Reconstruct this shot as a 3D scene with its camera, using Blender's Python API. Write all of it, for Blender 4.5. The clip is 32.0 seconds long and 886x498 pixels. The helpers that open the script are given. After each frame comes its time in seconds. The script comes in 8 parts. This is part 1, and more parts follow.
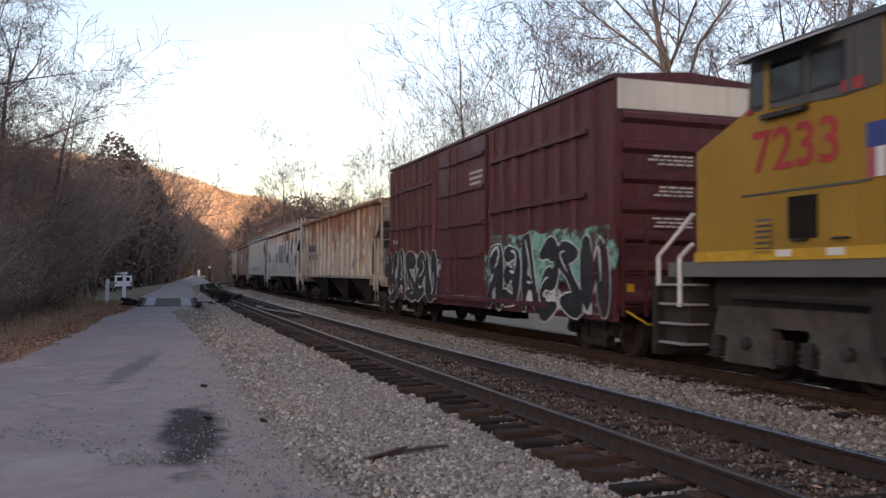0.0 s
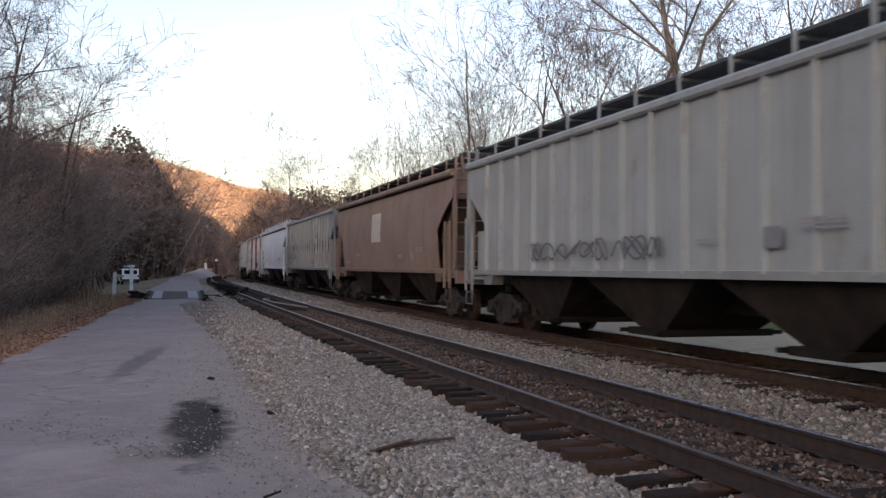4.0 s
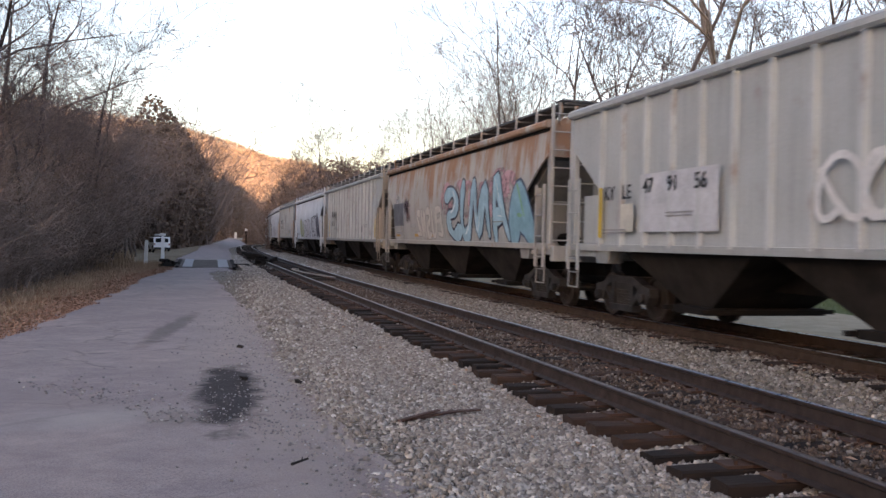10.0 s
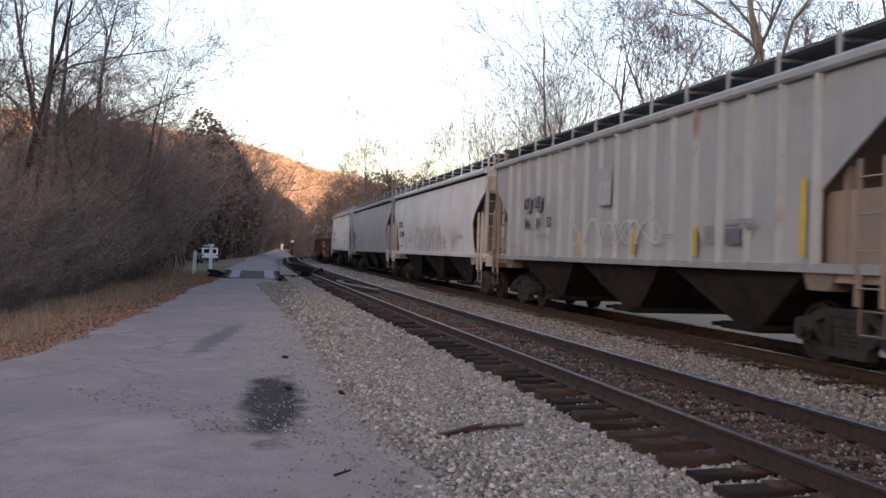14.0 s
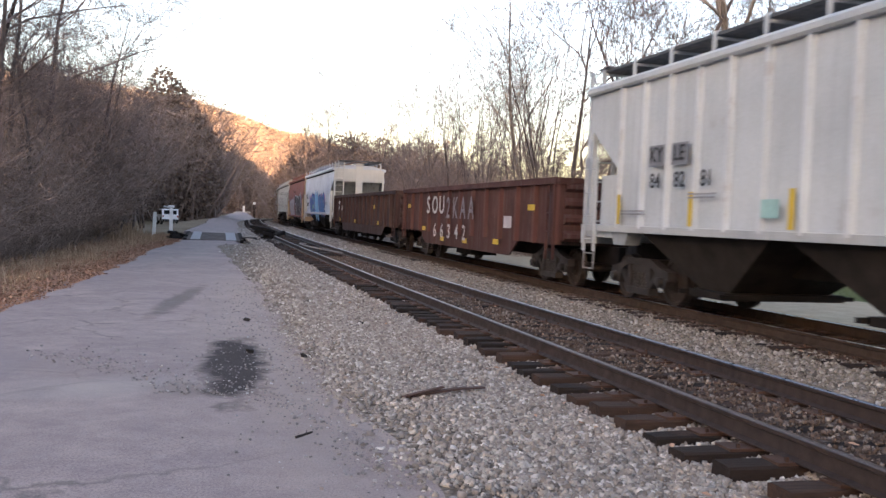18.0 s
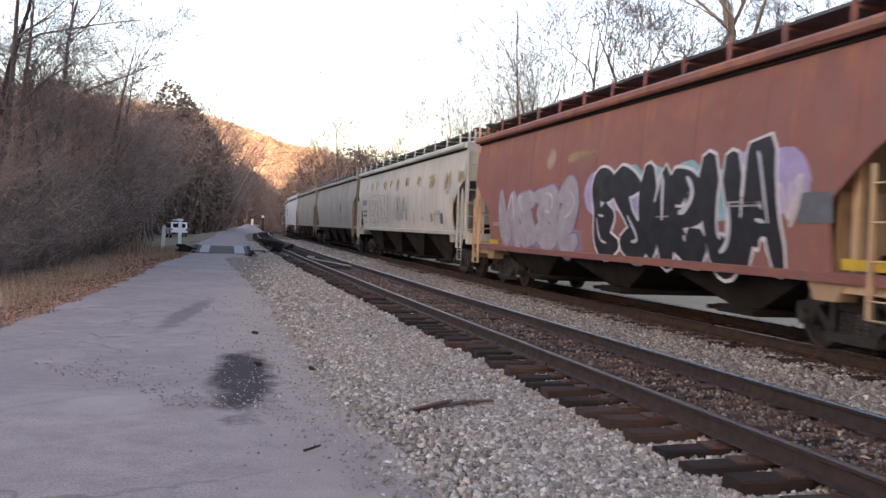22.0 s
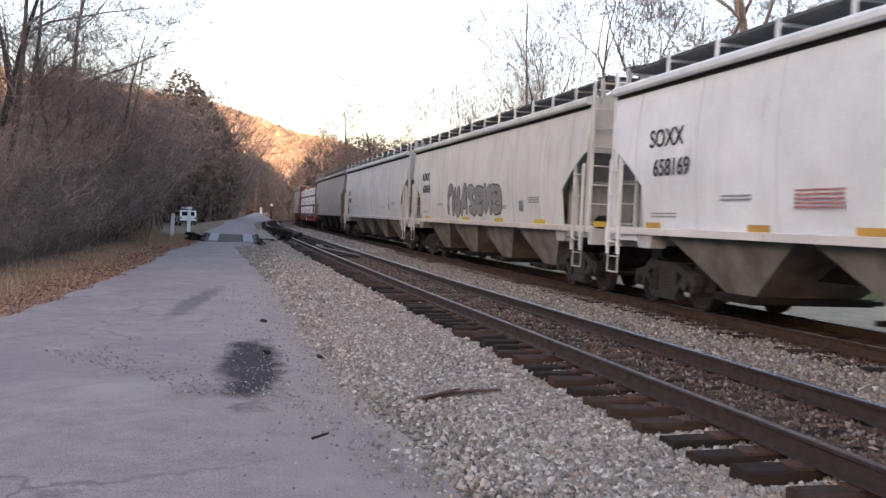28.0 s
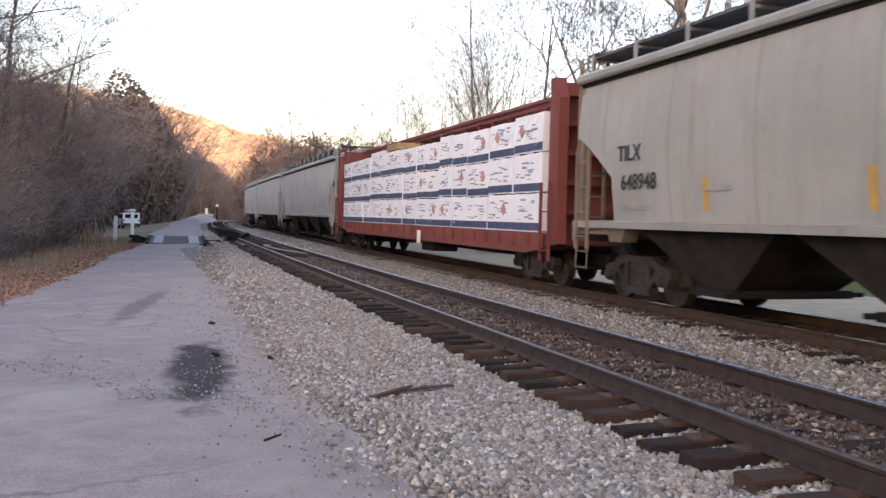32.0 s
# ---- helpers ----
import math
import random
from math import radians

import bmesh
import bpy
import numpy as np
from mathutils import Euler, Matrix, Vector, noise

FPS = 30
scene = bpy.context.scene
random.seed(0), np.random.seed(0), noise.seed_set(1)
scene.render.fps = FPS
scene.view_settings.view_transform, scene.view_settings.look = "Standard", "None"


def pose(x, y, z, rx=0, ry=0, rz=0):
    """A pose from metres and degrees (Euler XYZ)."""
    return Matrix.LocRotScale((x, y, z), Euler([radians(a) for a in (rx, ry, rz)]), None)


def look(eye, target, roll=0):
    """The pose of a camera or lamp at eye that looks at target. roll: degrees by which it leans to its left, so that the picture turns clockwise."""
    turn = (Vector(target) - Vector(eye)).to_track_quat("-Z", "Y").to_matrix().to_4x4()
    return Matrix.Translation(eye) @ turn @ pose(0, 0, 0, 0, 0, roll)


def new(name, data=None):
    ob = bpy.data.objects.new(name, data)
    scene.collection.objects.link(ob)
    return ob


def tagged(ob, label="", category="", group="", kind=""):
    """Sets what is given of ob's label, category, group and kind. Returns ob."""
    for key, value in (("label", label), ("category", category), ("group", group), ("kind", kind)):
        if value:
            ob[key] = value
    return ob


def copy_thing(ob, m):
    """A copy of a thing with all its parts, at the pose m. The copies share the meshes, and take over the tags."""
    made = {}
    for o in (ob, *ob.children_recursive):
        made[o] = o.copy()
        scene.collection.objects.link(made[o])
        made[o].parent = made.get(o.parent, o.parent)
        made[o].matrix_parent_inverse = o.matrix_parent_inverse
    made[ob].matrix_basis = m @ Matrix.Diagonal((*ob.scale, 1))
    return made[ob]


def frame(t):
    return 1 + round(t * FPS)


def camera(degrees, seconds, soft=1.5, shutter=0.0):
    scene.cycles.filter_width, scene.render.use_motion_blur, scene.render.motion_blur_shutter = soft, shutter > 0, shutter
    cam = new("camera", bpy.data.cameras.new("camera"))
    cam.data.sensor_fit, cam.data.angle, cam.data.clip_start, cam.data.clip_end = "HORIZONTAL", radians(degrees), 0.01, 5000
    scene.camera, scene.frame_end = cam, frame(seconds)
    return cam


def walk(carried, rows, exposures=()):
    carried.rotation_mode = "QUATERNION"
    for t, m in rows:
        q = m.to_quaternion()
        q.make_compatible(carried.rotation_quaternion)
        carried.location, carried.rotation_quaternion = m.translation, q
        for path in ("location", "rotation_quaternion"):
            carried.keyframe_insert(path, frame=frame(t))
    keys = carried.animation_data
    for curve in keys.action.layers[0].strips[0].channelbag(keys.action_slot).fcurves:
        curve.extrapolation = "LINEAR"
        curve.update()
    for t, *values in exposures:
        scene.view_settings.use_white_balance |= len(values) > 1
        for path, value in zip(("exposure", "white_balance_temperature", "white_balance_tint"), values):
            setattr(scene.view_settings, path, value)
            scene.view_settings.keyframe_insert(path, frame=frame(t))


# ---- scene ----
import itertools

cam = camera(53.22, 32.0, 1.4, 0.2)
PATH = [
    (0.0, pose(0, 0, 1.7, 91.879, -0.495, -0.000)),
    (0.5, pose(0, 0, 1.7, 91.857, -0.403, 0.049)),
    (1.0, pose(0, 0, 1.7, 91.816, -0.473, 0.105)),
    (1.5, pose(0, 0, 1.7, 91.771, -0.499, 0.167)),
    (2.0, pose(0, 0, 1.7, 91.725, -0.507, 0.235)),
    (2.5, pose(0, 0, 1.7, 91.684, -0.435, 0.349)),
    (3.0, pose(0, 0, 1.7, 91.557, -0.515, 0.366)),
    (3.5, pose(0, 0, 1.7, 91.527, -0.416, 0.391)),
    (5.5, pose(0, 0, 1.7, 90.711, -0.785, 0.561)),
    (6.0, pose(0, 0, 1.7, 90.541, -0.784, 0.642)),
    (6.5, pose(0, 0, 1.7, 90.393, -0.817, 0.730)),
    (7.0, pose(0, 0, 1.7, 90.324, -0.828, 0.662)),
    (7.5, pose(0, 0, 1.7, 90.255, -1.043, 0.633)),
    (8.0, pose(0, 0, 1.7, 90.126, -1.057, 0.611)),
    (8.5, pose(0, 0, 1.7, 89.796, -1.115, 0.621)),
    (9.0, pose(0, 0, 1.7, 89.784, -0.884, 0.851)),
    (9.5, pose(0, 0, 1.7, 89.848, -1.454, 1.540)),
    (10.0, pose(0, 0, 1.7, 89.590, -1.247, 2.227)),
    (10.5, pose(0, 0, 1.7, 90.037, -1.035, 2.503)),
    (11.0, pose(0, 0, 1.7, 90.208, -0.848, 2.924)),
    (11.5, pose(0, 0, 1.7, 90.144, -1.170, 3.661)),
    (12.0, pose(0, 0, 1.7, 90.140, -1.255, 4.344)),
    (12.5, pose(0, 0, 1.7, 90.276, -0.955, 4.699)),
    (13.0, pose(0, 0, 1.7, 90.627, -1.110, 4.919)),
    (13.5, pose(0, 0, 1.7, 90.731, -1.554, 5.181)),
    (14.0, pose(0, 0, 1.7, 90.362, -1.779, 5.102)),
    (14.5, pose(0, 0, 1.7, 89.767, -2.221, 4.625)),
    (15.0, pose(0, 0, 1.7, 89.036, -2.478, 4.105)),
    (15.5, pose(0, 0, 1.7, 88.366, -2.438, 3.568)),
    (17.5, pose(0, 0, 1.7, 88.150, -2.310, 2.514)),
    (18.0, pose(0, 0, 1.7, 88.120, -2.408, 2.730)),
    (18.5, pose(0, 0, 1.7, 88.187, -2.079, 2.859)),
    (19.0, pose(0, 0, 1.7, 88.276, -1.965, 2.816)),
    (19.5, pose(0, 0, 1.7, 88.461, -2.042, 2.736)),
    (20.0, pose(0, 0, 1.7, 88.576, -2.270, 2.788)),
    (20.5, pose(0, 0, 1.7, 88.763, -1.868, 2.806)),
    (21.0, pose(0, 0, 1.7, 88.992, -1.958, 2.977)),
    (21.5, pose(0, 0, 1.7, 89.030, -2.093, 3.108)),
    (22.0, pose(0, 0, 1.7, 88.922, -2.284, 3.250)),
    (22.5, pose(0, 0, 1.7, 88.896, -2.337, 3.269)),
    (23.0, pose(0, 0, 1.7, 88.886, -2.342, 3.258)),
    (23.5, pose(0, 0, 1.7, 88.951, -2.297, 3.262)),
    (24.0, pose(0, 0, 1.7, 88.979, -2.125, 3.146)),
    (24.5, pose(0, 0, 1.7, 88.902, -2.230, 3.089)),
    (25.0, pose(0, 0, 1.7, 88.758, -2.332, 3.400)),
    (25.5, pose(0, 0, 1.7, 88.645, -2.572, 3.934)),
    (27.5, pose(0, 0, 1.7, 88.387, -2.479, 4.192)),
    (28.0, pose(0, 0, 1.7, 88.195, -2.501, 3.795)),
    (28.5, pose(0, 0, 1.7, 88.060, -2.224, 3.428)),
    (29.0, pose(0, 0, 1.7, 87.917, -2.391, 3.295)),
    (29.5, pose(0, 0, 1.7, 87.808, -2.665, 3.089)),
    (30.0, pose(0, 0, 1.7, 87.662, -2.609, 2.969)),
    (30.5, pose(0, 0, 1.7, 87.377, -2.697, 2.831)),
    (31.0, pose(0, 0, 1.7, 87.232, -2.481, 2.865)),
    (31.5, pose(0, 0, 1.7, 87.461, -2.490, 2.491)),
    (32.0, pose(0, 0, 1.7, 88.086, -1.298, 0.464)),
]
walk(cam, PATH, exposures=[(0, 1.62, 6850, 29), (1, 1.6, 6850, 29), (2, 1.42, 6850, 29), (3, 1.5, 6850, 29), (6, 1.85, 6850, 29), (7, 1.75, 6850, 29), (9, 1.98, 6850, 29), (11, 1.96, 6850, 29), (13, 1.70, 6850, 29), (15.5, 2.2, 6850, 28), (18, 2.45, 6850, 28), (19, 2.48, 6850, 28), (23, 2.34, 6850, 29), (25, 2.41, 6850, 29), (28, 2.36, 6850, 29), (31, 2.6, 6850, 29), (32, 2.58, 6850, 29)])

# ---- light: low sun behind the ridge, valley in shade ----
SUN_ELEV, SUN_AZ = 7.0, 205.0      # compass degrees from +y: the sun stands behind the viewer, to the left
to_sun = Vector((math.sin(radians(SUN_AZ)) * math.cos(radians(SUN_ELEV)), math.cos(radians(SUN_AZ)) * math.cos(radians(SUN_ELEV)), math.sin(radians(SUN_ELEV))))
world = bpy.data.worlds.new("sky")
scene.world = world
world.use_nodes = True
wn = world.node_tree.nodes
sky = wn.new("ShaderNodeTexSky")
sky.sky_type, sky.sun_disc = "NISHITA", False
sky.sun_elevation, sky.sun_rotation = radians(SUN_ELEV), radians(SUN_AZ)
sky.air_density, sky.dust_density, sky.ozone_density = 1.0, 1.2, 1.0
wn["Background"].inputs[1].default_value = 0.15
world.node_tree.links.new(sky.outputs[0], wn["Background"].inputs[0])
sun = new("sun", bpy.data.lights.new("sun", "SUN"))
sun.data.energy, sun.data.angle, sun.data.color = 4.5, radians(0.5), (1.0, 0.70, 0.46)
sun.matrix_world = look(to_sun * 100, (0, 0, 0))

# ---- node materials ----
def fresh(name):
    m = bpy.data.materials.new(name)
    m.use_nodes = True
    return m, m.node_tree.nodes, m.node_tree.links, m.node_tree.nodes["Principled BSDF"]


def coords(n, l, scale=(1, 1, 1), shift=True):
    """Object coordinates, scaled, moved by a random step per object."""
    tc, mp = n.new("ShaderNodeTexCoord"), n.new("ShaderNodeMapping")
    mp.inputs["Scale"].default_value = scale
    l.new(tc.outputs["Object"], mp.inputs["Vector"])
    if shift:
        oi, mu = n.new("ShaderNodeObjectInfo"), n.new("ShaderNodeMath")
        mu.operation, mu.inputs[1].default_value = "MULTIPLY", 37.0
        l.new(oi.outputs["Random"], mu.inputs[0])
        l.new(mu.outputs[0], mp.inputs["Location"])
    return mp.outputs[0]


def grain(n, l, vec, scale, detail=4.0, rough=0.55):
    t = n.new("ShaderNodeTexNoise")
    t.inputs["Scale"].default_value, t.inputs["Detail"].default_value, t.inputs["Roughness"].default_value = scale, detail, rough
    l.new(vec, t.inputs["Vector"])
    return t.outputs[0]


def ramp(n, l, fac, a, b, lo=0.0, hi=1.0):
    t = n.new("ShaderNodeMapRange")
    t.inputs[1].default_value, t.inputs[2].default_value, t.inputs[3].default_value, t.inputs[4].default_value = a, b, lo, hi
    l.new(fac, t.inputs[0])
    return t.outputs[0]


def blend(n, l, fac, a, b, kind="MIX"):
    t = n.new("ShaderNodeMix")
    t.data_type, t.blend_type = "RGBA", kind
    for sock, v in ((t.inputs[0], fac), (t.inputs[6], a), (t.inputs[7], b)):
        if isinstance(v, (int, float)):
            sock.default_value = v
        elif isinstance(v, tuple):
            sock.default_value = (*v, 1)
        else:
            l.new(v, sock)
    return t.outputs[2]


def relief(n, l, bs, height, strength, dist):
    b = n.new("ShaderNodeBump")
    b.inputs["Strength"].default_value, b.inputs["Distance"].default_value = strength, dist
    l.new(height, b.inputs["Height"])
    l.new(b.outputs[0], bs.inputs["Normal"])


def times(n, l, a, b, op="MULTIPLY"):
    t = n.new("ShaderNodeMath")
    t.operation = op
    for i, v in enumerate((a, b)):
        if isinstance(v, (int, float)):
            t.inputs[i].default_value = v
        else:
            l.new(v, t.inputs[i])
    return t.outputs[0]


MATS = {}


def paint(base, rust=0.2, grime=0.35, tint=(0.22, 0.09, 0.045), rough=0.65, streak=7.0, run=0.0):
    """Weathered car paint: patches, vertical streaks and rust blotches."""
    key = ("paint", base, rust, grime, tint, rough, run)
    if key in MATS:
        return MATS[key]
    m, n, l, bs = fresh("weathered_paint")
    v = coords(n, l)
    vs = coords(n, l, (streak, streak, 0.3))
    big, fine = grain(n, l, v, 0.7, 5), grain(n, l, v, 30, 3)
    st = grain(n, l, vs, 1.0, 4, 0.6)
    c = blend(n, l, ramp(n, l, big, 0.3, 0.7), base, tuple(x * 0.8 for x in base))
    c = blend(n, l, ramp(n, l, st, 0.5, 0.75, 0, grime), c, tuple(0.10 + 0.25 * x for x in base))
    bl = grain(n, l, v, 1.3, 8, 0.62)
    mask = times(n, l, ramp(n, l, bl, 0.62 - 0.22 * rust, 0.78 - 0.2 * rust), ramp(n, l, st, 0.35, 0.6))
    c = blend(n, l, times(n, l, mask, min(1.0, 0.35 + rust)), c, tint)
    if run:
        # rust runs that start at the roof line and thin out downwards
        sp = n.new("ShaderNodeSeparateXYZ")
        l.new(n.new("ShaderNodeTexCoord").outputs["Object"], sp.inputs[0])
        edge = times(n, l, times(n, l, grain(n, l, coords(n, l, (2.6, 2.6, 0.22)), 1.0, 5, 0.65), times(n, l, bl, 0.5), "ADD"), ramp(n, l, sp.outputs["Z"], 1.6, 4.0, -0.22, 0.16), "ADD")
        c = blend(n, l, ramp(n, l, edge, 0.92 - 0.25 * run, 1.06 - 0.22 * run, 0, 0.55 + 0.4 * run), c, tint)
    c = blend(n, l, ramp(n, l, fine, 0.35, 0.75, 0, 0.12), c, (0.05, 0.045, 0.04))
    l.new(c, bs.inputs["Base Color"])
    l.new(ramp(n, l, bl, 0.3, 0.8, rough, min(1, rough + 0.3)), bs.inputs["Roughness"])
    bs.inputs["Specular IOR Level"].default_value = 0.25
    relief(n, l, bs, bl, 0.25, 0.02)
    MATS[key] = m
    return m


def plain(name, base, rough=0.7, metal=0.0, var=0.35, scale=6.0, bump=0.2, dist=0.01, other=None):
    """Two-scale noise between a colour and a darker (or other) one."""
    m, n, l, bs = fresh(name)
    v = coords(n, l)
    a, b = grain(n, l, v, scale, 6), grain(n, l, v, scale * 7, 3)
    other = other or tuple(x * (1 - var) for x in base)
    c = blend(n, l, ramp(n, l, a, 0.3, 0.7), base, other)
    c = blend(n, l, ramp(n, l, b, 0.4, 0.8, 0, 0.4), c, tuple(x * 0.5 for x in base))
    l.new(c, bs.inputs["Base Color"])
    l.new(ramp(n, l, a, 0.2, 0.8, max(0, rough - 0.12), min(1, rough + 0.12)), bs.inputs["Roughness"])
    bs.inputs["Metallic"].default_value = metal
    if rough >= 0.8:
        bs.inputs["Specular IOR Level"].default_value = 0.15
    relief(n, l, bs, b, bump, dist)
    return m


def enamel(name, base, rough=0.45):
    """Clean paint with only a faint bloom of dust."""
    m, n, l, bs = fresh(name)
    c = blend(n, l, ramp(n, l, grain(n, l, coords(n, l), 2.5, 5), 0.4, 0.8, 0, 0.12), base, tuple(x * 0.6 for x in base))
    l.new(c, bs.inputs["Base Color"])
    bs.inputs["Roughness"].default_value = rough
    return m


def islands(name, cols, rough=0.9, bump=0.0):
    """Joined small pieces, each with its own colour."""
    m, n, l, bs = fresh(name)
    g = n.new("ShaderNodeNewGeometry")
    r = n.new("ShaderNodeValToRGB")
    r.color_ramp.interpolation = "LINEAR"
    el = r.color_ramp.elements
    while len(el) < len(cols):
        el.new(0.5)
    for i, c in enumerate(cols):
        el[i].position, el[i].color = i / (len(cols) - 1), (*c, 1)
    l.new(g.outputs["Random Per Island"], r.inputs[0])
    v = coords(n, l, shift=False)
    c = blend(n, l, ramp(n, l, grain(n, l, v, 25, 3), 0.3, 0.8, 0, 0.5), r.outputs[0], tuple(x * 0.5 for x in cols[0]))
    l.new(c, bs.inputs["Base Color"])
    bs.inputs["Roughness"].default_value = rough
    bs.inputs["Specular IOR Level"].default_value = 0.25
    return m


M_TRUCK = plain("truck_steel", (0.048, 0.041, 0.038), 0.55, 0.2, 0.4, 4, other=(0.020, 0.017, 0.016))
M_WHEEL = plain("wheel_steel", (0.055, 0.04, 0.032), 0.55, 0.4, 0.4, 5)
# underframe dirt with underbody shade in its tone; also the eave's shadow strip
M_UNDER = plain("dirty_underframe_shade", (0.019, 0.015, 0.013), 0.85, 0.0, 0.4, 3)
M_GRATE = plain("walkway_grating", (0.12, 0.12, 0.122), 0.7, 0.3, 0.4, 8)
M_RAIL = plain("rail_rust", (0.055, 0.034, 0.027), 0.6, 0.3, 0.45, 9)
M_RAILDUST = plain("dusty_rail", (0.062, 0.040, 0.029), 0.8, 0.0, 0.4, 6)
M_SHINE = plain("rail_head_steel", (0.34, 0.36, 0.42), 0.30, 1.0, 0.25, 14, bump=0.05)
M_DULL = plain("rail_head_dull", (0.16, 0.12, 0.105), 0.42, 0.7, 0.4, 12, bump=0.1)
def tie_material():
    """Creosoted oak, each tie at its own stage from tarry black to bleached brown."""
    m, n, l, bs = fresh("tie_wood")
    v = coords(n, l, (1.2, 14, 14))
    oi = n.new("ShaderNodeObjectInfo")
    c = blend(n, l, ramp(n, l, oi.outputs["Random"], 0.35, 1.0), (0.020, 0.015, 0.013), (0.066, 0.040, 0.030))
    gr = grain(n, l, v, 2.0, 6, 0.7)
    c = blend(n, l, ramp(n, l, gr, 0.45, 0.7, 0, 0.7), c, (0.016, 0.013, 0.012))
    c = blend(n, l, ramp(n, l, grain(n, l, coords(n, l), 2.2, 4), 0.55, 0.75, 0, 0.6), c, (0.12, 0.055, 0.032))
    l.new(c, bs.inputs["Base Color"])
    bs.inputs["Specular IOR Level"].default_value = 0.2
    bs.inputs["Roughness"].default_value = 0.92
    relief(n, l, bs, gr, 0.8, 0.02)
    return m


M_TIE = tie_material()
M_PLATE = plain("tie_plate_rust", (0.10, 0.05, 0.032), 0.75, 0.3)
M_BARK = plain("bark", (0.19, 0.155, 0.14), 0.9, 0.0, 0.5, 3, 0.6, 0.03, (0.07, 0.055, 0.05))
M_DARKBARK = plain("dark_bark", (0.10, 0.08, 0.075), 0.9, 0.0, 0.5, 3, 0.6, 0.03, (0.045, 0.036, 0.034))
M_BARKPALE = plain("pale_bark", (0.36, 0.30, 0.25), 0.9, 0.0, 0.5, 2, 0.5, 0.03, (0.17, 0.13, 0.11))
M_TWIG = plain("twigs", (0.35, 0.27, 0.235), 0.9, 0.0, 0.4, 2)
M_CROWNTWIG = plain("crown_twigs", (0.235, 0.185, 0.172), 0.9, 0.0, 0.4, 2)
M_SAPTWIG = plain("sapling_twigs", (0.30, 0.25, 0.235), 0.9, 0.0, 0.3, 2)
M_LEAF = islands("dry_leaves", [(0.215, 0.15, 0.115), (0.26, 0.175, 0.13), (0.24, 0.185, 0.15), (0.18, 0.13, 0.105)])
M_STONE = islands("ballast_stones", [(0.25, 0.21, 0.18), (0.43, 0.375, 0.325), (0.30, 0.25, 0.205), (0.58, 0.53, 0.475), (0.14, 0.115, 0.10), (0.36, 0.315, 0.27), (0.21, 0.17, 0.14), (0.72, 0.67, 0.61)], 0.9)
M_WHITE = plain("white_paint", (0.75, 0.74, 0.72), 0.5, 0.0, 0.12, 5)
M_BLACKPAINT = plain("black_marking", (0.02, 0.02, 0.022), 0.6)
M_YELLOW = plain("yellow_marking", (0.62, 0.36, 0.02), 0.5, 0.0, 0.2)
M_GLASS = fresh("window_glass")[0]
M_GLASS.node_tree.nodes["Principled BSDF"].inputs["Base Color"].default_value = (0.02, 0.022, 0.025, 1)
M_GLASS.node_tree.nodes["Principled BSDF"].inputs["Roughness"].default_value = 0.05


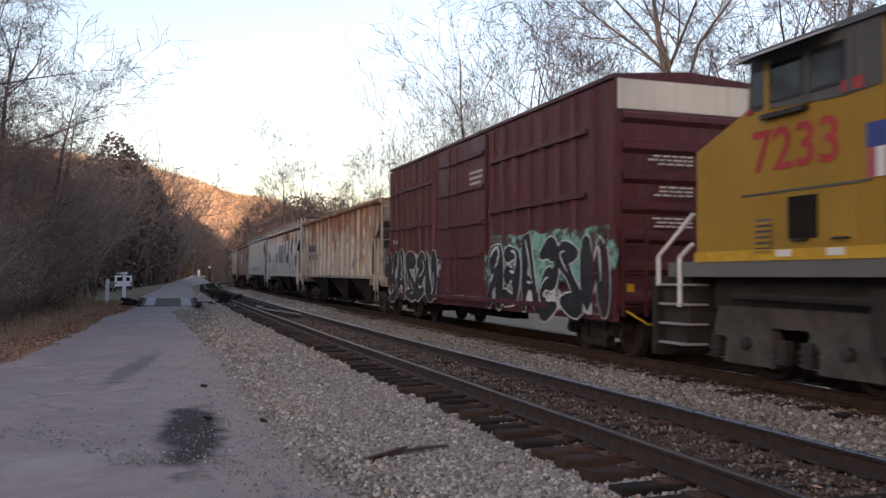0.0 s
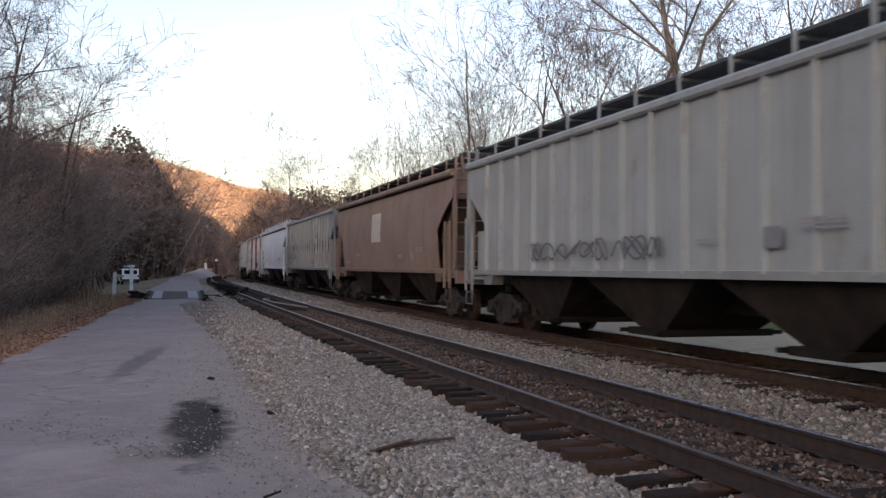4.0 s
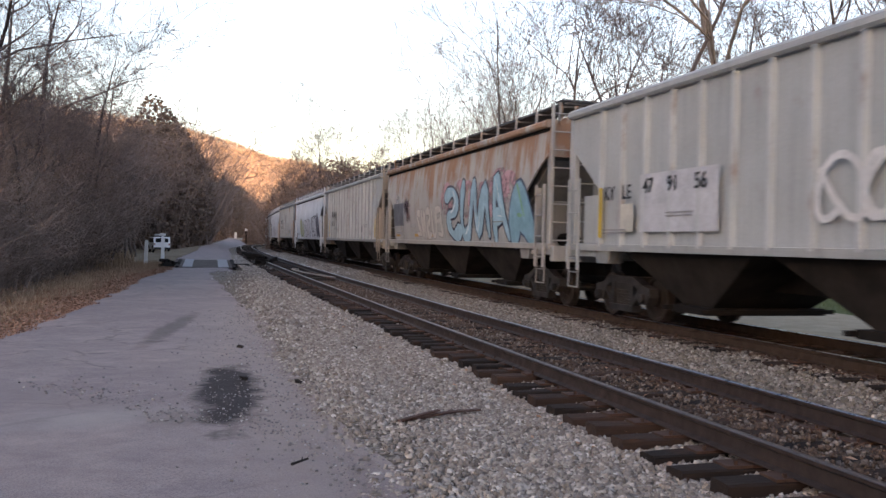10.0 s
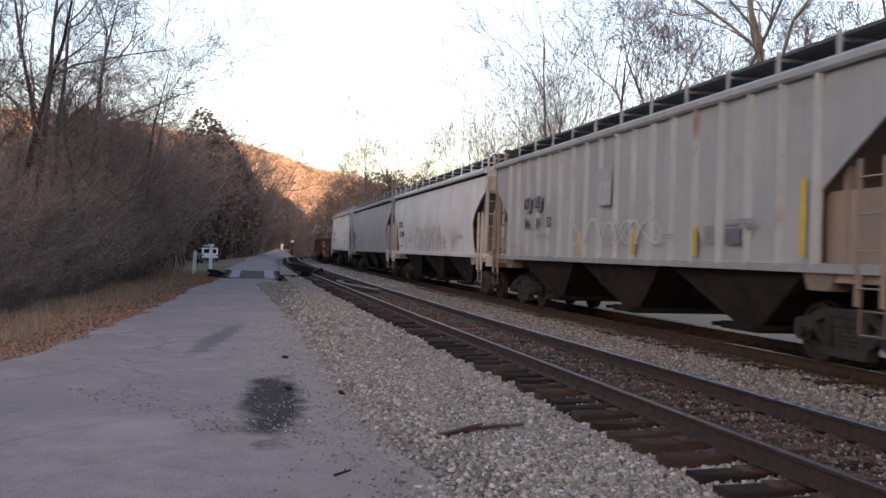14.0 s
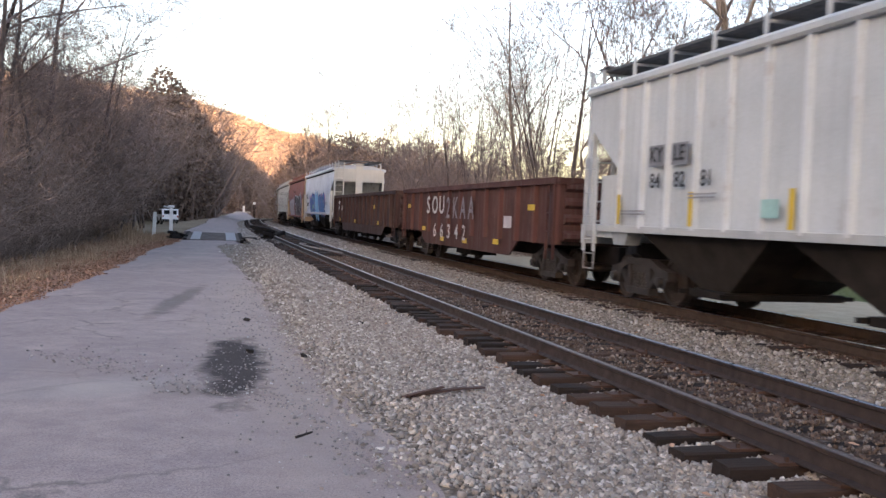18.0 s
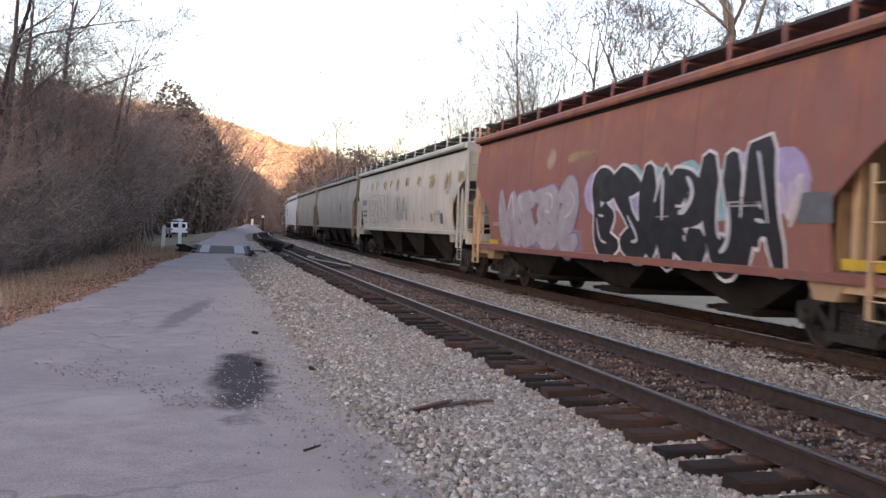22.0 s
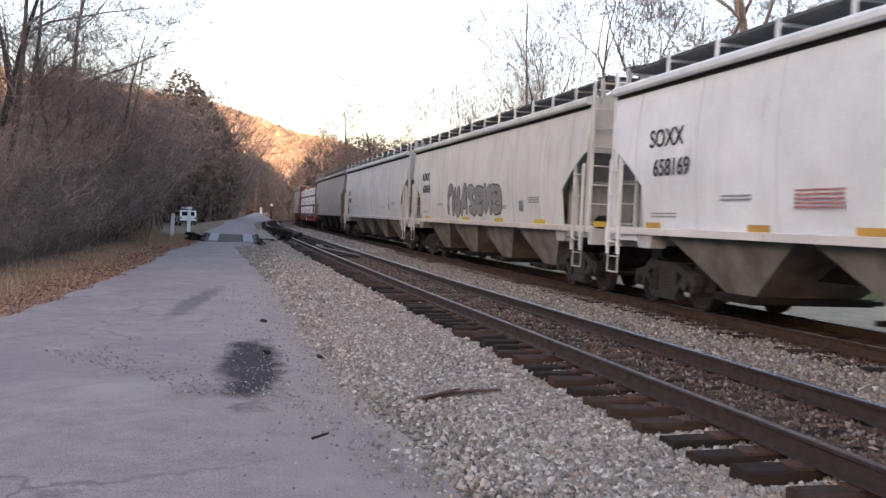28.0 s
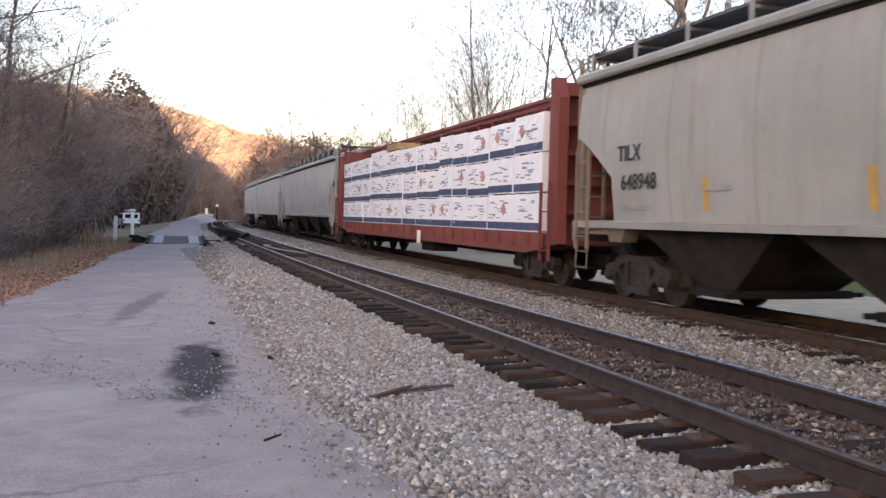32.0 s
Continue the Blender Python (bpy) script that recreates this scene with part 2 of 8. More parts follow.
# ---- mesh building ----
class Geo:
    def __init__(self):
        self.v, self.f = [], []

    def add(self, vs, fs):
        k = len(self.v)
        self.v += [tuple(p) for p in vs]
        self.f += [tuple(i + k for i in q) for q in fs]
        return self

    def box(self, x0, x1, y0, y1, z0, z1, bev=0.0):
        if bev:
            b = bev
            pts = [(x0 + b, z0), (x1 - b, z0), (x1, z0 + b), (x1, z1 - b), (x1 - b, z1), (x0 + b, z1), (x0, z1 - b), (x0, z0 + b)]
            return self.prism(pts, y0, y1)
        return self.add([(x, y, z) for x in (x0, x1) for y in (y0, y1) for z in (z0, z1)],
                        [(0, 1, 3, 2), (4, 6, 7, 5), (0, 4, 5, 1), (2, 3, 7, 6), (0, 2, 6, 4), (1, 5, 7, 3)])

    def prism(self, pts, y0, y1, axis="y"):
        """A polygon of (x, z) points pushed along y (or of (y, z) points along x, or (x, y) along z)."""
        k = len(pts)
        put = {"y": lambda a, b, c: (a, c, b), "x": lambda a, b, c: (c, a, b), "z": lambda a, b, c: (a, b, c)}[axis]
        vs = [put(a, b, y0) for a, b in pts] + [put(a, b, y1) for a, b in pts]
        fs = [tuple(range(k)), tuple(range(2 * k - 1, k - 1, -1))] + [(i, i + k, (i + 1) % k + k, (i + 1) % k) for i in range(k)]
        return self.add(vs, fs)

    def tube(self, p, q, r, r2=None, n=5):
        p, q = Vector(p), Vector(q)
        d = (q - p).normalized()
        a = d.orthogonal().normalized()
        b = d.cross(a)
        r2 = r if r2 is None else r2
        vs = [c + (a * math.cos(6.2832 * i / n) + b * math.sin(6.2832 * i / n)) * rr for c, rr in ((p, r), (q, r2)) for i in range(n)]
        caps = [] if n == 3 else [tuple(range(n - 1, -1, -1)), tuple(range(n, 2 * n))]
        return self.add(vs, [(i, (i + 1) % n, (i + 1) % n + n, i + n) for i in range(n)] + caps)

    def path(self, pts, r, n=5):
        for p, q in zip(pts, pts[1:]):
            self.tube(p, q, r, r, n)
        return self

    def lathe(self, prof, n=20, c=(0, 0, 0)):
        """Profile of (y, radius) turned about the y axis."""
        k = len(prof)
        vs = [(c[0] + r * math.cos(6.2832 * i / n), c[1] + y, c[2] + r * math.sin(6.2832 * i / n)) for i in range(n) for y, r in prof]
        fs = [(i * k + j, i * k + j + 1, (i + 1) % n * k + j + 1, (i + 1) % n * k + j) for i in range(n) for j in range(k - 1)]
        fs += [tuple(i * k for i in range(n)), tuple(i * k + k - 1 for i in range(n - 1, -1, -1))]
        return self.add(vs, fs)

    def mesh(self, name, mat, smooth=False):
        me = bpy.data.meshes.new(name)
        me.from_pydata(self.v, [], self.f)
        bm = bmesh.new()
        bm.from_mesh(me)
        bmesh.ops.recalc_face_normals(bm, faces=bm.faces)
        bm.to_mesh(me)
        bm.free()
        me.materials.append(mat)
        if smooth:
            me.shade_smooth()
            me.set_sharp_from_angle(angle=radians(32))
        return me


def piece(name, me, parent=None, m=None, label=""):
    ob = new(name, me)
    ob.parent = parent
    if m is not None:
        ob.matrix_basis = m
    if label:
        ob["label"] = label
    return ob


def part(name, geo, mat, parent, label="", smooth=False):
    return piece(name, geo.mesh(name, mat, smooth), parent, None, label)


CACHE = {}


def shared(key, make):
    if key not in CACHE:
        CACHE[key] = make()
    return CACHE[key]


def letters(text, size, mat, parent, m, name="lettering", stretch=1.0):
    """Lettering lying on a side; m puts it there."""
    cu = bpy.data.curves.new(name, "FONT")
    cu.body, cu.size, cu.extrude, cu.align_x, cu.align_y = text, size, 0.002, "CENTER", "CENTER"
    cu.offset = size * 0.012
    cu.materials.append(mat)
    ob = new(name, cu)
    ob.parent, ob.matrix_basis = parent, m @ Matrix.Diagonal((stretch, 1, 1, 1))
    return ob

# ---- the line of the tracks ----
STEP = 0.5
S_LIST = np.arange(-560, 760 + STEP / 2, STEP)
_a, _b = np.clip(S_LIST - 31.6, 0, 98.4), np.clip(S_LIST - 130, 0, 265)
S_TH = radians(18.155) - 0.00048 * _a - 1.53e-6 * _a * _a - _b / 280
S_X = np.concatenate([[0], np.cumsum(-np.sin((S_TH[1:] + S_TH[:-1]) / 2)) * STEP])
S_Y = np.concatenate([[0], np.cumsum(np.cos((S_TH[1:] + S_TH[:-1]) / 2)) * STEP])
_o = int(np.argmin(abs(S_LIST)))
S_X += 4.177 * math.cos(radians(18.155)) - S_X[_o]
S_Y += 4.177 * math.sin(radians(18.155)) - S_Y[_o]
S_Z = 3.3e-3 * np.clip(S_LIST - 20, 0, 110)
RAIL1, RAIL2, GAUGE = 0.262, 0.311, 1.505          # rail heads above the road; head to head
MID1, MID2 = GAUGE / 2, 4.206 + GAUGE / 2            # track centres, right of the near rail


def on_line(s, lat=0.0, z=0.0):
    """The place s metres along the line and lat metres to its right, and the heading there."""
    th = float(np.interp(s, S_LIST, S_TH))
    x, y = float(np.interp(s, S_LIST, S_X)), float(np.interp(s, S_LIST, S_Y))
    return Vector((x + math.cos(th) * lat, y + math.sin(th) * lat, z + float(np.interp(s, S_LIST, S_Z)))), th


def sweep(profile, s_values, closed=False):
    """A profile of (lat, z) swept along the line."""
    g = Geo()
    k = len(profile)
    for s in s_values:
        th, x, y = (float(np.interp(s, S_LIST, q)) for q in (S_TH, S_X, S_Y))
        z0 = float(np.interp(s, S_LIST, S_Z))
        g.v += [(x + math.cos(th) * a, y + math.sin(th) * a, z + z0) for a, z in profile]
    n = len(s_values)
    for i in range(n - 1):
        for j in range(k if closed else k - 1):
            j2 = (j + 1) % k
            g.f.append((i * k + j, i * k + j2, (i + 1) * k + j2, (i + 1) * k + j))
    if closed:
        g.f += [tuple(range(k)), tuple(range((n - 1) * k, n * k))]
    return g


def structure(name, geo, mat, label, category, smooth=False):
    return tagged(piece(name, geo.mesh(name, mat, smooth)), label, category, "", "structure")


# ground: one sheet to the horizon
def ground_material():
    m, n, l, bs = fresh("valley_ground")
    v = coords(n, l, shift=False)
    a, b, c3 = grain(n, l, v, 0.25, 5), grain(n, l, v, 3.0, 6), grain(n, l, v, 40, 4)
    c = blend(n, l, ramp(n, l, a, 0.35, 0.65), (0.14, 0.10, 0.065), (0.20, 0.16, 0.10))
    c = blend(n, l, ramp(n, l, b, 0.45, 0.7), c, (0.11, 0.062, 0.035))
    c = blend(n, l, ramp(n, l, c3, 0.4, 0.7, 0, 0.5), c, (0.28, 0.22, 0.14))
    l.new(c, bs.inputs["Base Color"])
    bs.inputs["Roughness"].default_value = 0.95
    bs.inputs["Specular IOR Level"].default_value = 0.1
    relief(n, l, bs, c3, 0.6, 0.05)
    return m


g = Geo()
g.add([(-4000, -4000, -0.12), (4000, -4000, -0.12), (4000, 4000, -0.12), (-4000, 4000, -0.12)], [(0, 1, 2, 3)])
structure("ground", g, ground_material(), "valley floor of leaf litter and dry winter grass", "ground")

# road
def road_material():
    m, n, l, bs = fresh("worn_asphalt")
    v = coords(n, l, shift=False)
    a, b, c3, d = grain(n, l, v, 0.5, 6, 0.6), grain(n, l, v, 2.6, 6, 0.65), grain(n, l, v, 60, 4), grain(n, l, v, 9, 5)
    c = blend(n, l, ramp(n, l, a, 0.35, 0.65), (0.255, 0.205, 0.20), (0.385, 0.305, 0.275))
    c = blend(n, l, ramp(n, l, b, 0.36, 0.72, 0, 0.7), c, (0.20, 0.165, 0.18))
    c = blend(n, l, ramp(n, l, d, 0.42, 0.74, 0, 0.45), c, (0.35, 0.30, 0.28))
    c = blend(n, l, ramp(n, l, c3, 0.45, 0.7, 0, 0.65), c, (0.13, 0.11, 0.115))
    cr = n.new("ShaderNodeTexVoronoi")
    cr.feature = "DISTANCE_TO_EDGE"
    cr.inputs["Scale"].default_value = 0.42
    wv = n.new("ShaderNodeVectorMath")
    wv.operation = "ADD"
    ns = n.new("ShaderNodeTexNoise")
    ns.inputs["Scale"].default_value, ns.inputs["Detail"].default_value = 1.6, 5
    l.new(v, ns.inputs["Vector"])
    l.new(v, wv.inputs[0])
    l.new(ns.outputs["Color"], wv.inputs[1])
    l.new(wv.outputs[0], cr.inputs["Vector"])
    c = blend(n, l, times(n, l, ramp(n, l, cr.outputs["Distance"], 0.004, 0.02, 0.55, 0), ramp(n, l, a, 0.4, 0.6)), c, (0.07, 0.065, 0.065))
    c = blend(n, l, ramp(n, l, grain(n, l, v, 140, 2), 0.66, 0.76, 0, 0.8), c, (0.50, 0.46, 0.43))
    # oil-dark patch and a smaller stain further on
    tc = n.new("ShaderNodeTexCoord")
    warp = n.new("ShaderNodeTexNoise")
    warp.inputs["Scale"].default_value, warp.inputs["Detail"].default_value = 2.2, 6
    l.new(tc.outputs["Object"], warp.inputs["Vector"])
    for cx, cy, ax, ay, rot, power, e0, e1, shade in ((-1.9, 9.0, 1.0, 4.6, 24, 0.6, 0.8, 1.9, (0.34, 0.28, 0.245)), (-4.6, 17.5, 1.1, 6.5, 17, 0.6, 0.8, 1.9, (0.35, 0.29, 0.255)), (-5.0, 9.3, 0.5, 2.6, 62, 0.5, 0.9, 1.6, (0.25, 0.205, 0.195)), (-3.5, 8.15, 1.0, 0.62, 40, 0.55, 0.9, 1.7, (0.36, 0.32, 0.295)), (-6.2, 8.6, 1.6, 1.3, 10, 0.4, 0.8, 1.8, (0.20, 0.18, 0.20)), (-2.75, 8.15, 0.5, 0.55, 30, 0.5, 0.9, 1.6, (0.20, 0.165, 0.15)), (-2.76, 9.85, 0.44, 2.6, 15.5, 1.0, 1.12, 1.5, (0.042, 0.033, 0.033)), (-5.75, 16.6, 0.24, 3.4, 10.5, 0.6, 1.1, 1.6, (0.09, 0.075, 0.07))):
        mp = n.new("ShaderNodeMapping")
        mp.vector_type = "TEXTURE"
        mp.inputs["Location"].default_value, mp.inputs["Rotation"].default_value, mp.inputs["Scale"].default_value = (cx, cy, 0), (0, 0, radians(rot)), (ax, ay, 1)
        l.new(tc.outputs["Object"], mp.inputs["Vector"])
        ln = n.new("ShaderNodeVectorMath")
        ln.operation = "LENGTH"
        l.new(mp.outputs[0], ln.inputs[0])
        dist = times(n, l, times(n, l, ln.outputs["Value"], times(n, l, warp.outputs[0], 1.1), "ADD"), times(n, l, times(n, l, d, 0.5, "SUBTRACT"), 0.6), "ADD")
        c = blend(n, l, ramp(n, l, dist, e0, e1, power, 0), c, shade)
    l.new(c, bs.inputs["Base Color"])
    l.new(ramp(n, l, b, 0.3, 0.7, 0.8, 0.97), bs.inputs["Roughness"])
    bs.inputs["Specular IOR Level"].default_value = 0.25
    relief(n, l, bs, c3, 0.5, 0.012)
    return m


M_ROAD = road_material()
# centre line of the road as left and right edges, near to far
LEFT = [(-30, -20), (-7.9, 5), (-7.8, 12.7), (-8.8, 17), (-9.8, 20.8), (-11.6, 27.5), (-14.2, 36), (-15.8, 43), (-17.0, 48), (-18.9, 55.4), (-20.8, 59.5), (-28.4, 88), (-35.2, 110.5), (-46.0, 153.4), (-60.3, 212)]
RIGHT = [(4, -20), (0.3, 5), (-2.1, 10), (-4.6, 18.7), (-7.0, 27), (-9.0, 35), (-11.0, 43), (-13.6, 48), (-15.4, 55.4), (-17.0, 60.7), (-25.5, 88), (-33.0, 111.5), (-45.0, 154), (-58, 212)]


def lane_rise(y):
    """The lane climbs at the bridge and again towards the far kerb."""
    return float(np.interp(y, [47.5, 55.5, 64, 112, 160, 206], [0.0, 0.24, 0.27, 0.58, 0.9, 1.62]))


def along(pts, y):
    return float(np.interp(y, [p[1] for p in pts], [p[0] for p in pts]))


rng = random.Random(4)
g = Geo()
ys = [-20 + i * 0.5 for i in range(460)]
COLS = 12
for y in ys:
    x0 = along(LEFT, y) + 0.25 * noise.noise((y * 0.9, 3, 0))
    x1 = along(RIGHT, y) + 0.3 * noise.noise((y * 1.1, 9, 0)) + (1.3 if y < 44 else 0.2)
    for j in range(COLS + 1):
        x = x0 + (x1 - x0) * j / COLS
        z = -0.03 * (abs(j / COLS - 0.5) * 2) ** 4 + 0.018 * noise.noise((x * 0.5, y * 0.4, 1))
        if j in (0, COLS):
            z -= 0.06
        rise = lane_rise(y)
        if j in (0, COLS) and rise:
            z -= 0.3 + rise
            x += 3.2 * min(1.0, rise * 2) if j else 0.0
        g.v.append((x, y, z - 0.01 + rise))
for i in range(len(ys) - 1):
    for j in range(COLS):
        k = i * (COLS + 1) + j
        g.f.append((k, k + 1, k + COLS + 2, k + COLS + 1))
structure("road", g, M_ROAD, "worn grey asphalt lane with cracks and a dark oil stain", "road", True)


g = Geo()
for i in range(66):
    y = 66 + 2.1 * i
    rise = lane_rise(y)
    x = along(LEFT, y) + 0.4 * noise.noise((y * 0.4, 5, 0))
    for a, q, z in ((-7.5, 0.0, -0.2), (-6.0, 0.0, -0.1), (-4.0, 0.12, -0.06), (-1.8, 0.55, 0.0), (0.2, 1.0, 0.0)):
        g.v.append((x + a + 0.6 * noise.noise((y * 0.3, a, 4)), y, (rise * q + z - 0.02) if i else -0.3))
g.f = [(i * 5 + j, i * 5 + j + 1, i * 5 + j + 6, i * 5 + j + 5) for i in range(65) for j in range(4)]
structure("grass_verge", g, plain("dry_verge", (0.25, 0.195, 0.13), 0.95, 0.0, 0.4, 0.8, 0.6, 0.05, (0.16, 0.12, 0.08)), "tan dry grass pull-off beside the far lane", "verge", True)


# ballast bed
def ballast_material(name, dark):
    m, n, l, bs = fresh(name)
    v = coords(n, l, shift=False)
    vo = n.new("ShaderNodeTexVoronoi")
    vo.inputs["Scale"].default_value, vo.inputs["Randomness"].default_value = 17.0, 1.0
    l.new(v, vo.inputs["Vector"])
    sep = n.new("ShaderNodeSeparateColor")
    l.new(vo.outputs["Color"], sep.inputs[0])
    c = blend(n, l, sep.outputs[0], (0.19, 0.165, 0.14), (0.40, 0.36, 0.32))
    c = blend(n, l, ramp(n, l, sep.outputs[1], 0.6, 1.0, 0, 0.6), c, (0.30, 0.22, 0.16))
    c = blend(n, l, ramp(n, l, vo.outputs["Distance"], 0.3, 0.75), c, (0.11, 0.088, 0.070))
    a = grain(n, l, v, 0.6, 4)
    c = blend(n, l, ramp(n, l, a, 0.4, 0.75, 0.0 + dark, 0.35 + dark), c, (0.075, 0.05, 0.038))
    l.new(c, bs.inputs["Base Color"])
    bs.inputs["Roughness"].default_value = 0.92
    bs.inputs["Specular IOR Level"].default_value = 0.05
    inv = times(n, l, 1.0, vo.outputs["Distance"], "SUBTRACT")
    relief(n, l, bs, inv, 0.6, 0.03)
    return m


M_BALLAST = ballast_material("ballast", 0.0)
near_s = list(np.arange(-60, 60, 0.6)) + list(np.arange(60, 420, 4.0))
prof = [(-5.0, -0.45), (-3.4, -0.10), (-2.9, -0.025), (-2.4, 0.0), (-1.6, -0.015), (-1.0, -0.04), (-0.45, -0.035), (-0.1, -0.01), (0.15, 0.035), (1.4, 0.04), (2.0, 0.04), (2.6, 0.03), (3.1, 0.045), (3.6, 0.075), (4.2, 0.10), (5.7, 0.10), (6.6, 0.08), (7.6, -0.0), (9.0, -0.08), (12.0, -0.3)]
far_prof = [(a * 0.42 if a < 0 else a, z) for a, z in prof]
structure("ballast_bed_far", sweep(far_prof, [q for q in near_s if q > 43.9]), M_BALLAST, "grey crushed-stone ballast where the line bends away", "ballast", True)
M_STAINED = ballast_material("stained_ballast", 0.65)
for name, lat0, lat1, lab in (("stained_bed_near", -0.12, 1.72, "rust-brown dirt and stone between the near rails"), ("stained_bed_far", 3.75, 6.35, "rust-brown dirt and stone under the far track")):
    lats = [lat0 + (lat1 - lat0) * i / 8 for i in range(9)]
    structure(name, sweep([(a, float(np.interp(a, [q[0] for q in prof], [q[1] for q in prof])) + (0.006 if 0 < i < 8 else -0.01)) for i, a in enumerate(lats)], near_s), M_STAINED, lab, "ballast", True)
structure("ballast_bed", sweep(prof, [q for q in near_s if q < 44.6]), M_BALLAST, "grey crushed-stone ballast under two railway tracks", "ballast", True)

# loose stones on the ballast, thick near the viewer
rs = np.random.RandomState(7)
CUBE_V = np.array([(x, y, z) for x in (-1, 1) for y in (-1, 1) for z in (-1, 1)], float)
CUBE_F4 = np.array([(0, 1, 3, 2), (4, 6, 7, 5), (0, 4, 5, 1), (2, 3, 7, 6), (0, 2, 6, 4), (1, 5, 7, 3)])


def bed_z(lat):
    return np.interp(lat, [p[0] for p in prof], [p[1] for p in prof])


def stone_field(name, s0, s1, lat0, lat1, count, size, label, skip_ties=False, drop=None, mat=None, lift=0.0):
    s = rs.uniform(s0, s1, count)
    lat = rs.uniform(lat0, lat1, count)
    if skip_ties:
        on_tie = (np.abs(((s - 4.40) / 0.4903 + 0.5) % 1.0 - 0.5) * 0.4903 < 0.125) & (lat > -0.6) & (lat < 2.1)
        s, lat = s[~on_tie], lat[~on_tie]
    if drop is not None:
        keep = rs.uniform(0, 1, len(s)) < drop(s, lat)
        s, lat = s[keep], lat[keep]
    k = len(s)
    th, x, y, z0 = (np.interp(s, S_LIST, q) for q in (S_TH, S_X, S_Y, S_Z))
    px, py, pz = x + np.cos(th) * lat, y + np.sin(th) * lat, z0 + bed_z(lat) + lift
    r = size * (0.55 + 0.9 * rs.rand(k) ** 1.5)
    sc = r[:, None] * rs.uniform(0.65, 1.25, (k, 3)) * np.array([1, 1, 0.72])
    V = CUBE_V[None] * rs.uniform(0.55, 1.05, (k, 8, 3)) * sc[:, None, :] * 0.62
    # random turn from a random quaternion
    q = rs.normal(size=(k, 4))
    q /= np.linalg.norm(q, axis=1)[:, None]
    w, a, b, c = q.T
    R = np.stack([1 - 2 * (b * b + c * c), 2 * (a * b - c * w), 2 * (a * c + b * w), 2 * (a * b + c * w), 1 - 2 * (a * a + c * c), 2 * (b * c - a * w), 2 * (a * c - b * w), 2 * (b * c + a * w), 1 - 2 * (a * a + b * b)], -1).reshape(k, 3, 3)
    V = np.einsum("kij,knj->kni", R, V)
    V += np.stack([px, py, pz + r * 0.18], -1)[:, None, :]
    F = (CUBE_F4[None] + 8 * np.arange(k)[:, None, None]).reshape(-1, 4)
    me = bpy.data.meshes.new(name)
    V = V.reshape(-1, 3)
    me.vertices.add(len(V))
    me.vertices.foreach_set("co", V.ravel())
    me.loops.add(F.size)
    me.loops.foreach_set("vertex_index", F.ravel())
    me.polygons.add(len(F))
    me.polygons.foreach_set("loop_start", np.arange(0, F.size, 4))
    me.update(calc_edges=True)
    me.materials.append(mat or M_STONE)
    return tagged(new(name, me), label, "gravel", "", "stuff")


def thin_edge(s, lat):
    """Stones thin out towards the road."""
    x, y = np.interp(s, S_LIST, S_X) + np.cos(np.interp(s, S_LIST, S_TH)) * lat, np.interp(s, S_LIST, S_Y) + np.sin(np.interp(s, S_LIST, S_TH)) * lat
    edge = np.interp(y, [p[1] for p in RIGHT], [p[0] for p in RIGHT])
    edge = edge + 0.25 * np.sin(y * 1.9) + 0.18 * np.sin(y * 4.7 + 1)
    return np.maximum(np.clip((x - edge + 0.75) / 1.5, 0.0, 1.0) ** 2.0, 0.05 * np.clip((x - edge + 2.2) / 2.0, 0, 1))


M_CRIB = islands("crib_stones", [(0.085, 0.058, 0.044), (0.14, 0.10, 0.078), (0.10, 0.066, 0.05), (0.30, 0.26, 0.23), (0.07, 0.047, 0.038), (0.17, 0.125, 0.10)], 0.95)
stone_field("shoulder_gravel", 2.5, 16, -4.9, 0.3, 64000, 0.036, "loose grey and tan crushed stone beside the ties", True, thin_edge)
stone_field("shoulder_gravel", 2.5, 9, -4.6, 0.0, 16000, 0.030, "loose grey and tan crushed stone beside the ties", True, thin_edge)
stone_field("shoulder_gravel", 16, 45, -3.8, 0.3, 32000, 0.05, "loose grey and tan crushed stone beside the ties", True, thin_edge)
stone_field("crib_gravel", 3, 34, 0.12, 1.42, 15000, 0.034, "rust-stained stones between the ties", True, None, M_CRIB)
stone_field("crib_gravel", 3, 34, 0.1, 1.42, 6500, 0.03, "stray stones lying on the ties", False, None, M_CRIB, 0.03)
stone_field("crib_gravel", 3, 45, 3.75, 4.35, 7000, 0.04, "rust-stained stones beside the far rail", False, None, M_CRIB)
stone_field("middle_gravel", 40, 90, 1.9, 4.0, 8000, 0.085, "grey crushed stone between the two tracks")
M_MIDSTONE = islands("middle_stones", [(0.17, 0.145, 0.12), (0.31, 0.275, 0.235), (0.21, 0.175, 0.14), (0.42, 0.385, 0.34), (0.10, 0.083, 0.07), (0.26, 0.225, 0.19), (0.55, 0.51, 0.46)], 0.92)
stone_field("shoulder_gravel", 45, 80, -1.6, 0.0, 5000, 0.08, "grey crushed stone beside the ties")
stone_field("middle_gravel", 3, 40, 1.85, 3.98, 27000, 0.042, "grey crushed stone between the two tracks", False, None, M_MIDSTONE)

